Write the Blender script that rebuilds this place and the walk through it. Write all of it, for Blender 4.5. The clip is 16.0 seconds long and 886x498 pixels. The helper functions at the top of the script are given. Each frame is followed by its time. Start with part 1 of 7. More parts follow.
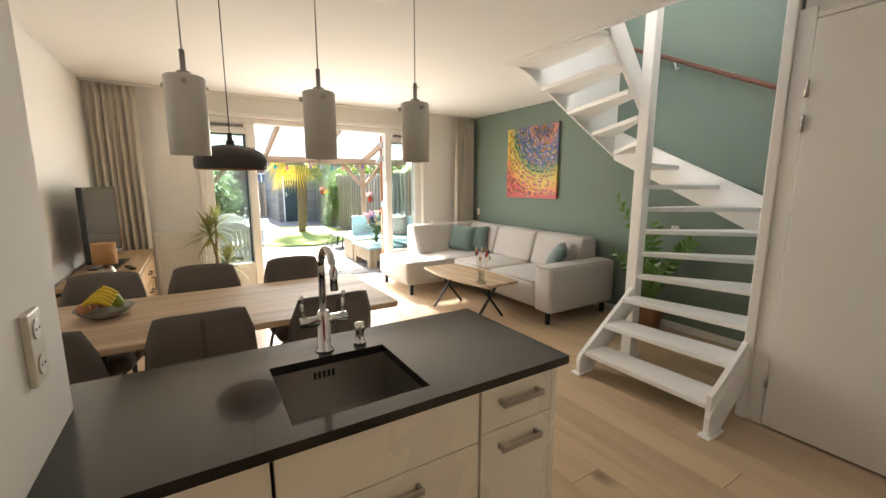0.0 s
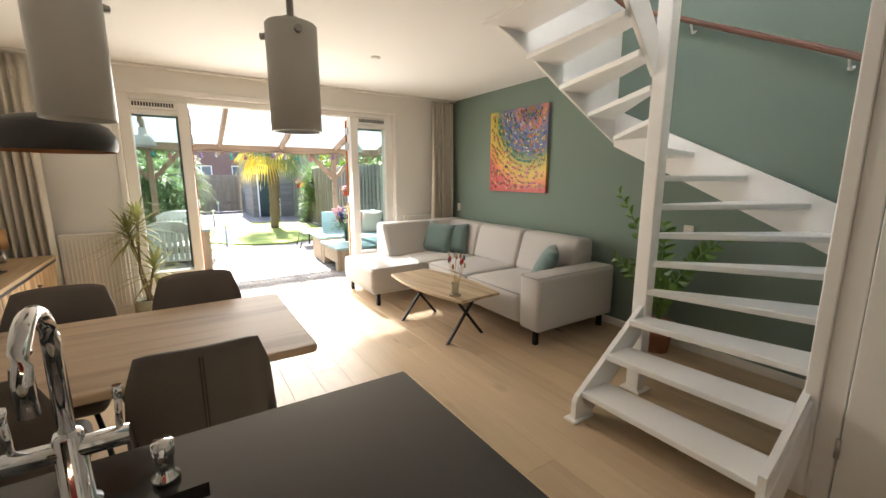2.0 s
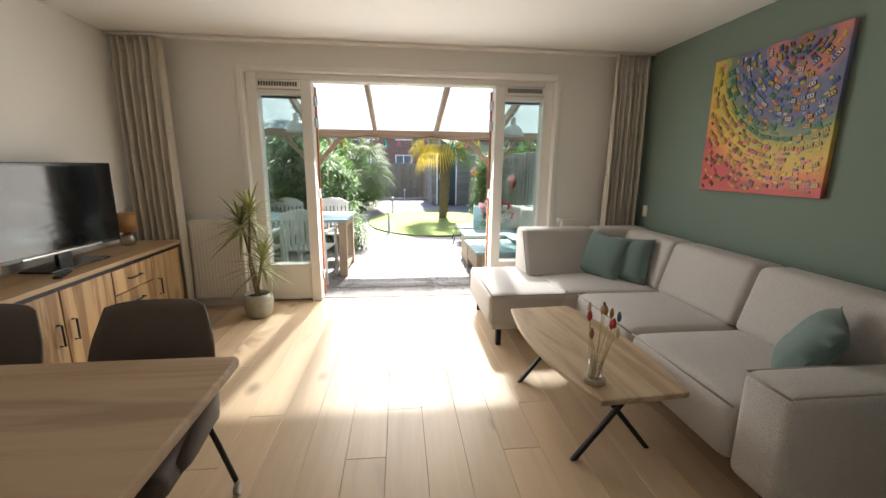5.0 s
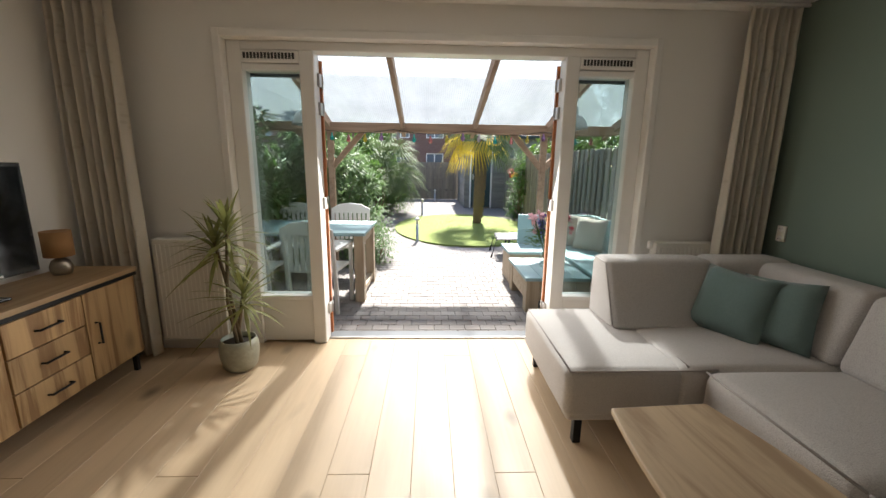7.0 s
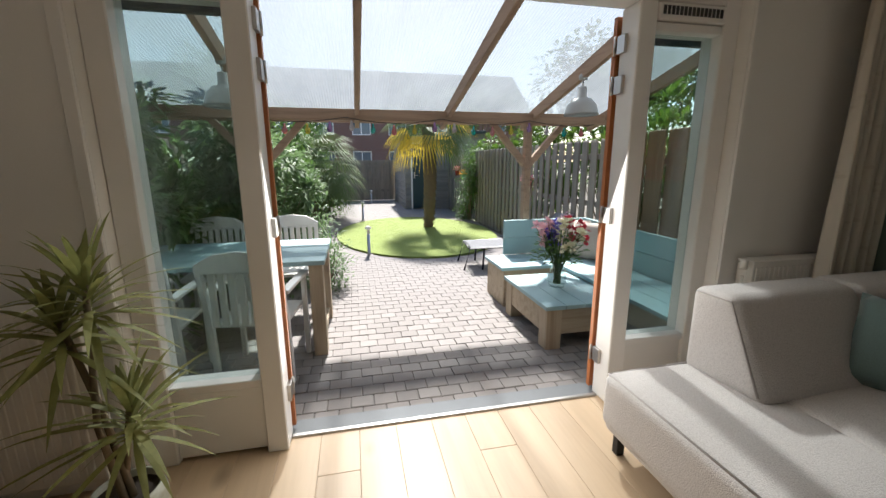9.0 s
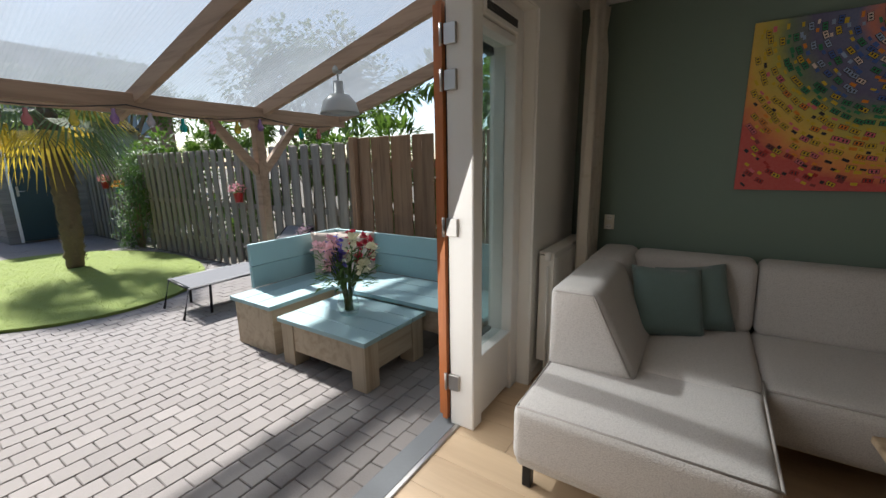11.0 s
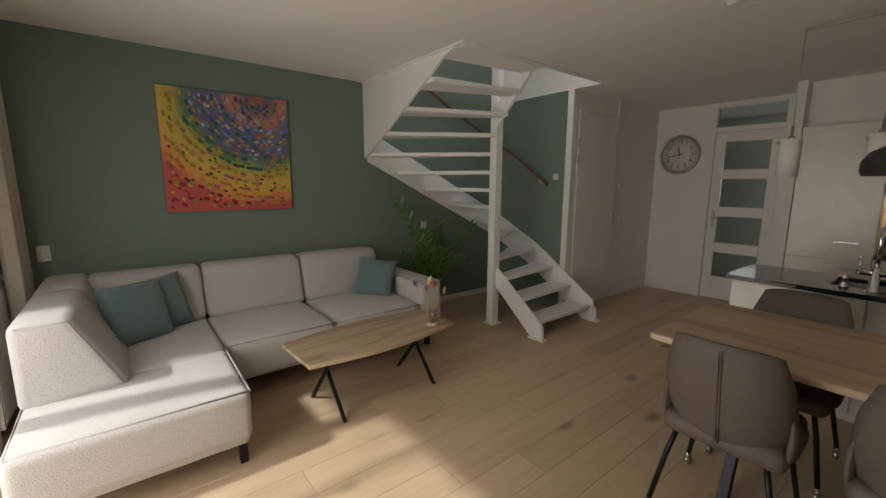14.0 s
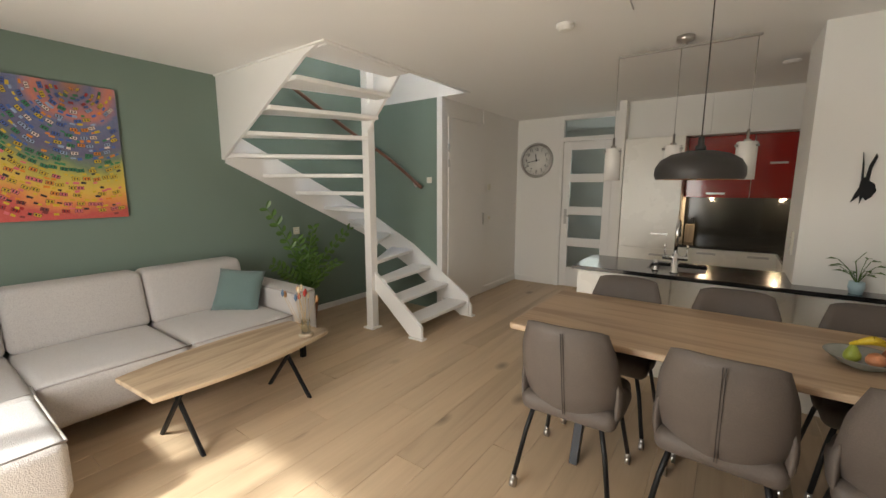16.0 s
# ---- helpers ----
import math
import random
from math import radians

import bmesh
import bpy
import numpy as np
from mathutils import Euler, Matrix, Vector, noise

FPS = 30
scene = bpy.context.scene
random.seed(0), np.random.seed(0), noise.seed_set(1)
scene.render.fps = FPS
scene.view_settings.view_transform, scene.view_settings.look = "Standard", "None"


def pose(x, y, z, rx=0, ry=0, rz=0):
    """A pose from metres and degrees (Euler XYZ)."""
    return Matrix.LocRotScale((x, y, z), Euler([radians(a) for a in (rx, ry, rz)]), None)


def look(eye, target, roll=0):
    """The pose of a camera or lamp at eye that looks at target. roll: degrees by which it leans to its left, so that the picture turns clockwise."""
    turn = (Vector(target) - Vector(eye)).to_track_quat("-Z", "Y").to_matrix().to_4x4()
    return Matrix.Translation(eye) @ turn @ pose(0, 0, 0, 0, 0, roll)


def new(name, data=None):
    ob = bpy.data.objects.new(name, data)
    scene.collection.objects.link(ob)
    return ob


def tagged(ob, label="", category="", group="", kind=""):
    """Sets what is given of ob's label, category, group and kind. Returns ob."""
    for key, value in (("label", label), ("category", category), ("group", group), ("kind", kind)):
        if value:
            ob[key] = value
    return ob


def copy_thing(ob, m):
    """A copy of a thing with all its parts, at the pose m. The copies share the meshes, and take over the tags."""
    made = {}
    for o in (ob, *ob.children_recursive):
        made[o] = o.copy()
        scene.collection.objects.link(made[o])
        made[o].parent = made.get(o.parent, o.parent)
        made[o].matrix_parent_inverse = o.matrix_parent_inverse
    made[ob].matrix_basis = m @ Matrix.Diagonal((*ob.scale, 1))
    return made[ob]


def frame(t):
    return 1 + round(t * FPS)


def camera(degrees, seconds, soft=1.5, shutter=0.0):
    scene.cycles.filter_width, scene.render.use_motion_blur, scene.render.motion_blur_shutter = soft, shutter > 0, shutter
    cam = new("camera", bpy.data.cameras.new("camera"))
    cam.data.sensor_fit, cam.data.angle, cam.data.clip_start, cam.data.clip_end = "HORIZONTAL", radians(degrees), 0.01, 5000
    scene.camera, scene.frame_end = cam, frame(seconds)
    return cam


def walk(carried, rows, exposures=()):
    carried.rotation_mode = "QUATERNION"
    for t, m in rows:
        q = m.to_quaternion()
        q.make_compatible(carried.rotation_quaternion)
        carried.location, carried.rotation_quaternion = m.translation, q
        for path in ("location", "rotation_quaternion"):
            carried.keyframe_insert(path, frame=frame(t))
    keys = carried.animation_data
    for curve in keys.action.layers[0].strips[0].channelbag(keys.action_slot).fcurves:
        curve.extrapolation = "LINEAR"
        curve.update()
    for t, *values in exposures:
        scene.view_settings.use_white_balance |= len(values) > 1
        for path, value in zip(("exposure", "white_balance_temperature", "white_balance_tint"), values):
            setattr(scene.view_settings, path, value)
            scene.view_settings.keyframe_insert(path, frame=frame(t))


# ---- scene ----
# Camera: seconds, place, yaw (to the left from +y), pitch, roll
PATH = [
    (0.0, 0.000, 0.000, 1.449, -31.40, -9.26, 0.07),
    (0.5, 0.079, 0.090, 1.433, -31.91, -9.40, 0.07),
    (1.0, 0.234, 0.207, 1.433, -33.22, -9.74, 0.02),
    (1.5, 0.396, 0.344, 1.424, -33.71, -9.94, -0.10),
    (2.0, 0.569, 0.527, 1.434, -32.77, -10.23, 0.00),
    (2.5, 0.800, 0.636, 1.426, -29.73, -10.69, 0.17),
    (3.0, 1.031, 0.728, 1.423, -25.53, -10.99, 0.04),
    (3.5, 1.217, 0.903, 1.424, -19.92, -11.19, 0.20),
    (4.0, 1.372, 1.110, 1.420, -13.70, -11.51, 0.46),
    (6.5, 1.586, 2.440, 1.423, -2.65, -11.84, 0.66),
    (7.0, 1.534, 2.721, 1.439, -2.00, -11.96, 0.80),
    (7.5, 1.462, 3.040, 1.427, -2.16, -11.93, 0.83),
    (8.0, 1.331, 3.318, 1.418, -3.06, -11.99, 0.66),
    (10.5, 0.859, 4.651, 1.443, -43.16, -12.26, -1.01),
    (11.0, 0.795, 4.845, 1.442, -56.84, -12.00, -0.94),
    (11.5, 0.672, 4.949, 1.448, -70.89, -12.12, -0.58),
    (12.0, 0.525, 4.943, 1.452, -80.34, -11.43, 0.09),
    (12.5, 0.376, 4.940, 1.453, -90.90, -10.29, 0.11),
    (13.0, 0.282, 4.980, 1.462, -103.75, -9.66, 0.05),
    (13.5, 0.180, 5.004, 1.484, -118.17, -9.67, 0.24),
    (14.0, 0.117, 4.971, 1.486, -128.37, -9.23, 0.30),
    (14.5, 0.068, 4.912, 1.492, -135.48, -8.95, 0.36),
    (15.0, 0.052, 4.892, 1.492, -140.48, -8.77, 0.31),
    (15.5, 0.047, 4.886, 1.490, -142.90, -8.65, 0.15),
    (16.0, 0.048, 4.896, 1.487, -144.52, -8.74, 0.09),]


def gaze(x, y, z, yaw, pitch, roll):
    a, b = radians(yaw), radians(pitch)
    ahead = Vector((-math.sin(a) * math.cos(b), math.cos(a) * math.cos(b), math.sin(b)))
    return look((x, y, z), Vector((x, y, z)) + ahead, roll)


cam = camera(95.5, 16.0, soft=1.5)
EXPOSURES = [(0.0, 3.6, 6750, 10), (3.0, 3.2, 6600, 10), (4.0, 3.0, 6500, 10), (6.5, 2.2, 6500, 10), (8.0, 1.8, 6450, 10), (10.5, 1.25, 6250, 10), (12.5, 1.0, 6350, 10), (13.2, 1.2, 6500, 10), (14.0, 1.95, 6550, 10), (15.0, 2.6, 6550, 10), (16.0, 3.05, 6550, 10)]
walk(cam, [(r[0], gaze(*r[1:])) for r in PATH], EXPOSURES)

# World and sun
world = bpy.data.worlds.new("world")
scene.world = world
world.use_nodes = True
wn = world.node_tree.nodes
sky = wn.new("ShaderNodeTexSky")
sky.sky_type, sky.sun_disc = "NISHITA", False
sky.sun_elevation, sky.sun_rotation = radians(45), radians(7)
sky.dust_density, sky.air_density = 1.2, 1.0
world.node_tree.links.new(sky.outputs[0], wn["Background"].inputs[0])
wn["Background"].inputs[1].default_value = 0.10
sun = new("sun", bpy.data.lights.new("sun", "SUN"))
sun.data.energy, sun.data.angle, sun.data.color = 4.7, radians(2.2), (1.0, 0.97, 0.92)
sun.matrix_world = look((0, 0, 0), (-0.085, -0.70, -0.71))

# added sky-light fill lamps: garden opening, landing's unseen roof opening, hall's front window
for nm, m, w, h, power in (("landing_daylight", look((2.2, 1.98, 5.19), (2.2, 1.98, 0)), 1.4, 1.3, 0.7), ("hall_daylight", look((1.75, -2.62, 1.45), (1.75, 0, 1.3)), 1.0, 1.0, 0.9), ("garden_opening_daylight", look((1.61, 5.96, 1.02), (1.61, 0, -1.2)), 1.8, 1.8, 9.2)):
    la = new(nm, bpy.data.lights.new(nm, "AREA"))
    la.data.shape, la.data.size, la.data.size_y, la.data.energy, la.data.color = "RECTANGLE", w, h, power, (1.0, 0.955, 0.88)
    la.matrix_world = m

# ---------------------------------------------------------------- materials
RNG = random.Random(7)


def nodes_of(name):
    m = bpy.data.materials.new(name)
    m.use_nodes = True
    nt = m.node_tree
    return m, nt, nt.nodes["Principled BSDF"]


def coords(nt, stretch=(1, 1, 1), shuffle=False):
    tc = nt.nodes.new("ShaderNodeTexCoord")
    mp = nt.nodes.new("ShaderNodeMapping")
    mp.inputs["Scale"].default_value = stretch
    nt.links.new(tc.outputs["Object"], mp.inputs["Vector"])
    if shuffle:
        oi = nt.nodes.new("ShaderNodeObjectInfo")
        mul = nt.nodes.new("ShaderNodeVectorMath")
        mul.operation = "MULTIPLY"
        mul.inputs[1].default_value = (37.0, 53.0, 71.0)
        nt.links.new(oi.outputs["Random"], mul.inputs[0])
        nt.links.new(mul.outputs[0], mp.inputs["Location"])
    return mp.outputs[0]


def noise_tex(nt, vec, scale, detail=4.0, rough=0.55, dist=0.0):
    n = nt.nodes.new("ShaderNodeTexNoise")
    n.inputs["Scale"].default_value, n.inputs["Detail"].default_value = scale, detail
    n.inputs["Roughness"].default_value, n.inputs["Distortion"].default_value = rough, dist
    nt.links.new(vec, n.inputs["Vector"])
    return n.outputs["Fac"]


def mixed(nt, fac, a, b, mode="MIX"):
    m = nt.nodes.new("ShaderNodeMix")
    m.data_type, m.blend_type = "RGBA", mode
    for sock, v in ((m.inputs[0], fac), (m.inputs[6], a), (m.inputs[7], b)):
        if isinstance(v, bpy.types.NodeSocket):
            nt.links.new(v, sock)
        elif isinstance(v, (int, float)):
            sock.default_value = v
        else:
            sock.default_value = (*v, 1)
    return m.outputs[2]


def ramp(nt, fac, stops):
    r = nt.nodes.new("ShaderNodeValToRGB")
    e = r.color_ramp.elements
    while len(e) < len(stops):
        e.new(0.5)
    for el, (p, c) in zip(e, stops):
        el.position, el.color = p, (*c, 1)
    nt.links.new(fac, r.inputs[0])
    return r.outputs[0]


def bumped(nt, bsdf, height, strength, distance=0.01):
    b = nt.nodes.new("ShaderNodeBump")
    b.inputs["Strength"].default_value, b.inputs["Distance"].default_value = strength, distance
    nt.links.new(height, b.inputs["Height"])
    nt.links.new(b.outputs[0], bsdf.inputs["Normal"])


def tone(c, k):
    return tuple(min(1.0, v * k) for v in c)


def mat(name, col, rough=0.5, metal=0.0, var=0.1, scale=2.5, fine=80.0, bump=0.1, shuffle=False, coat=0.0, trans=0.0):
    m, nt, b = nodes_of(name)
    vec = coords(nt, shuffle=shuffle)
    big, small = noise_tex(nt, vec, scale), noise_tex(nt, vec, fine, 2.0)
    c = mixed(nt, big, tone(col, 1 - var), tone(col, 1 + var))
    c = mixed(nt, small, c, tone(col, 1 - var * 0.6))
    nt.links.new(c, b.inputs["Base Color"])
    if shuffle:
        oi = nt.nodes.new("ShaderNodeObjectInfo")
        nt.links.new(mixed(nt, oi.outputs["Random"], tone(col, 1 - 1.8 * var), tone(col, 1 + 1.8 * var)), c.node.inputs[7])
    r = nt.nodes.new("ShaderNodeMapRange")
    r.inputs["To Min"].default_value, r.inputs["To Max"].default_value = max(0.02, rough - 0.08), min(1, rough + 0.08)
    nt.links.new(big, r.inputs[0])
    nt.links.new(r.outputs[0], b.inputs["Roughness"])
    b.inputs["Metallic"].default_value, b.inputs["Coat Weight"].default_value = metal, coat
    b.inputs["Transmission Weight"].default_value = trans
    if bump:
        bumped(nt, b, small, bump, 0.004)
    return m


def wood(name, light, dark, axis=1, rough=0.5, grain=9.0, bump=0.15, knots=0.0, shade=0.25, coat=0.0, spots=0.0, tight=0.0):
    """Grain along one axis; every piece takes its own part of the pattern and its own tone."""
    m, nt, b = nodes_of(name)
    st = [1.0, 1.0, 1.0]
    st[axis] = 0.07
    vec = coords(nt, st, True)
    g = noise_tex(nt, vec, grain * 2.2, 6.0, 0.6, 0.6)
    f = noise_tex(nt, vec, grain * 14, 3.0)
    c = ramp(nt, g, [(0.3 + tight, dark), (0.52, light), (0.75 - tight, tone(light, 1.12))])
    c = mixed(nt, 0.25, c, mixed(nt, f, tone(dark, 0.9), tone(light, 1.1)))
    oi = nt.nodes.new("ShaderNodeObjectInfo")
    c = mixed(nt, 1.0, c, mixed(nt, oi.outputs["Random"], (1 - shade,) * 3, (1, 1, 1)), "MULTIPLY")
    if knots:
        st2 = [1.0, 1.0, 1.0]
        st2[axis] = 0.4
        k = noise_tex(nt, coords(nt, st2, True), 3.4, 3.0, 0.5, 0.4)
        kk = ramp(nt, k, [(0.0, (1, 1, 1)), (0.68, (1, 1, 1)), (0.78, (1 - knots,) * 3)])
        c = mixed(nt, 1.0, c, kk, "MULTIPLY")
    if spots:
        st3 = [1.0, 1.0, 1.0]
        st3[axis] = 0.55
        vo = nt.nodes.new("ShaderNodeTexVoronoi")
        vo.inputs["Scale"].default_value = 2.6
        nt.links.new(coords(nt, st3, True), vo.inputs["Vector"])
        sp = ramp(nt, vo.outputs["Distance"], [(0.0, (1 - spots,) * 3), (0.045, (1 - spots * 0.8,) * 3), (0.15, (1, 1, 1))])
        c = mixed(nt, 1.0, c, sp, "MULTIPLY")
    nt.links.new(c, b.inputs["Base Color"])
    b.inputs["Roughness"].default_value, b.inputs["Coat Weight"].default_value = rough, coat
    bumped(nt, b, f, bump, 0.003)
    return m


def fabric(name, col, scale=260.0, bump=0.5, var=0.1):
    m, nt, b = nodes_of(name)
    vec = coords(nt)
    big, mid = noise_tex(nt, vec, 3.0), noise_tex(nt, vec, 45.0, 3.0)
    ck = nt.nodes.new("ShaderNodeTexVoronoi")
    ck.inputs["Scale"].default_value = scale
    nt.links.new(vec, ck.inputs["Vector"])
    c = mixed(nt, big, tone(col, 1 - var), tone(col, 1 + var))
    c = mixed(nt, mid, c, tone(col, 0.88))
    c = mixed(nt, ck.outputs["Distance"], c, tone(col, 0.68))
    nt.links.new(c, b.inputs["Base Color"])
    b.inputs["Roughness"].default_value = 0.92
    b.inputs["Sheen Weight"].default_value = 0.25
    bumped(nt, b, ck.outputs["Distance"], bump, 0.002)
    return m


def printed_cloth(name, col, ink):
    """Thin cream cloth with scattered woven marks; some daylight comes through."""
    m, nt, b = nodes_of(name)
    vec = coords(nt, (1, 0.25, 1))
    vo = nt.nodes.new("ShaderNodeTexVoronoi")
    vo.inputs["Scale"].default_value = 17.0
    nt.links.new(vec, vo.inputs["Vector"])
    spot = ramp(nt, vo.outputs["Distance"], [(0.0, (0.8, 0.8, 0.8)), (0.16, (0.75, 0.75, 0.75)), (0.24, (0, 0, 0))])
    c = mixed(nt, noise_tex(nt, coords(nt), 3.0), tone(col, 0.95), tone(col, 1.04))
    c = mixed(nt, spot, c, ink)
    c = mixed(nt, noise_tex(nt, coords(nt), 260.0, 2.0), c, tone(col, 0.86))
    nt.links.new(c, b.inputs["Base Color"])
    b.inputs["Roughness"].default_value = 0.9
    tr = nt.nodes.new("ShaderNodeBsdfTranslucent")
    nt.links.new(c, tr.inputs[0])
    mx = nt.nodes.new("ShaderNodeMixShader")
    mx.inputs[0].default_value = 0.3
    nt.links.new(b.outputs[0], mx.inputs[1])
    nt.links.new(tr.outputs[0], mx.inputs[2])
    nt.links.new(mx.outputs[0], nt.nodes["Material Output"].inputs[0])
    return m


def leafy(name, c1, c2, rough=0.6, trans=0.35):
    m, nt, b = nodes_of(name)
    n = noise_tex(nt, coords(nt), 6.0)
    n2 = noise_tex(nt, coords(nt), 40.0)
    c = mixed(nt, n2, mixed(nt, n, c1, c2), tone(c2, 1.15))
    nt.links.new(c, b.inputs["Base Color"])
    b.inputs["Roughness"].default_value = rough
    tr = nt.nodes.new("ShaderNodeBsdfTranslucent")
    nt.links.new(c, tr.inputs[0])
    mx = nt.nodes.new("ShaderNodeMixShader")
    mx.inputs[0].default_value = trans
    nt.links.new(b.outputs[0], mx.inputs[1])
    nt.links.new(tr.outputs[0], mx.inputs[2])
    nt.links.new(mx.outputs[0], nt.nodes["Material Output"].inputs[0])
    return m


def glass(name, tint=(1, 1, 1)):
    m, nt, b = nodes_of(name)
    t = nt.nodes.new("ShaderNodeBsdfTransparent")
    t.inputs[0].default_value = (*tint, 1)
    g = nt.nodes.new("ShaderNodeBsdfGlossy")
    g.inputs["Roughness"].default_value = 0.02
    lw = nt.nodes.new("ShaderNodeLayerWeight")
    lw.inputs[0].default_value = 0.5
    pw = nt.nodes.new("ShaderNodeMath")
    pw.operation, pw.inputs[1].default_value = "POWER", 4.0
    nt.links.new(lw.outputs["Facing"], pw.inputs[0])
    fr = nt.nodes.new("ShaderNodeMath")
    fr.operation, fr.inputs[1].default_value, fr.inputs[2].default_value = "MULTIPLY_ADD", 0.55, 0.05
    nt.links.new(pw.outputs[0], fr.inputs[0])
    mx = nt.nodes.new("ShaderNodeMixShader")
    nt.links.new(fr.outputs[0], mx.inputs[0])
    nt.links.new(t.outputs[0], mx.inputs[1])
    nt.links.new(g.outputs[0], mx.inputs[2])
    nt.links.new(mx.outputs[0], nt.nodes["Material Output"].inputs[0])
    return m


def glow(name, col, strength):
    m, nt, b = nodes_of(name)
    b.inputs["Base Color"].default_value = (*col, 1)
    b.inputs["Emission Color"].default_value = (*col, 1)
    b.inputs["Emission Strength"].default_value = strength
    return m


WHITE_WALL = mat("wall_paint", (0.84, 0.82, 0.785), 0.85, var=0.03, scale=1.2, fine=140, bump=0.12)
CEILING = mat("ceiling_paint", (0.86, 0.845, 0.82), 0.9, var=0.02, scale=1.0, fine=160, bump=0.15)
GREEN_WALL = mat("green_wall_paint", (0.172, 0.228, 0.19), 0.8, var=0.05, scale=1.2, fine=140, bump=0.12)
WHITE_PAINT = mat("white_gloss_paint", (0.83, 0.81, 0.78), 0.32, var=0.03, scale=4, fine=30, bump=0.03)
STAIR_PAINT = mat("stair_paint", (0.85, 0.83, 0.80), 0.42, var=0.04, scale=5, fine=40, bump=0.05)
OAK = wood("oak_floor", (0.60, 0.445, 0.29), (0.50, 0.36, 0.23), 1, 0.40, 4.0, 0.10, 0.25, 0.13, spots=0.6)
GAP = mat("floor_gap", (0.20, 0.135, 0.085), 0.8)
OAK_TOP_X = wood("oak_table_top", (0.51, 0.37, 0.245), (0.33, 0.225, 0.14), 0, 0.5, 4.0, 0.12, 0.2, 0.05, tight=0.1)
OAK_TOP_Y = wood("oak_coffee_top", (0.53, 0.405, 0.27), (0.35, 0.245, 0.155), 1, 0.5, 4.0, 0.12, 0.25, 0.05, tight=0.1)
MANGO = wood("mango_wood", (0.56, 0.37, 0.18), (0.27, 0.145, 0.06), 2, 0.5, 5.0, 0.3, 0.45, 0.3, spots=0.5, tight=0.13)
MANGO_TOP = wood("mango_wood_top", (0.48, 0.335, 0.19), (0.28, 0.165, 0.08), 1, 0.5, 5.0, 0.2, 0.3, 0.1)
BLACK_METAL = mat("black_metal", (0.022, 0.022, 0.024), 0.45, 0.6, var=0.2, bump=0.04)
GRANITE = mat("black_stone", (0.018, 0.018, 0.019), 0.16, var=0.4, scale=30, fine=300, bump=0.0, coat=0.3)
STEEL = mat("brushed_steel", (0.50, 0.48, 0.46), 0.33, 1.0, var=0.08, fine=200, bump=0.03)
CHROME = mat("chrome", (0.75, 0.75, 0.76), 0.07, 1.0, var=0.02, bump=0.0)
CREAM = mat("cream_lacquer", (0.82, 0.79, 0.72), 0.28, var=0.02, bump=0.01)
RED = mat("red_gloss", (0.30, 0.014, 0.012), 0.14, var=0.05, bump=0.0, coat=0.5)
SPLASH = mat("black_splash_panel", (0.012, 0.013, 0.013), 0.12, var=0.2, bump=0.0)
SOFA = fabric("light_grey_weave", (0.60, 0.565, 0.54), 190, 0.9)
PIPING = mat("sofa_piping", (0.36, 0.33, 0.31), 0.9, bump=0.2)
CUSHION = fabric("sage_cushion", (0.16, 0.235, 0.225), 320, 0.4, 0.12)
LEATHER = mat("brown_grey_leather", (0.125, 0.102, 0.088), 0.62, var=0.35, scale=9, fine=160, bump=0.25)
SEAM = mat("leather_seam", (0.04, 0.032, 0.028), 0.8)
LAMP_WHITE = mat("frosted_white_glass", (0.78, 0.76, 0.72), 0.3, var=0.02, bump=0.0, trans=0.15)
LAMP_BLACK = mat("matt_black_lamp", (0.028, 0.025, 0.023), 0.5, var=0.15, bump=0.03)
LAMP_INNER = mat("copper_lamp_inner", (0.45, 0.24, 0.13), 0.4, 0.5)
CURTAIN = printed_cloth("cream_curtain", (0.78, 0.725, 0.63), (0.60, 0.535, 0.43))
TV_BLACK = mat("television_black", (0.010, 0.010, 0.011), 0.25, var=0.1, bump=0.0)
SCREEN = mat("television_screen", (0.006, 0.006, 0.008), 0.08, var=0.05, bump=0.0)
RAD = mat("radiator_enamel", (0.78, 0.75, 0.70), 0.35, var=0.02, bump=0.02)
DARK_WOOD = wood("dark_handrail_wood", (0.16, 0.06, 0.03), (0.09, 0.035, 0.018), 1, 0.3, 6, 0.05, 0, 0.05)
ORANGE_WOOD = wood("hardwood_edge", (0.50, 0.17, 0.05), (0.36, 0.11, 0.035), 2, 0.5, 8, 0.1, 0, 0.05)
DARK_FRAME = mat("dark_outer_paint", (0.03, 0.045, 0.05), 0.4, bump=0.03)
GLASS = glass("window_glass", (0.87, 0.915, 0.905))
DOOR_GLASS = glass("door_glass", (0.80, 0.86, 0.86))
STONE_SILL = mat("grey_stone_threshold", (0.16, 0.17, 0.18), 0.55, var=0.2)
PLASTIC = mat("ivory_plastic", (0.72, 0.68, 0.58), 0.4, var=0.02, bump=0.0)
PAPER_SHADE = mat("ochre_lampshade", (0.40, 0.215, 0.09), 0.85, var=0.08, fine=200, bump=0.2)
POT_GLAZE = mat("mottled_glazed_pot", (0.42, 0.42, 0.33), 0.35, var=0.55, scale=22, fine=90, bump=0.15)
TERRACOTTA = mat("terracotta", (0.30, 0.13, 0.07), 0.8, var=0.15)
SOIL = mat("potting_soil", (0.035, 0.024, 0.016), 0.95, var=0.4, bump=0.6)
BARK = mat("plant_stem", (0.20, 0.15, 0.09), 0.85, var=0.3, scale=14, bump=0.4)
PALM_BARK = mat("palm_bark", (0.17, 0.125, 0.085), 0.95, var=0.45, scale=16, fine=60, bump=1.0)
DRACAENA = leafy("dracaena_leaf", (0.11, 0.135, 0.035), (0.25, 0.25, 0.085))
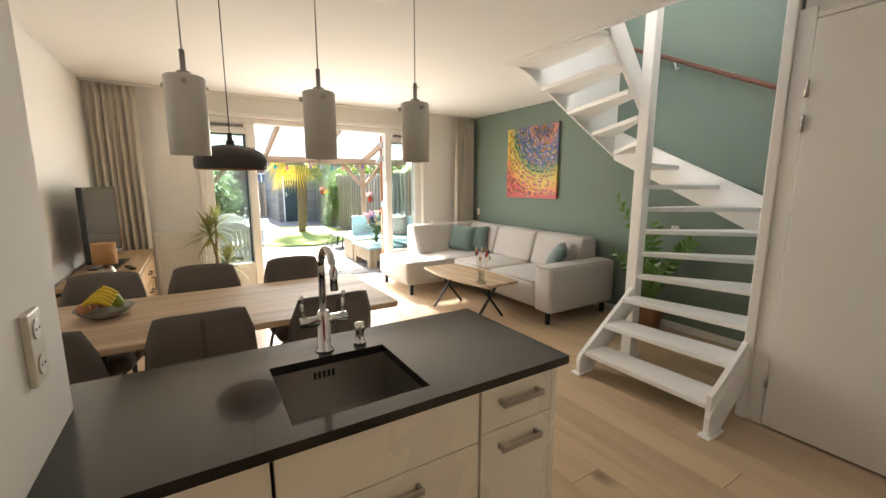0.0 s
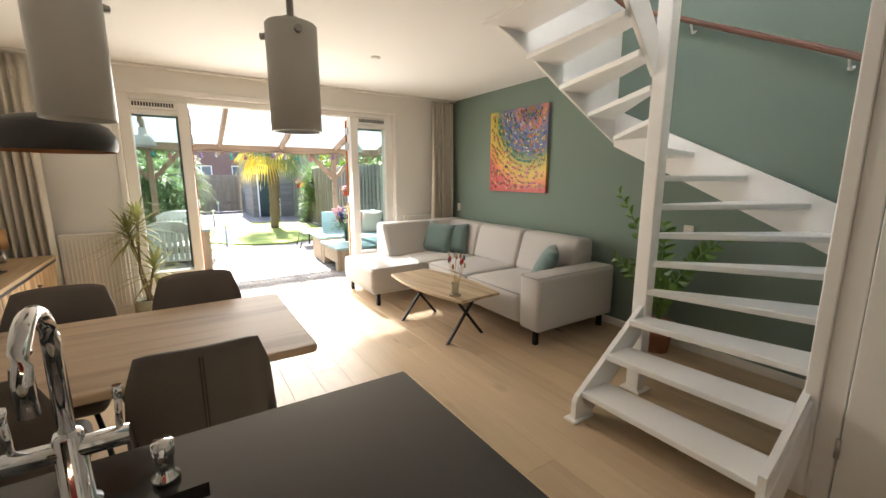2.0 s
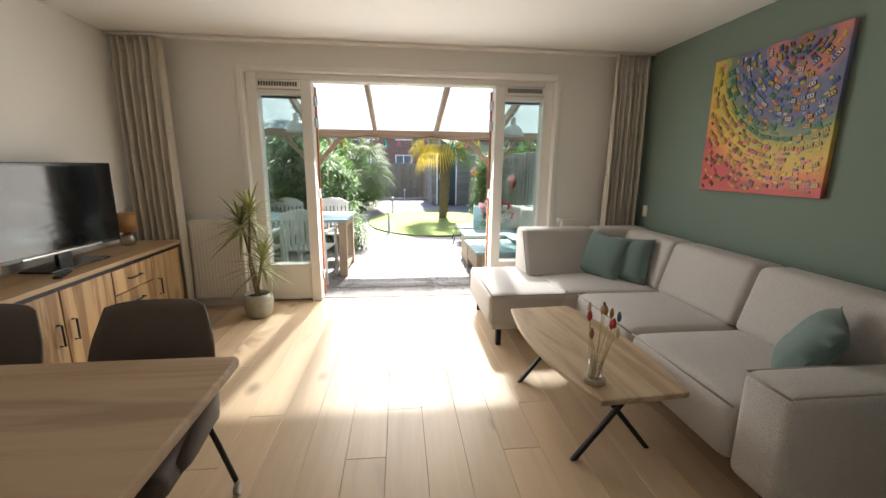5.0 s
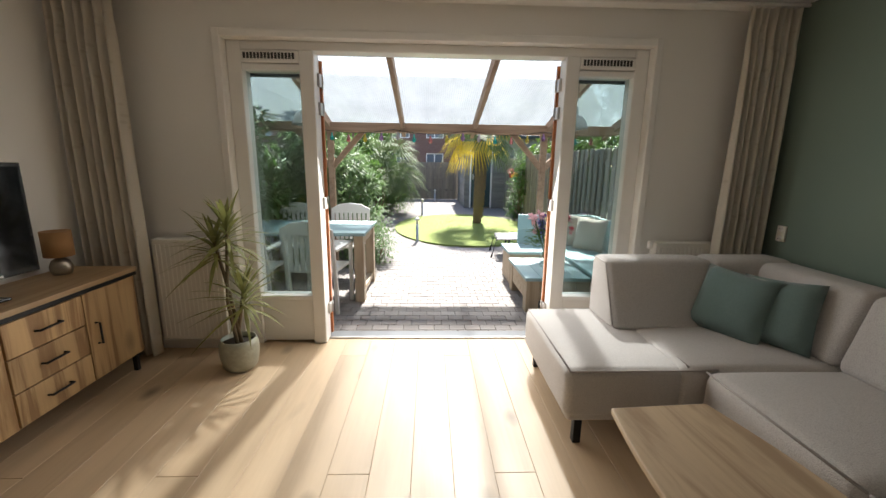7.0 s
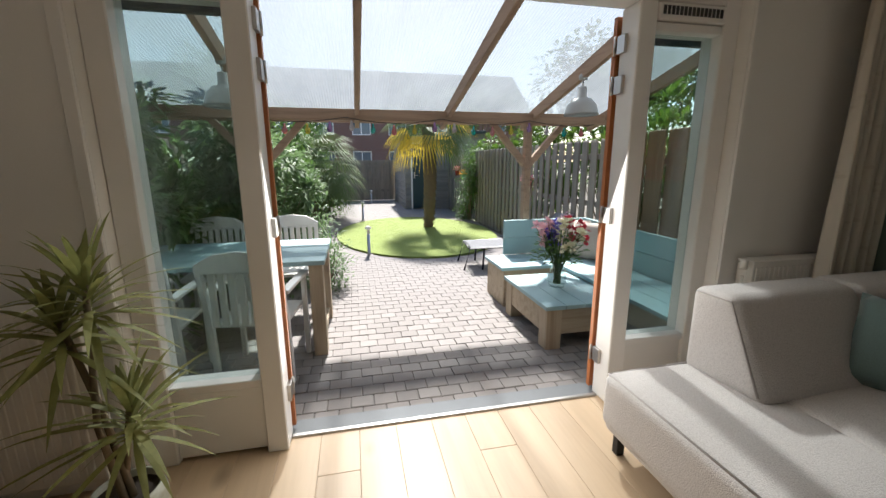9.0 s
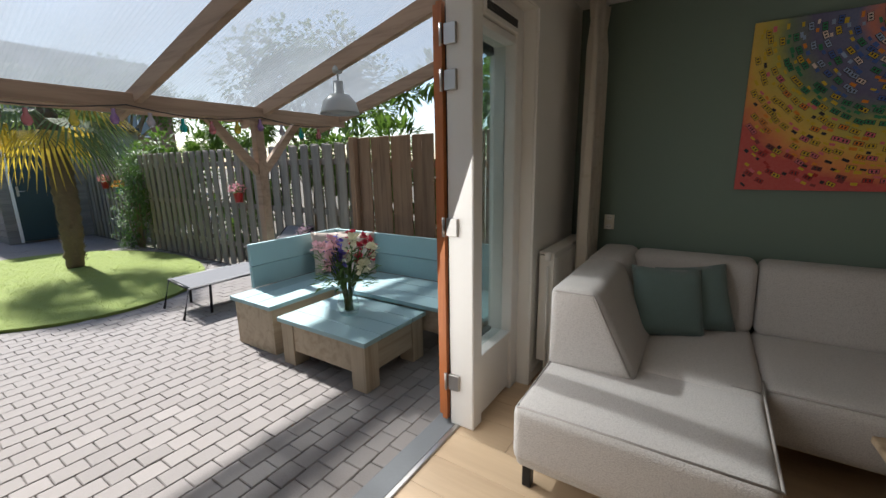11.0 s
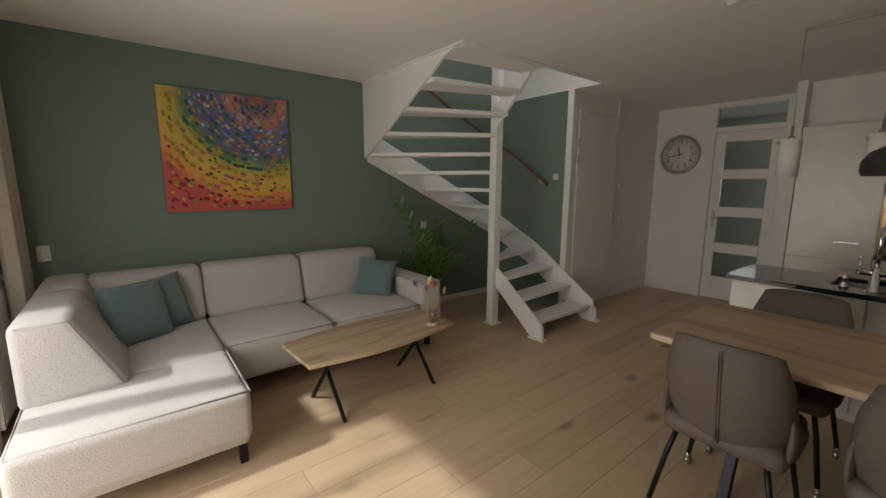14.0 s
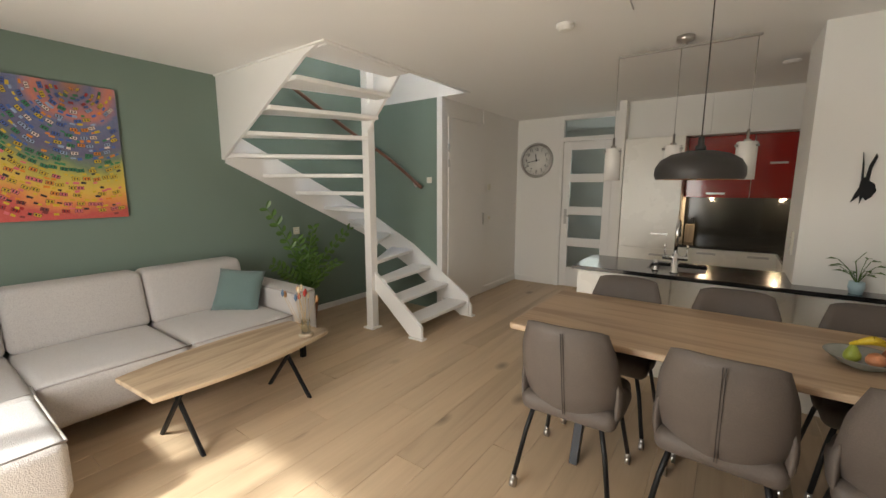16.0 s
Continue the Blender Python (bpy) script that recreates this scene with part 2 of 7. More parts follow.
ZZ = leafy("glossy_leaf", (0.04, 0.105, 0.022), (0.10, 0.20, 0.035), 0.35, 0.15)
BUSH = leafy("shrub_leaf", (0.035, 0.085, 0.018), (0.10, 0.18, 0.04))
BUSH2 = leafy("oleander_leaf", (0.06, 0.12, 0.045), (0.16, 0.24, 0.10))
TREE = leafy("tree_leaf", (0.03, 0.08, 0.012), (0.12, 0.20, 0.03))
FROND = leafy("palm_frond", (0.045, 0.085, 0.025), (0.11, 0.155, 0.05), 0.7, 0.25)
FROND_Y = leafy("yellow_palm_frond", (0.42, 0.29, 0.03), (0.58, 0.42, 0.05), 0.6, 0.4)
GRASS = mat("lawn", (0.21, 0.265, 0.055), 0.95, var=0.25, scale=3, fine=250, bump=0.8)
GRASS_BLADE = leafy("grass_blade", (0.18, 0.24, 0.05), (0.25, 0.305, 0.07), 0.9, 0.3)
PAVER = mat("grey_brown_paver", (0.235, 0.213, 0.20), 0.9, var=0.12, scale=7, fine=120, bump=0.5, shuffle=True)
JOINT = mat("sand_joint", (0.18, 0.163, 0.15), 0.95, var=0.25, bump=0.6)
GROUND = mat("garden_earth", (0.10, 0.085, 0.06), 0.95, var=0.3, bump=0.6)
FENCE_GREY = wood("weathered_fence", (0.30, 0.265, 0.22), (0.19, 0.165, 0.135), 2, 0.85, 9, 0.4, 0.3, 0.3)
FENCE_BROWN = wood("brown_fence", (0.30, 0.185, 0.11), (0.17, 0.095, 0.055), 2, 0.8, 9, 0.4, 0.4, 0.3)
BEAM_WOOD = wood("pergola_timber", (0.36, 0.24, 0.16), (0.22, 0.14, 0.09), 1, 0.8, 8, 0.3, 0.3, 0.15)
BEAM_WOOD_X = wood("pergola_timber_x", (0.36, 0.24, 0.16), (0.22, 0.14, 0.09), 0, 0.8, 8, 0.3, 0.3, 0.15)
SHED_WOOD = wood("grey_shed_boards", (0.27, 0.255, 0.23), (0.18, 0.165, 0.15), 0, 0.85, 8, 0.3, 0.2, 0.2)
SHED_WOOD_Y = wood("grey_shed_side_boards", (0.27, 0.255, 0.23), (0.18, 0.165, 0.15), 1, 0.85, 8, 0.3, 0.2, 0.2)
TEAL_DOOR = mat("dark_teal_paint", (0.02, 0.05, 0.058), 0.4, var=0.1, bump=0.04)
BLUE_BOARD_X = mat("light_blue_boards", (0.30, 0.44, 0.46), 0.6, var=0.12, scale=5, fine=90, bump=0.25, shuffle=True)
SCAFFOLD = wood("scaffold_wood", (0.52, 0.42, 0.30), (0.36, 0.27, 0.18), 2, 0.8, 7, 0.3, 0.35, 0.2)
SCAFFOLD_X = wood("scaffold_wood_x", (0.52, 0.42, 0.30), (0.36, 0.27, 0.18), 0, 0.8, 7, 0.3, 0.35, 0.2)
WHITE_PLASTIC = mat("white_garden_plastic", (0.78, 0.76, 0.72), 0.4, var=0.04, bump=0.02)
GREY_ENAMEL = mat("grey_enamel", (0.36, 0.37, 0.36), 0.35, var=0.08, bump=0.02)
GREY_MESH = fabric("grey_sling", (0.16, 0.16, 0.17), 300, 0.4)

# ---------------------------------------------------------------- shape tools
def add_box(bm, x0, x1, y0, y1, z0, z1, bevel=0.0, seg=2, m=None, mi=0):
    t = bmesh.new()
    bmesh.ops.create_cube(t, size=1.0)
    bmesh.ops.transform(t, matrix=Matrix.Translation(((x0 + x1) / 2, (y0 + y1) / 2, (z0 + z1) / 2)) @ Matrix.Diagonal((x1 - x0, y1 - y0, z1 - z0, 1)), verts=t.verts)
    if bevel:
        bmesh.ops.bevel(t, geom=t.edges[:], offset=bevel, segments=seg, profile=0.5, affect="EDGES")
    merge(bm, t, m, mi)


def merge(bm, t, m=None, mi=0):
    if m is not None:
        bmesh.ops.transform(t, matrix=m, verts=t.verts)
    for f in t.faces:
        f.material_index = mi
    me = bpy.data.meshes.new("tmp")
    t.to_mesh(me)
    t.free()
    bm.from_mesh(me)
    bpy.data.meshes.remove(me)


def add_prism(bm, pts, axis, a, b, bevel=0.0, mi=0, seg=2):
    """A flat outline (in the two other axes, in order) drawn out along one axis from a to b."""
    t = bmesh.new()

    def at(p, v):
        q = list(p)
        q.insert(axis, v)
        return t.verts.new(q)
    lo, hi = [at(p, a) for p in pts], [at(p, b) for p in pts]
    n = len(pts)
    t.faces.new(lo)
    t.faces.new(hi[::-1])
    for i in range(n):
        t.faces.new((lo[i], hi[i], hi[(i + 1) % n], lo[(i + 1) % n]))
    bmesh.ops.recalc_face_normals(t, faces=t.faces)
    if bevel:
        bmesh.ops.bevel(t, geom=t.edges[:], offset=bevel, segments=seg, profile=0.5, affect="EDGES")
    merge(bm, t, None, mi)


def add_tube(bm, pts, r, seg=10, r1=None, mi=0, caps=True):
    pts = [Vector(p) for p in pts]
    rings, n = [], len(pts)
    for i, p in enumerate(pts):
        d = (pts[min(i + 1, n - 1)] - pts[max(i - 1, 0)]).normalized()
        ref = Vector((0, 0, 1)) if abs(d.z) < 0.9 else Vector((1, 0, 0))
        u = d.cross(ref).normalized()
        v = d.cross(u)
        k = r if r1 is None else r + (r1 - r) * i / max(1, n - 1)
        rings.append([bm.verts.new(p + k * (math.cos(a) * u + math.sin(a) * v)) for a in (2 * math.pi * j / seg for j in range(seg))])
    for A, B in zip(rings, rings[1:]):
        for j in range(seg):
            f = bm.faces.new((A[j], A[(j + 1) % seg], B[(j + 1) % seg], B[j]))
            f.material_index, f.smooth = mi, True
    if caps:
        for ring in (rings[0], rings[-1][::-1]):
            bm.faces.new(ring).material_index = mi


def add_lathe(bm, profile, c=(0, 0, 0), seg=28, mi=0):
    rings = []
    for r, z in profile:
        if r < 1e-5:
            rings.append([bm.verts.new((c[0], c[1], c[2] + z))])
        else:
            rings.append([bm.verts.new((c[0] + r * math.cos(a), c[1] + r * math.sin(a), c[2] + z)) for a in (2 * math.pi * j / seg for j in range(seg))])
    for A, B in zip(rings, rings[1:]):
        for j in range(seg):
            k = (j + 1) % seg
            vs = [A[0], B[k], B[j]] if len(A) == 1 else [A[j], A[k], B[0]] if len(B) == 1 else [A[j], A[k], B[k], B[j]]
            f = bm.faces.new(vs)
            f.material_index, f.smooth = mi, True


def add_slab(bm, outline, z0, z1, bevel=0.0):
    add_prism(bm, outline, 2, z0, z1, bevel)


SPLIT = {"leg", "castor", "handle", "hinge", "foot", "foot_plate", "armrest", "knife", "baluster", "bracket", "vent_slot", "insert", "hole", "pipe", "side_rail", "piping", "flower_head", "lever"}


def pieces(bm):
    """The separate pieces of a mesh; pieces that touch stay together."""
    bm.verts.ensure_lookup_table()
    seen, comps = set(), []
    for v in bm.verts:
        if v.index in seen:
            continue
        stack, comp = [v], []
        seen.add(v.index)
        while stack:
            q = stack.pop()
            comp.append(q.index)
            for e in q.link_edges:
                o = e.other_vert(q)
                if o.index not in seen:
                    seen.add(o.index)
                    stack.append(o)
        co = np.array([bm.verts[i].co for i in comp])
        comps.append([set(comp), co.min(0) - 0.001, co.max(0) + 0.001])
    joined = []
    for c in comps:
        hits = [j for j in joined if (c[1] <= j[2]).all() and (j[1] <= c[2]).all()]
        for j in hits:
            c = [c[0] | j[0], np.minimum(c[1], j[1]), np.maximum(c[2], j[2])]
            joined.remove(j)
        joined.append(c)
    return [j[0] for j in joined]


def make(name, bm, mats, parent=None, m=None, smooth=False):
    if name in SPLIT and parent is not None:
        bm.verts.index_update()
        groups = pieces(bm)
        if 1 < len(groups) < 80:
            for g in groups[1:]:
                t = bm.copy()
                t.verts.ensure_lookup_table()
                bmesh.ops.delete(t, geom=[v for v in t.verts if v.index not in g], context="VERTS")
                make_one(name, t, mats, parent, m, smooth)
            bmesh.ops.delete(bm, geom=[v for v in bm.verts if v.index not in groups[0]], context="VERTS")
    return make_one(name, bm, mats, parent, m, smooth)


def make_one(name, bm, mats, parent=None, m=None, smooth=False):
    bmesh.ops.recalc_face_normals(bm, faces=bm.faces)
    me = bpy.data.meshes.new(name)
    bm.to_mesh(me)
    bm.free()
    for k in (mats if isinstance(mats, (list, tuple)) else [mats]):
        me.materials.append(k)
    if smooth:
        for p in me.polygons:
            p.use_smooth = True
    ob = new(name, me)
    if m is not None:
        ob.matrix_world = m
    if parent is not None:
        ob.parent = parent
    return ob


def boxed(name, dims, mats, parent=None, bevel=0.0, seg=2, m=None, smooth=False):
    bm = bmesh.new()
    add_box(bm, *dims, bevel, seg)
    return make(name, bm, mats, parent, m, smooth)


def tubed(name, pts, r, mats, parent=None, seg=10, r1=None):
    bm = bmesh.new()
    add_tube(bm, pts, r, seg, r1)
    return make(name, bm, mats, parent)


def lathed(name, profile, mats, parent=None, c=(0, 0, 0), seg=28):
    bm = bmesh.new()
    add_lathe(bm, profile, c, seg)
    return make(name, bm, mats, parent)


def thing(name, label, category, x=0, y=0, z=0, rz=0, group="", kind=""):
    ob = new(name)
    ob.matrix_world = pose(x, y, z, 0, 0, rz)
    ob.empty_display_size = 0.1
    return tagged(ob, label, category, group, kind)


def structure(ob, label, category=""):
    return tagged(ob, label, category, "", "structure")


def dome(r, h, n=8):
    return [(r * math.sin(i / n * math.pi / 2), h * math.cos(i / n * math.pi / 2)) for i in range(n + 1)]


# ---------------------------------------------------------------- the plan
XW, XE, YS, YN, H = -0.92, 4.02, -1.03, 5.72, 2.50   # west, east, south, garden wall, ceiling
OX0, OX1, OZ = 0.11, 3.11, 2.26                     # opening to the garden
CX, CY = 2.84, 1.03                                 # closet corner
WX, WY = 2.47, 2.93                                 # stairwell edges
GZ = -0.04                                          # garden level


def wall(name, boxes, m, label):
    bm = bmesh.new()
    for b in boxes:
        add_box(bm, *b)
    return structure(make(name, bm, m), label, "wall")


wall("wall_west", [(XW - 0.2, XW, YS - 1.7, 6.0, 0, H)], WHITE_WALL, "smooth white painted plaster wall")
wall("wall_east", [(XE, XE + 0.2, YS - 1.7, 6.0, 0, 5.2)], GREEN_WALL, "sage green painted plaster wall beside the stairs")
wall("wall_north", [(XW, OX0, YN, 6.0, 0, H), (OX1, XE, YN, 6.0, 0, H), (OX0, OX1, YN, 6.0, OZ, H)], WHITE_WALL, "white plaster wall around the garden doors")
wall("wall_north_upper", [(XW - 0.2, XE + 0.2, 5.72, 6.0, H + 0.22, 5.2)], mat("house_brick", (0.28, 0.12, 0.08), 0.9, var=0.3, scale=20), "brick facade of the upper storey")
wall("wall_south", [(XW, 1.36, YS - 0.12, YS, 0, H), (2.17, XE, YS - 0.12, YS, 0, H)], WHITE_WALL, "white plaster wall behind the kitchen and the clock")
wall("wall_hall", [(XW, 1.2, YS - 1.7, YS - 1.6, 0, H), (1.7, XE, YS - 1.7, YS - 1.6, 0, H), (1.2, 1.7, YS - 1.7, YS - 1.6, 0, 1.0), (1.2, 1.7, YS - 1.7, YS - 1.6, 1.95, H)], WHITE_WALL, "white wall of the entrance hall")
wall("wall_kitchen_end", [(1.15, 1.23, YS, -0.37, 0, H)], WHITE_WALL, "narrow white wall end beside the tall cabinet")
wall("wall_kitchen_soffit", [(XW, 0.30, YS, -0.52, 2.065, H), (0.303, 1.148, YS, -0.52, 2.065, H)], WHITE_WALL, "cream boxed-in soffit above the kitchen cabinets")
wall("wall_pillar", [(XW, -0.33, 0.72, 1.38, 0, H)], WHITE_WALL, "white plaster pillar between kitchen and dining table")
wall("wall_closet_side", [(CX + 0.03, XE, CY - 0.06, CY, 0, H)], GREEN_WALL, "green painted wall of the cupboard beside the stairs")
wall("wall_landing_south", [(CX + 0.03, XE, CY - 0.06, CY, H, 5.2)], WHITE_WALL, "white wall above the cupboard beside the stairs")
wall("wall_closet_front", [(CX, CX + 0.08, YS, 0.03, 0, H), (CX, CX + 0.08, 0.03, 0.95, 2.31, H), (CX, CX + 0.08, 0.95, CY - 0.06, 0, H)], WHITE_WALL, "white cupboard wall beside the stairs")
bm = bmesh.new()
add_box(bm, XW - 0.2, WX, YS - 1.7, 6.0, H, H + 0.22)
add_box(bm, WX, XE, WY, 6.0, H, H + 0.22)
add_box(bm, WX, CX + 0.03, YS - 1.7, CY, H, H + 0.22)
add_box(bm, CX + 0.03, XE, YS - 1.7, CY - 0.06, H, H + 0.22)
structure(make("ceiling", bm, CEILING), "smooth white ceiling with an opening for the stairs", "ceiling")
wall("wall_upper_landing", [(WX - 1.2, WX - 1.1, CY, WY, H + 0.22, 5.2), (WX - 1.2, XE, WY, WY + 0.1, H + 0.22, 5.2), (WX - 1.2, CX, CY - 0.1, CY, H + 0.22, 5.2)], WHITE_WALL, "white walls of the upper landing")
# the roof opening is out of view, added to light the stairwell
bm = bmesh.new()
for b4 in ((XW - 0.2, 1.45, YS - 1.7, 6.0), (2.95, XE + 0.2, YS - 1.7, 6.0), (1.45, 2.95, YS - 1.7, 1.28), (1.45, 2.95, 2.68, 6.0)):
    add_box(bm, *b4, 5.2, 5.4)
structure(make("ceiling_upper", bm, CEILING), "unseen white ceiling above the upper landing with an added opening for light", "ceiling")
# trim round the stairwell
bm = bmesh.new()
add_box(bm, WX - 0.03, WX + 0.012, CY, WY + 0.03, H - 0.012, H + 0.24, 0.004)
add_box(bm, WX + 0.012, XE, WY - 0.012, WY + 0.03, H - 0.012, H + 0.24, 0.004)
structure(make("trim_stairwell", bm, STAIR_PAINT), "white painted board edging the stair opening", "trim")
# baseboards
bm = bmesh.new()
for b in ((XE - 0.014, XE, CY, YN, 0, 0.07), (CX - 0.014, CX, YS, 0.0, 0, 0.09), (2.22, CX - 0.014, YS, YS + 0.014, 0, 0.09), (XW, XW + 0.014, 1.6, YN, 0, 0.07), (OX1 + 0.06, XE - 0.014, YN - 0.014, YN, 0, 0.07), (XW + 0.014, OX0 - 0.06, YN - 0.014, YN, 0, 0.07), (CX - 0.02, CX + 0.03, 0.965, CY + 0.02, 0, 0.1)):
    add_box(bm, *b, 0.004, 1)
structure(make("baseboard", bm, WHITE_PAINT), "low white painted baseboard along the walls", "baseboard")

# garden front: frame, side lights, open leaves
bm = bmesh.new()
FY0, FY1 = 5.79, 5.93
for b in ((OX0, OX0 + 0.10, FY0, FY1, 0, OZ), (OX1 - 0.10, OX1, FY0, FY1, 0, OZ), (OX0 + 0.10, OX1 - 0.10, FY0, FY1, OZ - 0.06, OZ), (0.61, 0.71, FY0 - 0.003, FY1 + 0.003, 0.0, OZ - 0.06), (2.51, 2.61, FY0 - 0.003, FY1 + 0.003, 0.0, OZ - 0.06)):
    add_box(bm, *b, 0.006, 1)
for x0, x1 in ((OX0 + 0.10, 0.61), (2.61, OX1 - 0.10)):
    add_box(bm, x0, x1, FY0 + 0.02, FY1 - 0.02, 0.02, 0.36, 0.004, 1)
    add_box(bm, x0, x1, FY0 + 0.005, FY1 - 0.01, 0.36, 0.40, 0.004, 1)
    add_box(bm, x0, x1, FY0 + 0.005, FY1 - 0.01, 2.07, 2.11, 0.004, 1)
win = structure(make("window_1", bm, WHITE_PAINT), "white painted timber frame of the garden doors", "window frame")
bm = bmesh.new()
for b in ((OX0 - 0.05, OX0, YN - 0.018, YN, 0, OZ + 0.05), (OX1, OX1 + 0.05, YN - 0.018, YN, 0, OZ + 0.05), (OX0, OX1, YN - 0.018, YN, OZ, OZ + 0.05)):
    add_box(bm, *b, 0.004, 1)
structure(make("trim_garden_opening", bm, WHITE_PAINT), "white casing round the garden opening", "trim")
for x0, x1 in ((OX0 + 0.10, 0.61), (2.61, OX1 - 0.10)):
    p = boxed("pane", (x0, x1, 5.855, 5.861, 0.40, 2.07), GLASS, win)
    p.visible_shadow = False
    bm = bmesh.new()
    add_box(bm, x0, x1, FY0 - 0.012, FY1 - 0.03, 2.115, 2.195, 0.006, 1)
    make("vent", bm, WHITE_PAINT, win)
    bm = bmesh.new()
    for i in range(15):
        xa = x0 + 0.02 + (x1 - x0 - 0.04) * i / 15
        add_box(bm, xa, xa + (x1 - x0) / 15 * 0.62, FY0 - 0.0155, FY0 - 0.0115, 2.14, 2.18)
    make("vent_slot", bm, mat("vent_dark", (0.05, 0.05, 0.05), 0.7), win)


def garden_leaf(name, hinge, way):
    """A glazed door leaf folded back against the outside of the side light."""
    d = thing(name, "glazed garden door standing wide open against the facade", "door", hinge, 5.945, 0, 0, "", "structure")
    w, h = 0.88, 2.17

    def X(a, b):
        return (min(way * a, way * b), max(way * a, way * b))
    bm = bmesh.new()
    for a, b, z0, z1 in ((0.006, 0.105, 0.03, h), (w - 0.1, w, 0.03, h), (0.105, w - 0.1, 0.03, 0.36), (0.105, w - 0.1, h - 0.11, h)):
        add_box(bm, *X(a, b), 0.02, 0.066, z0, z1, 0.004, 1)
    make("frame", bm, DARK_FRAME, d)
    boxed("edge", (*X(0.0, 0.006), 0.014, 0.068, 0.03, h), ORANGE_WOOD, d)
    boxed("jamb_strip", (*X(-0.03, -0.001), -0.0, 0.03, 0.03, h), ORANGE_WOOD, d)
    p = boxed("pane", (*X(0.105, w - 0.1), 0.04, 0.046, 0.36, h - 0.11), GLASS, d)
    p.visible_shadow = False
    bm = bmesh.new()
    for z in (0.22, 1.08, 1.78, 1.98):
        add_box(bm, *X(-0.033, 0.003), -0.075, -0.012, z, z + 0.09, 0.002, 1)
        add_tube(bm, [(-0.033 * way, 0.004, z - 0.004), (-0.033 * way, 0.004, z + 0.094)], 0.008, 8)
    make("hinge", bm, STEEL, d)


garden_leaf("door_1", 2.525, 1)
garden_leaf("door_2", 0.695, -1)
bm = bmesh.new()
add_box(bm, OX0 + 0.1, OX1 - 0.1, 5.90, 6.03, GZ - 0.05, 0.004, 0.006, 1)
structure(make("threshold", bm, STONE_SILL), "worn dark grey stone threshold", "threshold")
bm = bmesh.new()
add_box(bm, 0.71, 2.51, 5.872, 5.90, -0.02, 0.012, 0.004, 1)
structure(make("trim_threshold", bm, STEEL), "metal strip along the threshold", "trim")

# cupboard door under the stairs wall
d = structure(new("door_3"), "flush white painted cupboard door with steel hinges, closed", "door")
d.matrix_world = pose(CX, 0, 0)
bm = bmesh.new()
add_box(bm, -0.028, 0.01, 0.075, 0.905, 0.012, 2.29, 0.003, 1)
make("leaf", bm, WHITE_PAINT, d)
bm = bmesh.new()
add_box(bm, -0.018, 0.0, 0.91, 0.99, 0.0, 2.36, 0.004, 1)
add_box(bm, -0.018, 0.0, 0.02, 0.07, 0.0, 2.5, 0.004, 1)
add_box(bm, -0.018, 0.0, 0.07, 0.91, 2.296, 2.33, 0.004, 1)
make("frame", bm, WHITE_PAINT, d)
bm = bmesh.new()
for z in (0.25, 1.72, 1.90):
    add_tube(bm, [(-0.032, 0.908, z), (-0.032, 0.908, z + 0.09)], 0.009, 8)
add_box(bm, -0.05, -0.028, 0.085, 0.10, 0.98, 1.14, 0.003, 1)
make("hinge", bm, STEEL, d)
boxed("post", (-0.03, 0.045, 0.99, 1.045, 0.0, 2.5), WHITE_PAINT, d, 0.006)

# hall door with four panes and a transom
d = structure(new("door_4"), "white panel door with four glass panes, closed, under a transom light", "door")
d.matrix_world = pose(1.765, YS, 0)
bm = bmesh.new()
for b in ((-0.405, -0.345, -0.1, 0.02, 0, 2.5), (0.345, 0.405, -0.1, 0.02, 0, 2.5), (-0.345, 0.345, -0.1, 0.02, 2.14, 2.20), (-0.345, 0.345, -0.1, 0.02, 2.44, 2.5)):
    add_box(bm, *b, 0.004, 1)
make("frame", bm, WHITE_PAINT, d)
bm = bmesh.new()
ZS = [0.01, 0.30, 0.62, 0.75, 1.09, 1.21, 1.56, 1.68, 2.02, 2.135]
add_box(bm, -0.343, -0.235, -0.05, -0.005, 0.01, 2.135, 0.004, 1)
add_box(bm, 0.235, 0.343, -0.05, -0.005, 0.01, 2.135, 0.004, 1)
for i in range(0, 10, 2):
    add_box(bm, -0.235, 0.235, -0.05, -0.005, ZS[i], ZS[i + 1], 0.004, 1)
make("leaf", bm, WHITE_PAINT, d)
for i in range(1, 9, 2):
    boxed("pane", (-0.235, 0.235, -0.03, -0.024, ZS[i], ZS[i + 1]), DOOR_GLASS, d)
boxed("pane", (-0.345, 0.345, -0.05, -0.044, 2.20, 2.44), DOOR_GLASS, d)
bm = bmesh.new()
add_box(bm, 0.262, 0.302, -0.006, 0.003, 0.95, 1.17, 0.003, 1)
add_tube(bm, [(0.28, 0.0, 1.07), (0.28, 0.045, 1.07), (0.17, 0.045, 1.07)], 0.009, 8)
make("handle", bm, STEEL, d)

# ---------------------------------------------------------------- stairs
st = thing("staircase", "open white painted wooden winder staircase turning round a square post", "staircase", 0, 0, 0)
PX, PY = 3.06, 1.96
RISE = 0.18
S1, S2 = XE - 0.03 - 2.45, WY - 0.02 - (CY + 0.02)


def outer(s):
    """The wall-side line of the stairs: east, then towards the garden, then back west."""
    if s <= S1:
        return Vector((2.45 + s, CY + 0.02))
    if s <= S1 + S2:
        return Vector((XE - 0.03, CY + 0.02 + s - S1))
    return Vector((XE - 0.03 - (s - S1 - S2), WY - 0.02))


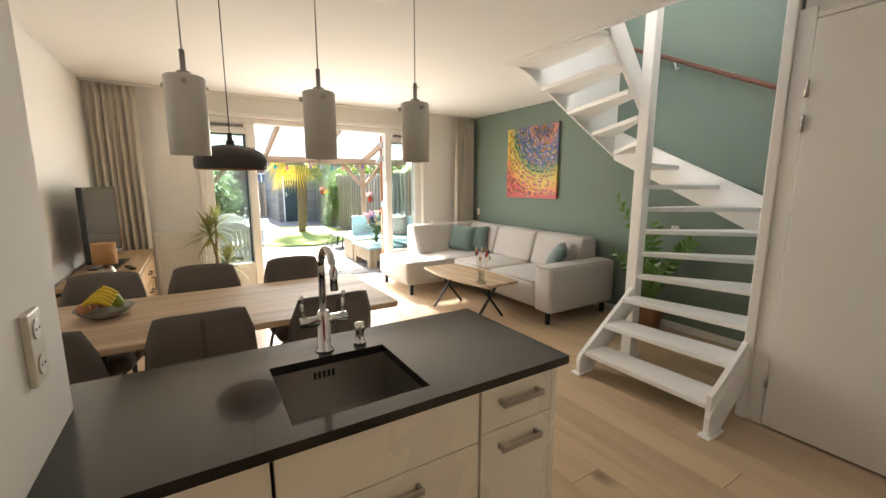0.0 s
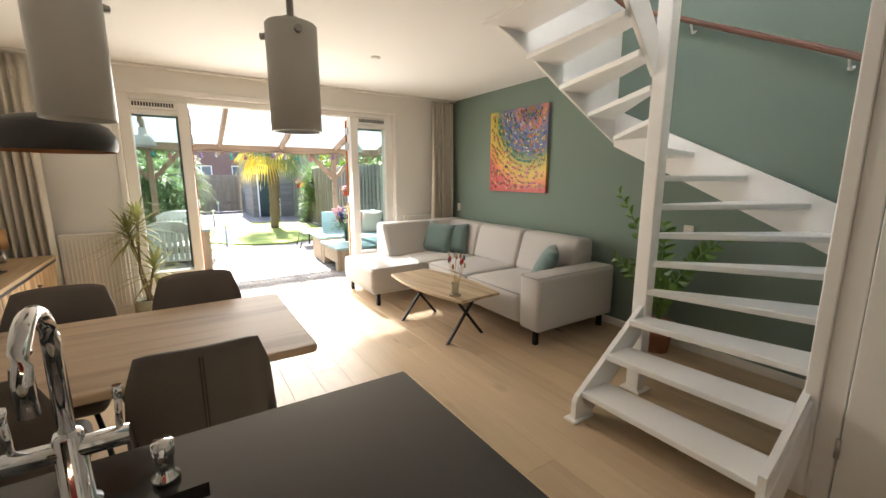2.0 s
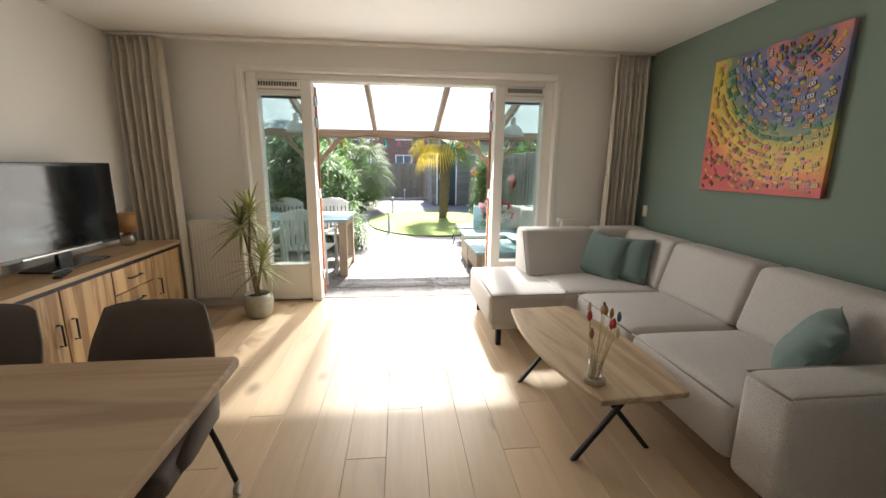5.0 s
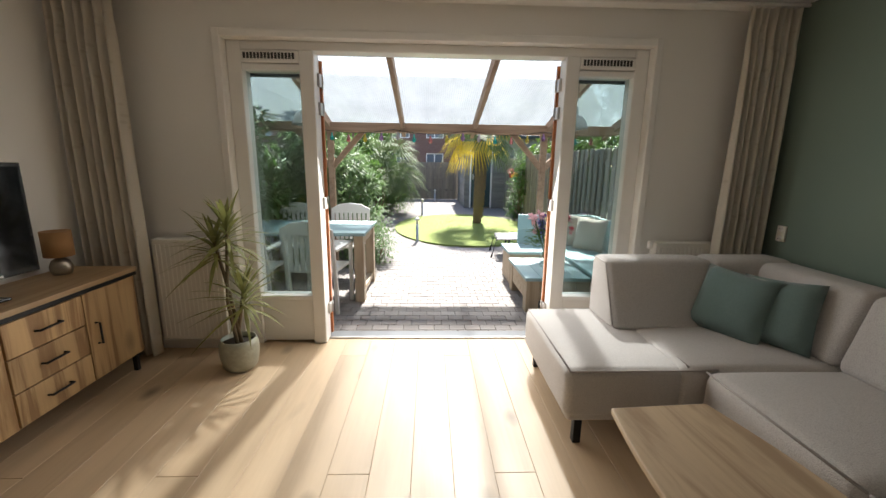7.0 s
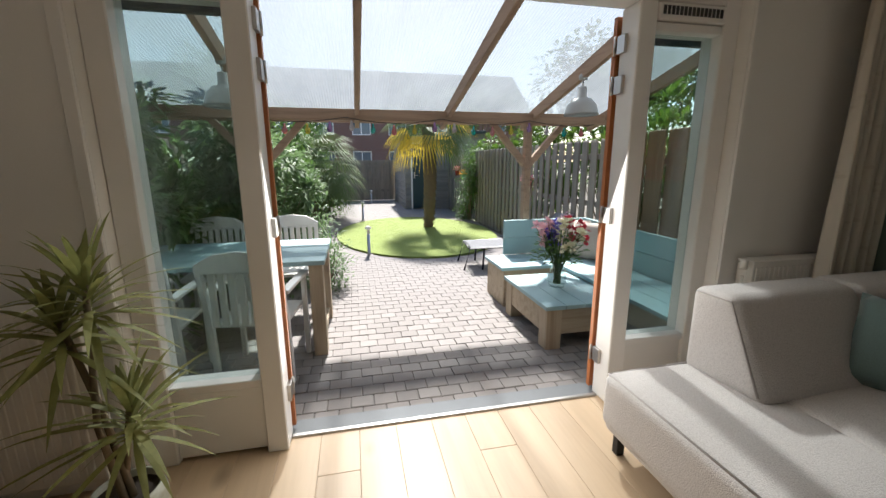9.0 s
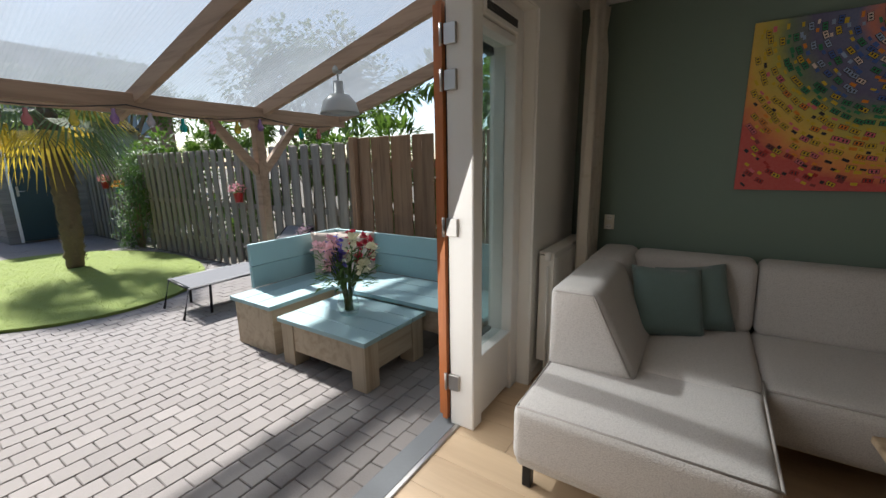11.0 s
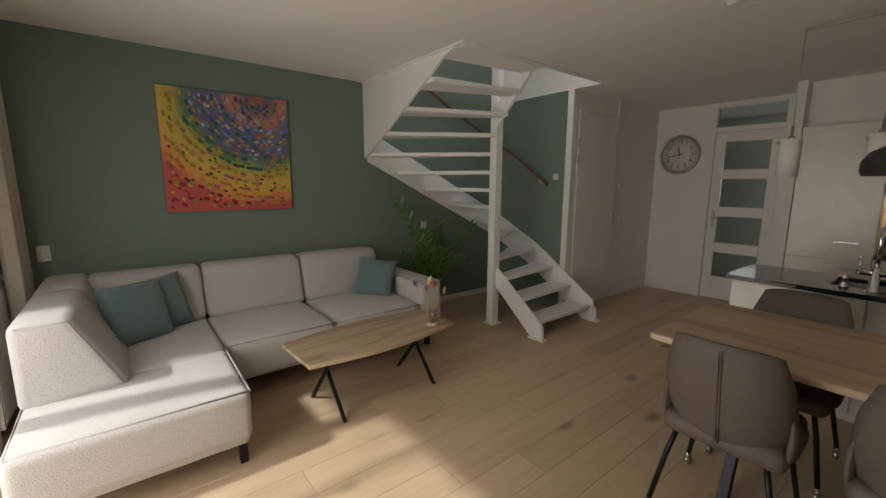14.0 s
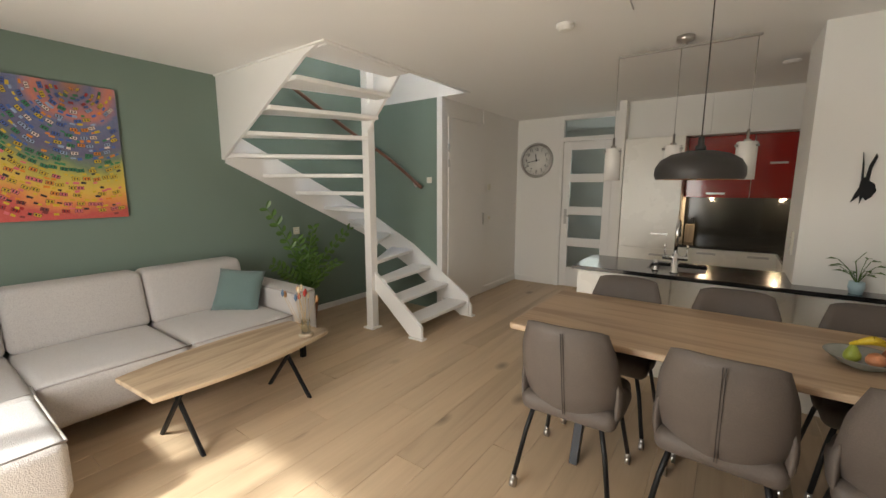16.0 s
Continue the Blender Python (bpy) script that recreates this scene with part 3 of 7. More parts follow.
TOTAL = S1 + S2 + (XE - 0.03 - WX)
OUT = [0.0, 0.26, 0.52, 0.80] + [0.80 + (TOTAL - 0.80) * k / 11 for k in range(1, 12)]
INN = [(2.45, 1.93), (2.66, 1.93), (2.87, 1.93), (3.02, 1.92), (3.06, 1.915), (3.09, 1.92), (3.10, 1.94), (3.105, 1.96), (3.105, 1.975), (3.10, 1.99), (3.08, 2.005), (3.02, 2.005), (2.88, 2.005), (2.72, 2.005), (2.5, 2.005)]
for i in range(14):
    a, b = Vector(INN[i]), outer(OUT[i])
    c, e = Vector(INN[i + 1]), outer(min(OUT[i + 1], TOTAL))
    back = 0.04
    pts = [a, b]
    for corner in (S1, S1 + S2):
        if OUT[i] < corner < OUT[i + 1] - 0.01:
            pts.append(outer(corner))
    e2, c2 = e + (e - b).normalized() * back, c + (c - a).normalized() * 0.015
    pts += [e, c2]
    cen = sum(pts, Vector((0, 0))) / len(pts)
    bm = bmesh.new()
    add_slab(bm, [tuple(p) for p in pts], RISE * (i + 1) - 0.038, RISE * (i + 1), 0.007)
    make("tread", bm, STAIR_PAINT, st)


def nose(s):
    """Height of the line of the noses over the wall-side line."""
    return float(np.interp(s, OUT, [RISE * (k + 1) for k in range(15)]))


def stringer(s0, s1, up, down, thick, side, top=None, step=0.1):
    """A tall board on edge along the wall-side line between two places."""
    n = max(2, int((s1 - s0) / step))
    ss = [s0 + (s1 - s0) * k / n for k in range(n + 1)]
    bm = bmesh.new()
    p0, p1 = outer(s0), outer(s1)
    d = (p1 - p0).normalized()
    nrm = Vector((-d.y, d.x)) * side
    rows = []
    for s in ss:
        p = outer(s)
        z0, z1 = max(0.0, nose(s) - down), nose(s) + up
        if top:
            z1 = top
        z0, z1 = min(z0, H + 0.2), min(z1, H + 0.2)
        rows.append([bm.verts.new((*(p + nrm * k), z)) for k, z in ((0, z0), (thick, z0), (thick, z1), (0, z1))])
    for A, B in zip(rows, rows[1:]):
        for j in range(4):
            bm.faces.new((A[j], A[(j + 1) % 4], B[(j + 1) % 4], B[j]))
    bm.faces.new(rows[0])
    bm.faces.new(rows[-1][::-1])
    make("stringer", bm, STAIR_PAINT, st)


stringer(-0.02, S1, 0.06, 0.26, 0.03, -1)
stringer(S1 + 0.001, S1 + S2, 0.06, 0.26, 0.028, -1)
bm = bmesh.new()
add_prism(bm, [(XE - 0.002, 1.74), (XE - 0.002, H + 0.0), (2.52, H + 0.0), (2.70, H - 0.06), (3.55, 1.98)], 1, WY - 0.015, WY + 0.012, 0.003)
make("stringer", bm, STAIR_PAINT, st)
bm = bmesh.new()
add_prism(bm, [(2.40, 0.0), (2.53, 0.0), (3.03, 0.42), (3.03, 0.62), (2.42, 0.155), (2.40, 0.12)], 1, 1.925, 1.96, 0.004)
make("stringer", bm, STAIR_PAINT, st)
bm = bmesh.new()
add_prism(bm, [(2.40, 0.0), (2.53, 0.0), (2.95, 0.36), (2.86, 0.50), (2.42, 0.155), (2.40, 0.12)], 1, 1.005, 1.035, 0.004)
make("stringer", bm, STAIR_PAINT, st)
bm = bmesh.new()
add_prism(bm, [(3.02, 2.02), (3.02, 2.26), (2.66, H + 0.2), (2.50, H + 0.2), (2.62, H - 0.04)], 1, 1.985, 2.015, 0.004)
make("stringer", bm, STAIR_PAINT, st)
boxed("post", (PX - 0.045, PX + 0.045, PY - 0.045, PY + 0.045, 0.0, H + 1.1), STAIR_PAINT, st, 0.006)
bm = bmesh.new()
add_box(bm, 2.37, 2.55, 1.905, 1.985, 0.0, 0.016, 0.003, 1)
add_box(bm, 2.37, 2.55, 0.985, 1.055, 0.0, 0.016, 0.003, 1)
add_box(bm, PX - 0.07, PX + 0.07, PY - 0.07, PY + 0.07, 0.0, 0.016, 0.003, 1)
make("foot_plate", bm, STAIR_PAINT, st)
bm = bmesh.new()
for k in range(4):
    add_box(bm, 2.5 + 0.13 * k - 0.015, 2.5 + 0.13 * k + 0.015, 2.0, 2.03, H + 0.22, H + 1.1, 0.003, 1)
make("baluster", bm, STAIR_PAINT, st)
hr = thing("handrail", "dark brown round wooden handrail on white brackets", "handrail", 0, 0, 0)
rail = [(3.08, CY + 0.06, 1.48), (3.5, CY + 0.06, 1.78), (3.82, CY + 0.09, 1.98), (XE - 0.07, CY + 0.30, 2.13), (XE - 0.06, 1.9, 2.40), (XE - 0.06, 2.5, 2.70), (3.9, 2.86, 2.85), (3.4, 2.87, 3.1)]
smooth_rail = []
for p, q in zip(rail, rail[1:]):
    for k in range(4):
        smooth_rail.append(Vector(p).lerp(Vector(q), k / 4))
for _ in range(3):
    smooth_rail = [smooth_rail[0]] + [(a + b * 2 + c) / 4 for a, b, c in zip(smooth_rail, smooth_rail[1:], smooth_rail[2:])] + [smooth_rail[-1]]
tubed("rail", smooth_rail, 0.021, DARK_WOOD, hr, 12)
bm = bmesh.new()
for p, q in (((3.2, CY + 0.06, 1.55), (3.2, CY, 1.5)), ((XE - 0.07, 1.36, 2.13), (XE, 1.36, 2.07)), ((XE - 0.06, 2.3, 2.58), (XE, 2.3, 2.53))):
    add_tube(bm, [p, (Vector(p) + Vector(q)) / 2 + Vector((0, 0, -0.025)), q], 0.008, 8)
    add_tube(bm, [q, Vector(q).lerp(Vector(p), 0.1)], 0.02, 10)
make("bracket", bm, WHITE_PAINT, hr)

# ---------------------------------------------------------------- kitchen
KT = 0.845   # top of the worktop


def bar_handle(bm, x0, x1, y, z, out=-1):
    add_box(bm, x0, x1, min(y, y + out * 0.03) - 0.004, min(y, y + out * 0.03) + 0.004, z - 0.011, z + 0.011, 0.002, 1)
    for x in (x0 + 0.01, x1 - 0.01):
        add_box(bm, x - 0.006, x + 0.006, min(y, y + out * 0.03), max(y, y + out * 0.03), z - 0.009, z + 0.009)


def island():
    k = thing("kitchen_peninsula", "cream kitchen peninsula with drawers under a black stone worktop", "kitchen counter", 0, 0, 0)
    SX0, SX1, SY0, SY1 = 0.16, 0.56, 0.99, 1.36
    bm = bmesh.new()
    for b in ((-0.33, SX0, 0.92, 1.56), (SX1, 1.09, 0.92, 1.56), (SX0, SX1, 0.92, SY0), (SX0, SX1, SY1, 1.56), (XW, -0.33, 1.385, 1.56)):
        add_box(bm, *b, KT - 0.03, KT)
    bmesh.ops.remove_doubles(bm, verts=bm.verts, dist=0.0005)
    make("worktop", bm, GRANITE, k)
    bm = bmesh.new()
    t = 0.012
    add_box(bm, SX0 - t, SX1 + t, SY0 - t, SY1 + t, KT - 0.22, KT - 0.21)
    for b in ((SX0 - t, SX0, SY0 - t, SY1 + t), (SX1, SX1 + t, SY0 - t, SY1 + t), (SX0, SX1, SY0 - t, SY0), (SX0, SX1, SY1, SY1 + t)):
        add_box(bm, *b, KT - 0.21, KT - 0.031)
    make("sink", bm, STEEL, k)
    bm = bmesh.new()
    for i in range(5):
        add_box(bm, 0.30 + i * 0.016, 0.31 + i * 0.016, SY1 - 0.003, SY1 + 0.001, KT - 0.075, KT - 0.05)
    make("overflow_slot", bm, BLACK_METAL, k)
    boxed("drain", (0.33, 0.40, 1.14, 1.21, KT - 0.21, KT - 0.205), CHROME, k, 0.002)
    bm = bmesh.new()
    add_box(bm, -0.33, 1.07, 1.45, 1.475, 0.0, KT - 0.03)
    add_box(bm, 1.045, 1.07, 0.955, 1.45, 0.0, KT - 0.03)
    add_box(bm, -0.33, 1.045, 0.975, 1.0, 0.0, KT - 0.25)
    add_box(bm, XW, -0.33, 1.40, 1.475, 0.0, KT - 0.03)
    make("body", bm, CREAM, k)
    boxed("plinth", (-0.33, 1.05, 0.99, 1.03, 0.0, 0.1), CREAM, k)
    hb = bmesh.new()
    for x0, x1, zs in ((-0.33, 0.10, (0.11, 0.62, 0.80)), (0.105, 0.72, (0.11, 0.42, 0.62, 0.80)), (0.725, 1.043, (0.11, 0.64, 0.80))):
        for z0, z1 in zip(zs, zs[1:]):
            boxed("drawer_front", (x0 + 0.002, x1 - 0.002, 0.952, 0.974, z0 + 0.002, z1 - 0.002), CREAM, k, 0.003)
            c = (x0 + x1) / 2
            if (x0, z1) != (0.105, 0.80):
                bar_handle(hb, c - 0.09, c + 0.09, 0.952, z1 - 0.06)
    make("handle", hb, STEEL, k)
    # seams of the doors on the dining side
    hb = bmesh.new()
    for x0, x1 in ((XW + 0.03, -0.35), (-0.34, 0.36), (0.37, 1.06)):
        boxed("door", (x0, x1, 1.476, 1.494, 0.06, KT - 0.045), CREAM, k, 0.003)
    bar_handle(hb, -0.70, -0.54, 1.494, KT - 0.09, 1)
    make("handle", hb, STEEL, k)


island()


def tap():
    t = thing("kitchen_tap", "tall chrome kitchen tap with two side levers", "tap", 0.36, 1.42, KT)
    bm = bmesh.new()
    add_lathe(bm, [(0.0, 0.0), (0.033, 0.0), (0.033, 0.006), (0.024, 0.012), (0.023, 0.14), (0.018, 0.15), (0.0, 0.152)])
    make("body", bm, CHROME, t)
    arc = [(0, 0, 0.14), (0, 0, 0.31)] + [(0, -0.075 + 0.075 * math.cos(a), 0.31 + 0.075 * math.sin(a)) for a in np.linspace(0.2, math.pi, 12)] + [(0, -0.15, 0.26)]
    tubed("spout", arc, 0.013, CHROME, t, 14)
    bm = bmesh.new()
    add_tube(bm, [(-0.085, 0, 0.115), (0.085, 0, 0.115)], 0.019, 14)
    for s in (-1, 1):
        add_tube(bm, [(s * 0.07, 0, 0.115), (s * 0.075, 0.0, 0.20)], 0.006, 8)
        add_tube(bm, [(s * 0.075, 0.0, 0.19), (s * 0.075, 0, 0.215)], 0.008, 8)
    make("lever", bm, CHROME, t)
    s = thing("soap_dispenser", "small chrome soap dispenser set into the worktop", "dispenser", 0.49, 1.41, KT)
    bm = bmesh.new()
    add_lathe(bm, [(0, 0), (0.024, 0), (0.024, 0.012), (0.016, 0.018), (0.016, 0.05), (0.019, 0.055), (0.019, 0.085), (0.0, 0.088)])
    add_tube(bm, [(0, 0, 0.075), (0.0, -0.05, 0.075)], 0.006, 8)
    make("body", bm, CHROME, s)


tap()


def back_kitchen():
    k = thing("tall_cabinet", "tall cream fridge cabinet with steel bar handles", "cabinet", 0, 0, 0)
    boxed("body", (0.52, 1.148, YS, -0.41, 0.0, 2.06), CREAM, k)
    boxed("door", (0.523, 1.145, -0.409, -0.39, 0.78, 2.055), CREAM, k, 0.003)
    boxed("door", (0.523, 1.145, -0.409, -0.39, 0.1, 0.775), CREAM, k, 0.003)
    bm = bmesh.new()
    bar_handle(bm, 0.62, 0.80, -0.39, 0.95, 1)
    bar_handle(bm, 0.62, 0.80, -0.39, 0.70, 1)
    make("handle", bm, STEEL, k)
    k = thing("base_cabinets", "cream base cabinets with drawers under a black worktop", "cabinet", 0, 0, 0)
    bm = bmesh.new()
    add_box(bm, XW, 0.518, YS, -0.38, KT - 0.03, KT)
    add_box(bm, XW, -0.36, -0.38, 0.715, KT - 0.03, KT)
    make("worktop", bm, GRANITE, k)
    bm = bmesh.new()
    add_box(bm, XW, 0.518, YS, -0.42, 0, KT - 0.03)
    add_box(bm, XW, -0.40, -0.42, 0.715, 0, KT - 0.03)
    make("body", bm, CREAM, k)
    hb = bmesh.new()
    for x0, x1 in ((-0.05, 0.515), (-0.40, -0.055)):
        boxed("drawer_front", (x0, x1, -0.419, -0.40, 0.60, KT - 0.04), CREAM, k, 0.003)
        boxed("drawer_front", (x0, x1, -0.419, -0.40, 0.10, 0.595), CREAM, k, 0.003)
        bar_handle(hb, (x0 + x1) / 2 - 0.09, (x0 + x1) / 2 + 0.09, -0.40, 0.76, 1)
    make("handle", hb, STEEL, k)
    for y0, y1 in ((-0.40, 0.15), (0.155, 0.71)):
        boxed("drawer_front", (-0.399, -0.38, y0, y1, 0.60, KT - 0.04), CREAM, k, 0.003)
        boxed("drawer_front", (-0.399, -0.38, y0, y1, 0.10, 0.595), CREAM, k, 0.003)
    s = thing("splash_back", "glossy black panel behind the worktop", "splashback", 0, 0, 0)
    bm = bmesh.new()
    add_box(bm, XW + 0.012, 0.518, YS, YS + 0.012, KT, 1.38)
    add_box(bm, XW, XW + 0.012, YS, 0.715, KT, 1.38)
    make("panel", bm, SPLASH, s)
    w = thing("wall_cabinets", "glossy red wall cabinets with steel handles", "cabinet", 0, 0, 0)
    boxed("body", (XW, 0.518, YS, -0.72, 1.38, 2.06), CREAM, w)
    for x0, x1 in ((-0.10, 0.515), (-0.55, -0.105), (XW, -0.555)):
        boxed("door", (x0, x1, -0.719, -0.70, 1.375, 2.06), RED, w, 0.003)
    bm = bmesh.new()
    bar_handle(bm, 0.12, 0.30, -0.70, 1.42, 1)
    bar_handle(bm, -0.40, -0.25, -0.70, 1.75, 1)
    make("handle", bm, STEEL, w)
    for x in (0.25, -0.42):
        sp = thing("under_cabinet_spot", "small lit round spotlight under the wall cabinet", "spotlight", x, -0.85, 1.372, 0, "spots under the cabinets")
        lathed("ring", [(0.0, 0.004), (0.03, 0.004), (0.034, 0.0), (0.034, -0.006), (0.026, -0.008)], STEEL, sp)
        lathed("bulb", [(0.0, -0.004), (0.022, -0.005), (0.0, -0.012)], SPOT_GLOW, sp)
        la = new("spot_light", bpy.data.lights.new("spot_light", "POINT"))
        la.data.energy, la.data.color, la.data.shadow_soft_size = 0.6, (1, 0.72, 0.42), 0.02
        la.parent = sp
        la.matrix_local = pose(0, 0, -0.03)
    b = thing("knife_block", "light wooden knife block with black knives on the worktop", "knife block", 0.43, -0.72, KT)
    boxed("block", (-0.045, 0.045, -0.07, 0.07, 0, 0.21), SCAFFOLD, b, 0.006)
    bm = bmesh.new()
    for i in range(5):
        add_box(bm, -0.036 + i * 0.016, -0.026 + i * 0.016, -0.03 + 0.02 * (i % 2), -0.008 + 0.02 * (i % 2), 0.21, 0.30 - 0.012 * i, 0.003, 1)
    make("knife", bm, BLACK_METAL, b)


SPOT_GLOW = glow("spot_glow", (1, 0.75, 0.45), 12)
back_kitchen()

# ---------------------------------------------------------------- lamps over counter and table
def pendants():
    b = thing("pendant_bar", "steel ceiling bar carrying three white glass pendants", "pendant lamp", 0.40, 1.57, 0)
    bm = bmesh.new()
    add_box(bm, -0.42, 0.42, -0.008, 0.008, 2.425, 2.441, 0.002, 1)
    add_lathe(bm, [(0, 2.5), (0.055, 2.5), (0.055, 2.47), (0.02, 2.462), (0.012, 2.44)])
    make("bar", bm, STEEL, b)
    for dx in (-0.40, 0.02, 0.42):
        tubed("cord", [(dx, 0, 2.43), (dx, 0, 1.86)], 0.0025, STEEL, b, 6)
        bm = bmesh.new()
        add_lathe(bm, [(0.0, 1.86), (0.008, 1.86), (0.008, 1.80), (0.02, 1.795), (0.02, 1.77), (0.0, 1.77)], (dx, 0, 0))
        for a in (0.5, 2.6, 4.7):
            add_tube(bm, [(dx, 0, 1.755), (dx + 0.068 * math.cos(a), 0.068 * math.sin(a), 1.755)], 0.004, 6)
            add_tube(bm, [(dx + 0.056 * math.cos(a), 0.056 * math.sin(a), 1.755), (dx + 0.072 * math.cos(a), 0.072 * math.sin(a), 1.755)], 0.008, 8)
        make("fitting", bm, STEEL, b)
        lathed("shade", [(0.0, 1.781), (0.054, 1.781), (0.058, 1.777), (0.058, 1.54), (0.054, 1.54), (0.054, 1.772), (0.0, 1.776)], LAMP_WHITE, b, (dx, 0, 0), 36)


pendants()
t = thing("dome_pendant_lamp", "wide matt black dome pendant lamp over the dining table", "pendant lamp", 0.19, 2.60, 1.525)
prof = [(0.018, 0.135), (0.06, 0.132), (0.12, 0.118), (0.165, 0.092), (0.186, 0.055), (0.188, 0.02), (0.18, 0.0)]
lathed("shade", [(0.0, 0.136)] + prof, LAMP_BLACK, t, seg=44)
lathed("lining", [(0.0, 0.128)] + [(max(0, r - 0.004), z - 0.004) for r, z in prof[:-1]] + [(0.18, 0.0)], LAMP_INNER, t, seg=44)
lathed("socket", [(0.0, 0.20), (0.012, 0.20), (0.014, 0.16), (0.022, 0.155), (0.022, 0.134), (0, 0.134)], LAMP_BLACK, t)
tubed("cord", [(0, 0, 0.195), (0, 0, 0.975)], 0.003, LAMP_BLACK, t, 6)
lathed("ceiling_rose", [(0, 0.975), (0.05, 0.975), (0.05, 0.945), (0.03, 0.935), (0, 0.935)], LAMP_BLACK, t)
bm = bmesh.new()
add_tube(bm, [(0.22, 2.6, 2.485), (0.58, 2.55, 2.485), (0.60, 2.27, 2.485)], 0.006, 6)
tagged(make("ceiling_cable", bm, WHITE_PAINT), "thin white cable channel along the ceiling", "cable")
for nm, x, y, r, h, lab in (("smoke_detector", 1.0, 2.24, 0.055, 0.04, "round white smoke detector on the ceiling"), ("ceiling_spot", 2.17, 4.15, 0.045, 0.015, "flat round white ceiling vent"), ("ceiling_spot", -0.25, 0.46, 0.06, 0.02, "round white ceiling spot in the kitchen")):
    s = thing(nm, lab, "detector" if "smoke" in nm else "ceiling vent", x, y, H)
    lathed("body", [(0, -h), (r * 0.6, -h), (r * 0.72, -h * 0.9), (r * 0.75, -h * 0.55), (r, -h * 0.5), (r, 0), (0, 0)], WHITE_PLASTIC, s)


# ---------------------------------------------------------------- dining
def dining_table():
    t = thing("dining_table", "long oak dining table with rounded corners and dark metal legs", "table", 0, 0, 0)
    x0, x1, y0, y1, z = -0.87, 0.98, 2.10, 2.98, 0.762
    pts, r = [], 0.03
    for cx, cy, a0 in ((x1 - r, y1 - r, 0), (x0 + r, y1 - r, 90), (x0 + r, y0 + r, 180), (x1 - r, y0 + r, 270)):
        pts += [(cx + r * math.cos(radians(a0 + k * 15)), cy + r * math.sin(radians(a0 + k * 15))) for k in range(7)]
    bm = bmesh.new()
    add_slab(bm, pts, z - 0.034, z, 0.009)
    make("top", bm, OAK_TOP_X, t)
    bm = bmesh.new()
    for x in (x0 + 0.35, x1 - 0.38):
        for s in (-1, 1):
            add_prism(bm, [((y0 + y1) / 2 + s * 0.05 - 0.022, z - 0.045), ((y0 + y1) / 2 + s * 0.05 + 0.022, z - 0.045), ((y0 + y1) / 2 + s * 0.31 + 0.025, 0.0), ((y0 + y1) / 2 + s * 0.31 - 0.025, 0.0)], 0, x - 0.022 + 0.025 * s, x + 0.022 + 0.025 * s, 0.003)
        add_box(bm, x - 0.08, x + 0.08, y0 + 0.15, y1 - 0.15, z - 0.045, z - 0.034)
    make("leg", bm, BLACK_METAL, t)
    return t


dining_table()


def curved_shell(bm, grid, thick):
    """A padded sheet through a grid of points, with thickness along its normals."""
    n, m = len(grid), len(grid[0])
    P = np.array(grid, float)
    du = np.gradient(P, axis=0)
    dv = np.gradient(P, axis=1)
    nr = np.cross(du, dv)
    nr /= np.linalg.norm(nr, axis=-1, keepdims=True) + 1e-9
    u, v = np.linspace(-1, 1, n)[:, None], np.linspace(-1, 1, m)[None]
    puff = (thick / 2 * np.clip(1 - np.abs(u) ** 6, 0.25, 1) * np.clip(1 - np.abs(v) ** 6, 0.25, 1))[..., None]
    A = [[bm.verts.new(p) for p in row] for row in P + nr * puff]
    B = [[bm.verts.new(p) for p in row] for row in P - nr * puff]
    for i in range(n - 1):
        for j in range(m - 1):
            bm.faces.new((A[i][j], A[i + 1][j], A[i + 1][j + 1], A[i][j + 1]))
            bm.faces.new((B[i][j], B[i][j + 1], B[i + 1][j + 1], B[i + 1][j]))
    rim = [(i, 0) for i in range(n)] + [(n - 1, j) for j in range(1, m)] + [(i, m - 1) for i in range(n - 2, -1, -1)] + [(0, j) for j in range(m - 2, 0, -1)]
    for (a, b), (c, d) in zip(rim, rim[1:] + rim[:1]):
        bm.faces.new((A[a][b], A[c][d], B[c][d], B[a][b]))


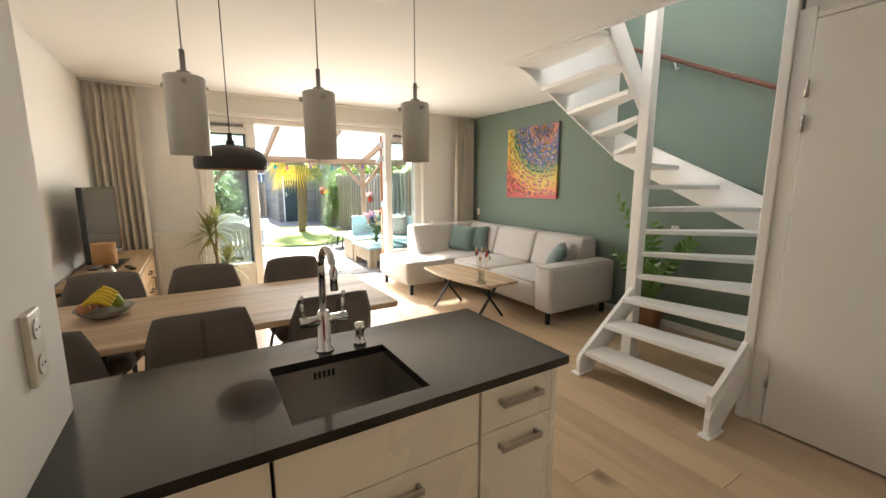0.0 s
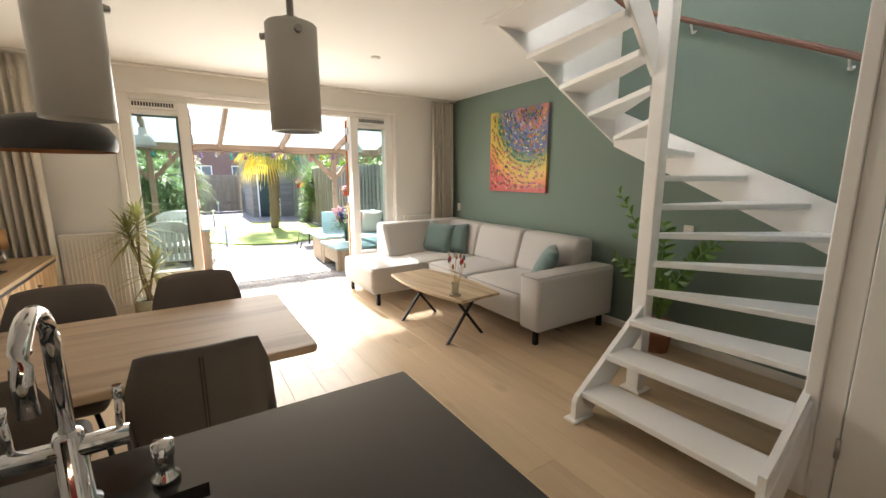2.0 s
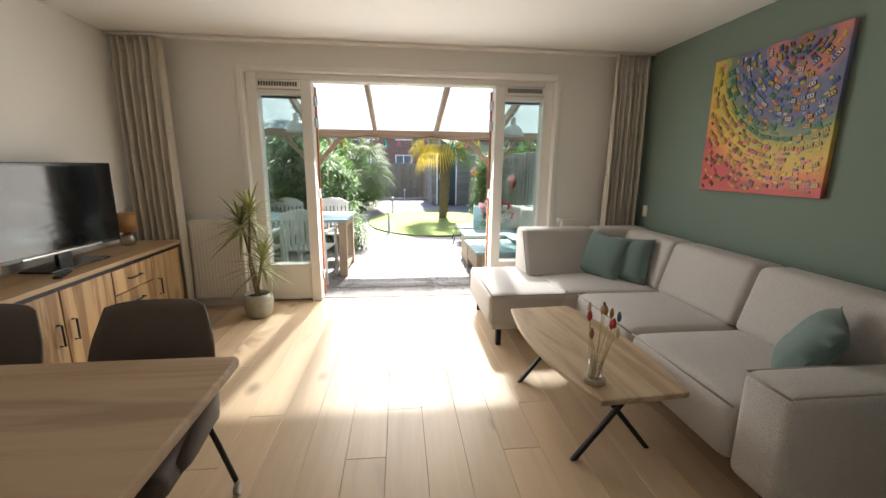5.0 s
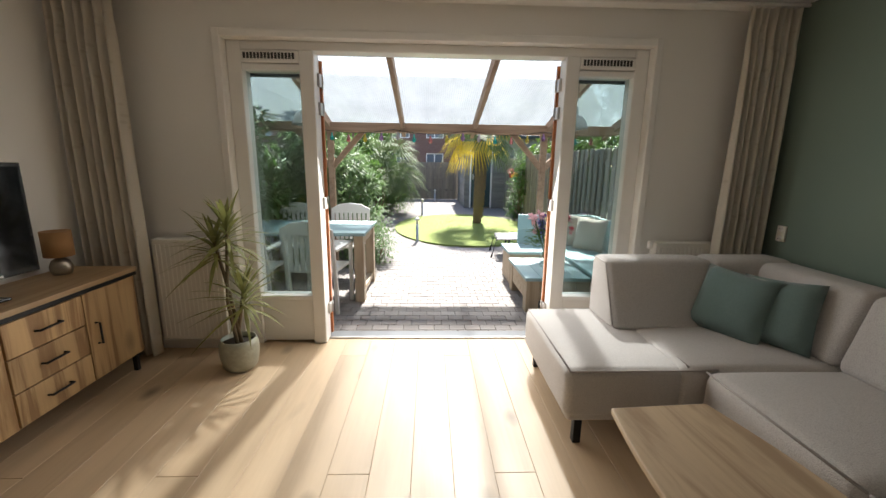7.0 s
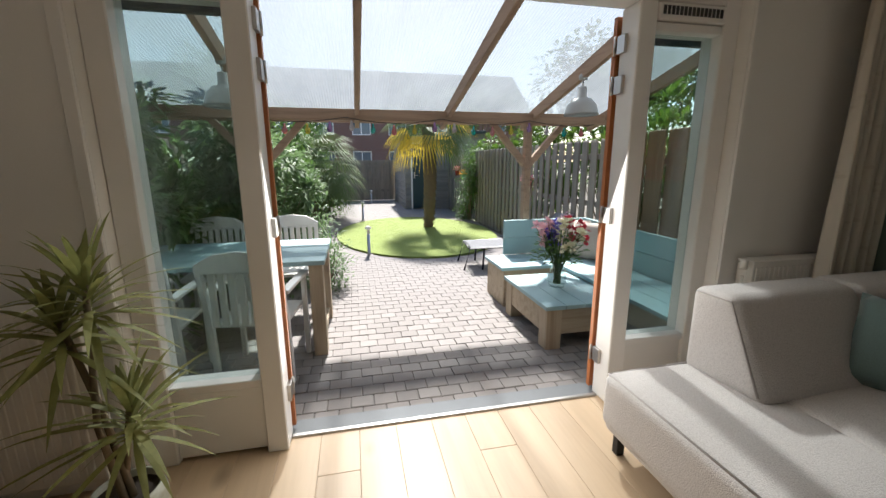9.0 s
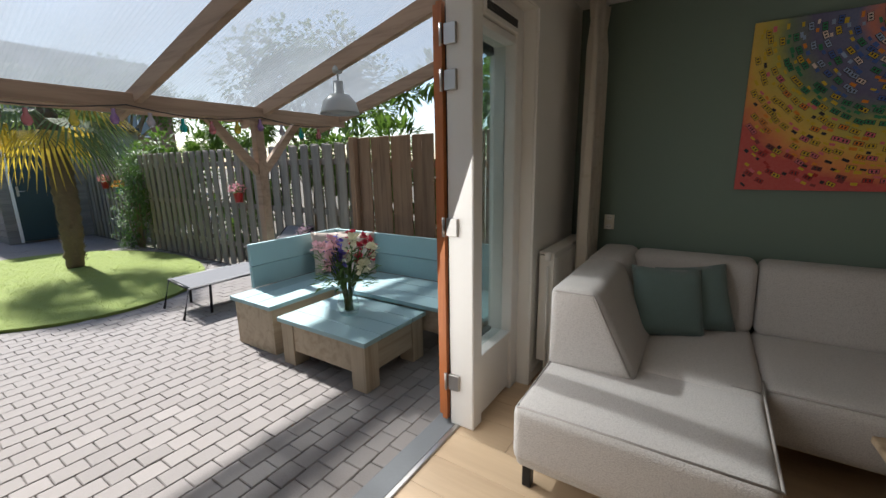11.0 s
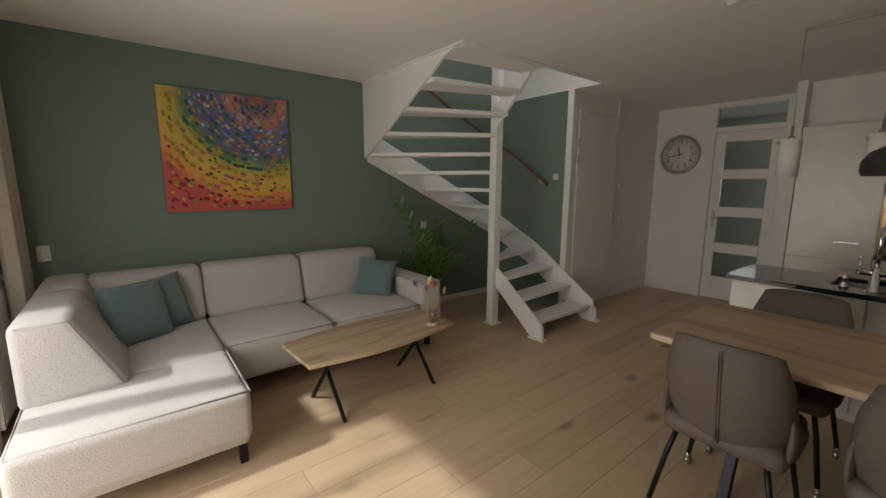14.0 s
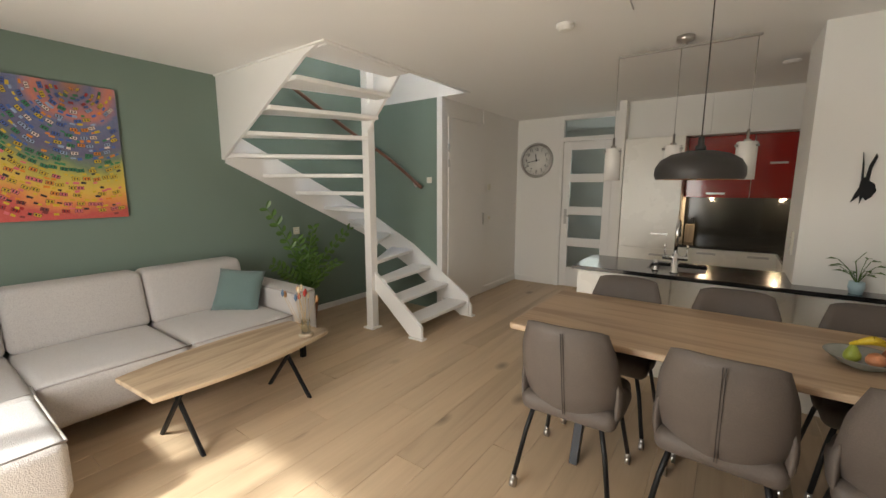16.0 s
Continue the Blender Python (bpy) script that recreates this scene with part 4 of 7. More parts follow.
def chair():
    """Faces -y; the back stands at +y."""
    c = thing("dining_chair", "brown-grey leather bucket dining chair on black tube legs with castors", "chair", 0, 0, 0, 0, "chairs round the dining table")
    bm = bmesh.new()
    grid = []
    for v in np.linspace(0, 1, 13):
        row = []
        half = float(np.interp(v, (0.0, 0.35, 0.72, 1.0), (0.20, 0.230, 0.214, 0.178)))
        for u in np.linspace(-1, 1, 13):
            zz = 0.44 + 0.45 * v - (0.014 * abs(u) ** 5 * v)
            yy = 0.17 + 0.10 * v - 0.10 * abs(u) ** 2.5 * (1 - 0.55 * v)
            row.append((half * u, yy, zz))
        grid.append(row)
    curved_shell(bm, grid, 0.055)
    make("backrest", bm, LEATHER, c, smooth=True)
    bm = bmesh.new()
    add_box(bm, -0.222, 0.222, -0.27, 0.19, 0.40, 0.50, 0.045, 4)
    make("seat", bm, LEATHER, c, smooth=True)
    for s in (-1, 1):
        bm = bmesh.new()
        g = [[(s * (0.212 + 0.008 * math.sin(v * 3)), -0.17 + 0.33 * u, 0.43 + v * (0.05 + 0.17 * u ** 1.3)) for u in np.linspace(0, 1, 8)] for v in np.linspace(0, 1, 6)]
        curved_shell(bm, g, 0.045)
        make("side", bm, LEATHER, c, smooth=True)
    for dx in (-0.005, 0.005):
        tubed("seam", [(dx, 0.1985 + 0.10 * v, 0.45 + 0.43 * v) for v in np.linspace(0, 0.97, 8)], 0.0019, SEAM, c, 6)
    bm, wb = bmesh.new(), bmesh.new()
    for sx in (-1, 1):
        for sy, y in ((-1, -0.20), (1, 0.16)):
            foot = (sx * 0.225, y + sy * 0.07, 0.055)
            add_tube(bm, [(sx * 0.16, y, 0.41), (sx * 0.185, y + sy * 0.02, 0.30), foot], 0.0115, 8)
            add_tube(wb, [(foot[0] - 0.012, foot[1], 0.025), (foot[0] + 0.012, foot[1], 0.025)], 0.025, 12)
            add_tube(wb, [(foot[0], foot[1], 0.03), (foot[0], foot[1], 0.07)], 0.013, 8)
        add_tube(bm, [(sx * 0.16, -0.2, 0.405), (sx * 0.16, 0.16, 0.405)], 0.0115, 8)
    make("leg", bm, BLACK_METAL, c)
    make("castor", wb, STEEL, c)
    return c


first = chair()
first.matrix_world = pose(0.60, 2.97, 0, 0, 0, 2)
for x, y, a in ((0.0, 2.96, -3), (-0.56, 2.98, -8), (0.57, 2.25, 180), (-0.03, 2.26, 182), (-0.60, 2.25, 179)):
    copy_thing(first, pose(x, y, 0, 0, 0, a))


def fruit_bowl():
    b = thing("fruit_bowl", "grey glass bowl with bananas, pears and apples", "bowl", -0.45, 2.63, 0.762)
    lathed("bowl", [(0, 0.004), (0.06, 0.0), (0.075, 0.004), (0.12, 0.03), (0.155, 0.06), (0.16, 0.064), (0.15, 0.06), (0.115, 0.036), (0.07, 0.014), (0, 0.012)], mat("grey_bowl", (0.34, 0.36, 0.33), 0.2, var=0.3, scale=20), b)
    ban = mat("banana_skin", (0.72, 0.52, 0.03), 0.5, var=0.15, scale=12)
    for k in range(5):
        a = 0.4 + 0.22 * k
        pts = [(0.02 * k - 0.02 + 0.075 * math.cos(a + s), -0.075 + 0.035 * k + 0.02 * math.sin(s), 0.075 + 0.012 * k + 0.05 * math.sin(s)) for s in np.linspace(0.2, 2.5, 9)]
        bm = bmesh.new()
        n = len(pts)
        for i in range(n - 1):
            ra, rb = [0.019 * math.sin(max(0.25, min(math.pi - 0.25, math.pi * (i + q) / (n - 1)))) ** 0.5 for q in (0, 1)]
            add_tube(bm, pts[i:i + 2], ra, 7, rb, 0, i in (0, n - 2))
        make("banana", bm, ban, b)
    pear, apple = mat("green_pear", (0.30, 0.36, 0.05), 0.4, var=0.2, scale=25), mat("red_apple", (0.62, 0.25, 0.12), 0.3, var=0.5, scale=16)
    for x, y, m, nm in ((0.06, 0.07, pear, "pear"), (-0.08, 0.06, apple, "apple"), (-0.10, -0.02, apple, "apple"), (-0.02, 0.09, apple, "apple")):
        pr = [(0, 0), (0.02, 0.002), (0.036, 0.018), (0.038, 0.036), (0.028, 0.058), (0.012, 0.068), (0, 0.064)]
        if nm == "pear":
            pr = [(0, 0), (0.02, 0.002), (0.035, 0.02), (0.034, 0.04), (0.022, 0.065), (0.016, 0.08), (0.004, 0.09), (0.003, 0.105), (0, 0.105)]
        lathed(nm, pr, m, b, (x, y, 0.04), 16)
    b.matrix_world = b.matrix_world @ Matrix.Scale(0.8, 4)


fruit_bowl()


# ---------------------------------------------------------------- sofa
def soft_box(name, dims, parent, r=0.05, m=SOFA, warp=0.0, top_slope=0.0):
    bm = bmesh.new()
    add_box(bm, *dims, r, 4)
    x0, x1, y0, y1, z0, z1 = dims
    bmesh.ops.subdivide_edges(bm, edges=[e for e in bm.edges if e.calc_length() > 0.15], cuts=5, use_grid_fill=True)
    for v in bm.verts:
        if warp and v.co.z > (z0 + z1) / 2:
            u, w = (v.co.x - x0) / (x1 - x0) * 2 - 1, (v.co.y - y0) / (y1 - y0) * 2 - 1
            v.co.z += warp * max(0, 1 - u * u) * max(0, 1 - w * w)
    return make(name, bm, m, parent, smooth=True)


def prism_part(name, pts, axis, a, b, parent, r=0.03, m=SOFA):
    bm = bmesh.new()
    add_prism(bm, pts, axis, a, b, r, 0, 3)
    return make(name, bm, m, parent, smooth=True)


def sofa():
    s = thing("corner_sofa", "light grey woven corner sofa with chaise and dark metal feet", "sofa", 0, 0, 0)
    # base
    soft_box("base", (2.25, 3.93, 4.56, 5.44, 0.13, 0.29), s, 0.03)
    soft_box("base", (3.02, 3.93, 2.97, 4.57, 0.13, 0.29), s, 0.03)
    # seats
    soft_box("seat", (2.23, 2.86, 4.545, 5.45, 0.16, 0.435), s, 0.045, SOFA, 0.012)
    soft_box("seat", (2.80, 3.74, 4.535, 5.25, 0.17, 0.445), s, 0.05, SOFA, 0.02)
    soft_box("seat", (2.92, 3.75, 3.775, 4.54, 0.16, 0.445), s, 0.06, SOFA, 0.02)
    soft_box("seat", (2.92, 3.75, 2.985, 3.765, 0.16, 0.445), s, 0.06, SOFA, 0.02)
    # backs: along the garden wall, then along the green wall
    prism_part("backrest", [(5.45, 0.40), (5.45, 0.84), (5.23, 0.85), (5.02, 0.43)], 0, 2.68, 3.40, s, 0.045)
    prism_part("backrest", [(5.45, 0.40), (5.45, 0.845), (5.22, 0.85), (5.06, 0.43)], 0, 3.405, 3.94, s, 0.045)
    for y0, y1 in ((4.54, 5.22), (3.77, 4.535), (3.0, 3.765)):
        prism_part("backrest", [(3.93, 0.40), (3.93, 0.84), (3.70, 0.845), (3.58, 0.44)], 1, y0, y1, s, 0.05)
        # written in (x, z) order for a board drawn along y
    soft_box("armrest", (2.93, 3.93, 2.75, 2.99, 0.14, 0.62), s, 0.045)
    bm = bmesh.new()
    for pts in ([(2.25, 4.55, 0.425), (2.25, 5.43, 0.425), (2.85, 5.44, 0.43)], [(2.25, 4.55, 0.425), (2.85, 4.545, 0.43), (3.0, 4.54, 0.435)], [(2.935, 2.77, 0.605), (2.935, 2.97, 0.605)], [(2.945, 2.77, 0.61), (3.9, 2.77, 0.61)], [(2.945, 2.975, 0.61), (3.6, 2.975, 0.61)], [(2.688, 5.06, 0.46), (2.688, 5.24, 0.82), (2.688, 5.42, 0.82)], [(2.935, 3.77, 0.43), (2.935, 4.53, 0.43)], [(2.935, 3.0, 0.43), (2.935, 3.76, 0.43)], [(2.86, 4.56, 0.443), (2.86, 5.16, 0.443)]):
        add_tube(bm, pts, 0.0055, 6)
    make("piping", bm, PIPING, s)
    bm = bmesh.new()
    for x in (2.31,):
        for y in (4.59, 5.40):
            add_box(bm, x - 0.012, x + 0.03, y - 0.02, y + 0.02, 0.0, 0.135, 0.003, 1)
        add_box(bm, x - 0.01, x + 0.02, 4.59, 5.40, 0.11, 0.135)
    for x, y in ((3.02, 2.85), (3.88, 2.85), (3.88, 5.38)):
        add_box(bm, x - 0.02, x + 0.02, y - 0.012, y + 0.03, 0.0, 0.15, 0.003, 1)
    make("foot", bm, BLACK_METAL, s)


sofa()


def pillow(size, m, label, loc, grp="cushions on the sofa", mats=CUSHION):
    bm = bmesh.new()
    n = 13
    for sgn in (1, -1):
        g = []
        for i in range(n):
            row = []
            for j in range(n):
                u, v = i / (n - 1) * 2 - 1, j / (n - 1) * 2 - 1
                pinch = 1 - 0.06 * (1 - abs(u) ** 2) * abs(v) ** 4 - 0.06 * (1 - abs(v) ** 2) * abs(u) ** 4
                th = 0.075 * (max(0, 1 - u ** 4) * max(0, 1 - v ** 4)) ** 0.6 + 0.004 * noise.noise((u * 2.5, v * 2.5, sgn))
                row.append(bm.verts.new((u * size / 2 * pinch, sgn * max(0.0, th), v * size / 2 * pinch)))
            g.append(row)
        for i in range(n - 1):
            for j in range(n - 1):
                bm.faces.new((g[i][j], g[i + 1][j], g[i + 1][j + 1], g[i][j + 1]))
    bmesh.ops.remove_doubles(bm, verts=bm.verts, dist=0.0008)
    bmesh.ops.recalc_face_normals(bm, faces=bm.faces)
    me = bpy.data.meshes.new("cushion")
    bm.to_mesh(me)
    bm.free()
    me.materials.append(mats)
    for f in me.polygons:
        f.use_smooth = True
    ob = new("cushion", me)
    ob.matrix_world = loc
    return tagged(ob, label, "cushion", grp)


pillow(0.41, None, "sage green square cushion leaning in the sofa corner", pose(3.36, 4.97, 0.635, -24, 5, -60))
pillow(0.40, None, "sage green square cushion leaning behind another cushion", pose(3.52, 4.84, 0.63, -20, -4, -64))
pillow(0.38, None, "sage green cushion leaning on the sofa arm", pose(3.44, 3.17, 0.605, -30, 5, 222))


def coffee_table():
    t = thing("coffee_table", "oak coffee table with curved sides on crossed black metal legs", "table", 2.56, 3.66, 0, 4)
    pts = []
    for i in range(13):
        v = i / 12
        pts.append((0.215 + 0.075 * math.sin(math.pi * v), -0.575 + 1.15 * v))
    pts += [(-x, -y) for x, y in pts]
    bm = bmesh.new()
    add_slab(bm, pts, 0.415, 0.442, 0.006)
    make("top", bm, OAK_TOP_Y, t)
    for y in (-0.37, 0.37):
        bm = bmesh.new()
        for s in (-1, 1):
            add_prism(bm, [(-s * 0.13 - 0.015, 0.415), (-s * 0.13 + 0.015, 0.415), (s * 0.21 + 0.015, 0.0), (s * 0.21 - 0.015, 0.0)], 1, y + s * 0.011 - 0.01, y + s * 0.011 + 0.01, 0.002)
        add_box(bm, -0.16, 0.16, y - 0.025, y + 0.025, 0.407, 0.415)
        make("leg", bm, BLACK_METAL, t)
    v = thing("vase_with_dried_flowers", "dried flower stems in a slim clear glass on a wooden disc", "vase", 2.43, 3.20, 0.442)
    g = glass("vase_glass", (0.93, 0.95, 0.94))
    lathed("tube", [(0.0, 0.022), (0.03, 0.022), (0.0315, 0.024), (0.0315, 0.12), (0.030, 0.12), (0.030, 0.026), (0.0, 0.026)], g, v, (0, 0.03, 0), 20)
    lathed("base", [(0, 0), (0.05, 0), (0.052, 0.004), (0.05, 0.02), (0.045, 0.022), (0, 0.02)], SCAFFOLD, v, (0, 0.03, 0))
    stem, heads = bmesh.new(), {k: bmesh.new() for k in range(4)}
    r = random.Random(3)
    for k in range(12):
        x, y = r.uniform(-0.02, 0.02), r.uniform(0.01, 0.05)
        tip = (x + r.uniform(-0.10, 0.10), y + r.uniform(-0.10, 0.10), r.uniform(0.24, 0.36))
        add_tube(stem, [(x * 0.9, y, 0.028), ((x + tip[0]) / 2, (y + tip[1]) / 2, 0.16), tip], 0.0016, 5)
        add_lathe(heads[k % 4], [(0, -0.025), (0.008, -0.015), (0.011, 0.0), (0.007, 0.02), (0, 0.03)], tip, 8)
    make("stem", stem, mat("dry_stem", (0.50, 0.36, 0.18), 0.9), v)
    for k, c in enumerate(((0.45, 0.05, 0.04), (0.62, 0.52, 0.36), (0.10, 0.16, 0.26), (0.42, 0.22, 0.10))):
        make("flower_head", heads[k], mat("dry_flower", c, 0.95, var=0.25, scale=60), v)


coffee_table()


# ---------------------------------------------------------------- sideboard, television, lamps
def sideboard():
    s = thing("sideboard", "reclaimed mango wood sideboard with dark metal handles and feet", "sideboard", 0, 0, 0)
    x0, x1, y0, y1, z0, z1 = -0.885, -0.45, 3.62, 5.42, 0.13, 0.735
    boxed("body", (x0, x1 - 0.022, y0 + 0.02, y1 - 0.02, z0, z1 - 0.055), MANGO_TOP, s)
    boxed("top", (x0, x1 + 0.01, y0, y1, z1 - 0.03, z1), MANGO_TOP, s, 0.004)
    bm = bmesh.new()
    add_box(bm, x0 + 0.01, x1 + 0.004, y0 + 0.006, y1 - 0.006, z1 - 0.055, z1 - 0.0305)
    for y in (y0 + 0.05, y1 - 0.05):
        for x in (x0 + 0.05, x1 - 0.05):
            add_box(bm, x - 0.015, x + 0.015, y - 0.015, y + 0.015, 0.0, z0, 0.002, 1)
    make("metal_frame", bm, BLACK_METAL, s)
    hb = bmesh.new()
    top = z1 - 0.058

    def handle(y, z, vertical):
        d = (0, 0.0, 0.065) if vertical else (0, 0.065, 0.0)
        a, b = Vector((x1, y, z)) - Vector(d), Vector((x1, y, z)) + Vector(d)
        add_tube(hb, [a, a + Vector((0.026, 0, 0)), b + Vector((0.026, 0, 0)), b], 0.006, 6)
    for a, b, hy in ((3.65, 4.085, 4.03), (4.09, 4.525, 4.14), (4.98, 5.395, 5.04)):
        boxed("door", (x1 - 0.021, x1, a, b - 0.006, z0 + 0.01, top), MANGO, s, 0.003)
        handle(hy, 0.42, True)
    for k in range(3):
        h = (top - z0 - 0.01) / 3
        boxed("drawer_front", (x1 - 0.021, x1, 4.53, 4.974, z0 + 0.012 + h * k, z0 + 0.006 + h * (k + 1)), MANGO, s, 0.003)
        handle(4.75, z0 + 0.01 + h * (k + 0.5), False)
    make("handle", hb, BLACK_METAL, s)
    t = thing("television", "black flat television on a stand, switched off", "television", -0.70, 4.50, 0.735, -4)
    boxed("case", (-0.03, 0.012, -0.49, 0.49, 0.09, 0.68), TV_BLACK, t, 0.006)
    boxed("screen", (0.0125, 0.0145, -0.47, 0.47, 0.12, 0.66), SCREEN, t)
    boxed("strip", (0.0126, 0.015, -0.30, 0.30, 0.096, 0.106), STEEL, t)
    bm = bmesh.new()
    add_box(bm, -0.09, 0.11, -0.24, 0.24, 0.0, 0.014, 0.006)
    add_box(bm, -0.03, 0.0, -0.05, 0.05, 0.01, 0.12)
    make("stand", bm, TV_BLACK, t)
    r = thing("remote_control", "black remote control on the sideboard", "remote control", -0.52, 4.22, 0.735, 20)
    boxed("body", (-0.022, 0.022, -0.085, 0.085, 0, 0.018), TV_BLACK, r, 0.005)
    for x, y in ((-0.75, 5.22), (-0.62, 3.86)):
        la = thing("table_lamp", "small table lamp with ochre drum shade on a metal base", "table lamp", x, y, 0.735, 0, "lamps on the sideboard")
        lathed("base", [(0, 0), (0.045, 0), (0.055, 0.02), (0.058, 0.05), (0.045, 0.085), (0.02, 0.105), (0.01, 0.12), (0, 0.12)], mat("worn_metal_base", (0.42, 0.38, 0.32), 0.35, 0.8, 0.2), la)
        lathed("shade", [(0.0, 0.268), (0.072, 0.268), (0.075, 0.27), (0.075, 0.115), (0.072, 0.115), (0.072, 0.262), (0.0, 0.262)], PAPER_SHADE, la)


sideboard()


# ---------------------------------------------------------------- wall things
def painting():
    p = thing("painting", "unframed canvas with a rainbow of small painted blocks in arcs", "painting", XE, 0, 0)
    y0, y1, z0, z1 = 3.725, 4.70, 1.25, 2.22
    m, nt, b = nodes_of("rainbow_canvas")
    tc = nt.nodes.new("ShaderNodeTexCoord")
    sub = nt.nodes.new("ShaderNodeVectorMath")
    sub.operation = "SUBTRACT"
    sub.inputs[1].default_value = (0, 3.97, 2.20)
    nt.links.new(tc.outputs["Object"], sub.inputs[0])
    mul = nt.nodes.new("ShaderNodeVectorMath")
    mul.operation = "MULTIPLY"
    mul.inputs[1].default_value = (0, 1, 1)
    nt.links.new(sub.outputs[0], mul.inputs[0])
    ln = nt.nodes.new("ShaderNodeVectorMath")
    ln.operation = "LENGTH"
    nt.links.new(mul.outputs[0], ln.inputs[0])
    wob = noise_tex(nt, tc.outputs["Object"], 7.0)
    ad = nt.nodes.new("ShaderNodeMath")
    ad.operation = "MULTIPLY_ADD"
    ad.inputs[1].default_value = 0.16
    nt.links.new(wob, ad.inputs[0])
    nt.links.new(ln.outputs["Value"], ad.inputs[2])
    c = ramp(nt, ad.outputs[0], [(0.10, (0.30, 0.12, 0.06)), (0.18, (0.10, 0.12, 0.24)), (0.29, (0.55, 0.17, 0.11)), (0.36, (0.11, 0.14, 0.27)), (0.54, (0.10, 0.09, 0.19)), (0.64, (0.14, 0.20, 0.11)), (0.71, (0.42, 0.38, 0.06)), (0.83, (0.66, 0.42, 0.05)), (0.93, (0.68, 0.22, 0.05)), (1.0, (0.52, 0.06, 0.05))])
    st = noise_tex(nt, tc.outputs["Object"], 60.0, 3.0)
    nt.links.new(mixed(nt, st, c, mixed(nt, 0.08, c, (0.9, 0.85, 0.8))), b.inputs["Base Color"])
    b.inputs["Roughness"].default_value = 0.55
    bumped(nt, b, st, 0.5, 0.004)
    boxed("canvas", (-0.036, -0.006, y0, y1, z0, z1), m, p, 0.003)
    cols = [(0.45, 0.03, 0.03), (0.65, 0.45, 0.03), (0.06, 0.13, 0.42), (0.03, 0.22, 0.10), (0.75, 0.62, 0.55), (0.03, 0.03, 0.04), (0.70, 0.16, 0.20), (0.75, 0.25, 0.03), (0.30, 0.40, 0.60), (0.24, 0.05, 0.05)]
    bms = [bmesh.new() for _ in cols]
    r = random.Random(11)
    rad = 0.03
    while rad < 1.25:
        cars = rad < 0.16 or int(rad / 0.03) % 2 == 0
        gap = 0.034 if rad < 0.16 else 0.056 if cars else 0.04
        n = max(3, int(rad * 2 * math.pi / gap))
        for k in range(n):
            a = 2 * math.pi * (k + r.random() * 0.6) / n
            q = rad + r.uniform(-0.008, 0.008)
            y, z = 3.97 + q * math.cos(a), 2.20 + q * math.sin(a)
            if not (y0 + 0.03 < y < y1 - 0.03 and z0 + 0.03 < z < z1 - 0.03) or r.random() < (0.2 if rad < 0.9 else 0.35):
                continue
            if rad < 0.16:
                ch = r.choice((0, 1, 1, 2, 3, 7))
            elif rad < 0.52:
                ch = r.choice((2, 2, 2, 8, 8, 3, 4, 7, 1))
            elif rad < 0.62:
                ch = r.choice((3, 3, 3, 1))
            elif rad < 0.88:
                ch = r.choice((1, 1, 1, 7, 6, 5))
            else:
                ch = r.choice((0, 0, 9, 9, 6, 1, 5))
            small = 0.62 if rad < 0.16 else 1.0
            at = Matrix.Translation((-0.038, y, z)) @ Matrix.Rotation(a + math.pi / 2 + r.uniform(-0.15, 0.15), 4, "X")
            if cars and ch != 5:
                la, wa = 0.020 * small, 0.0105 * small
                add_box(bms[5], -0.003, 0.002, -la - 0.002, la + 0.002, -wa - 0.002, wa + 0.002, 0.0, 1, at)
                add_box(bms[ch], -0.004, 0.003, -la, la, -wa, wa, 0.0, 1, at)
                for d in (-0.42, 0.42):
                    add_box(bms[5], -0.005, 0.003, la * (d - 0.2), la * (d + 0.2), -wa * 0.6, wa * 0.6, 0.0, 1, at)
            else:
                la, wa = r.uniform(0.008, 0.017), r.uniform(0.005, 0.009)
                add_box(bms[ch], -0.002, 0.002, -la, la, -wa, wa, 0.0, 1, at)
        rad += 0.03
    for cc, bmx in zip(cols, bms):
        tagged(make("paint_block", bmx, mat("paint_block", cc, 0.4, var=0.3, scale=30), p), "small raised blocks of thick paint", kind="stuff")


painting()


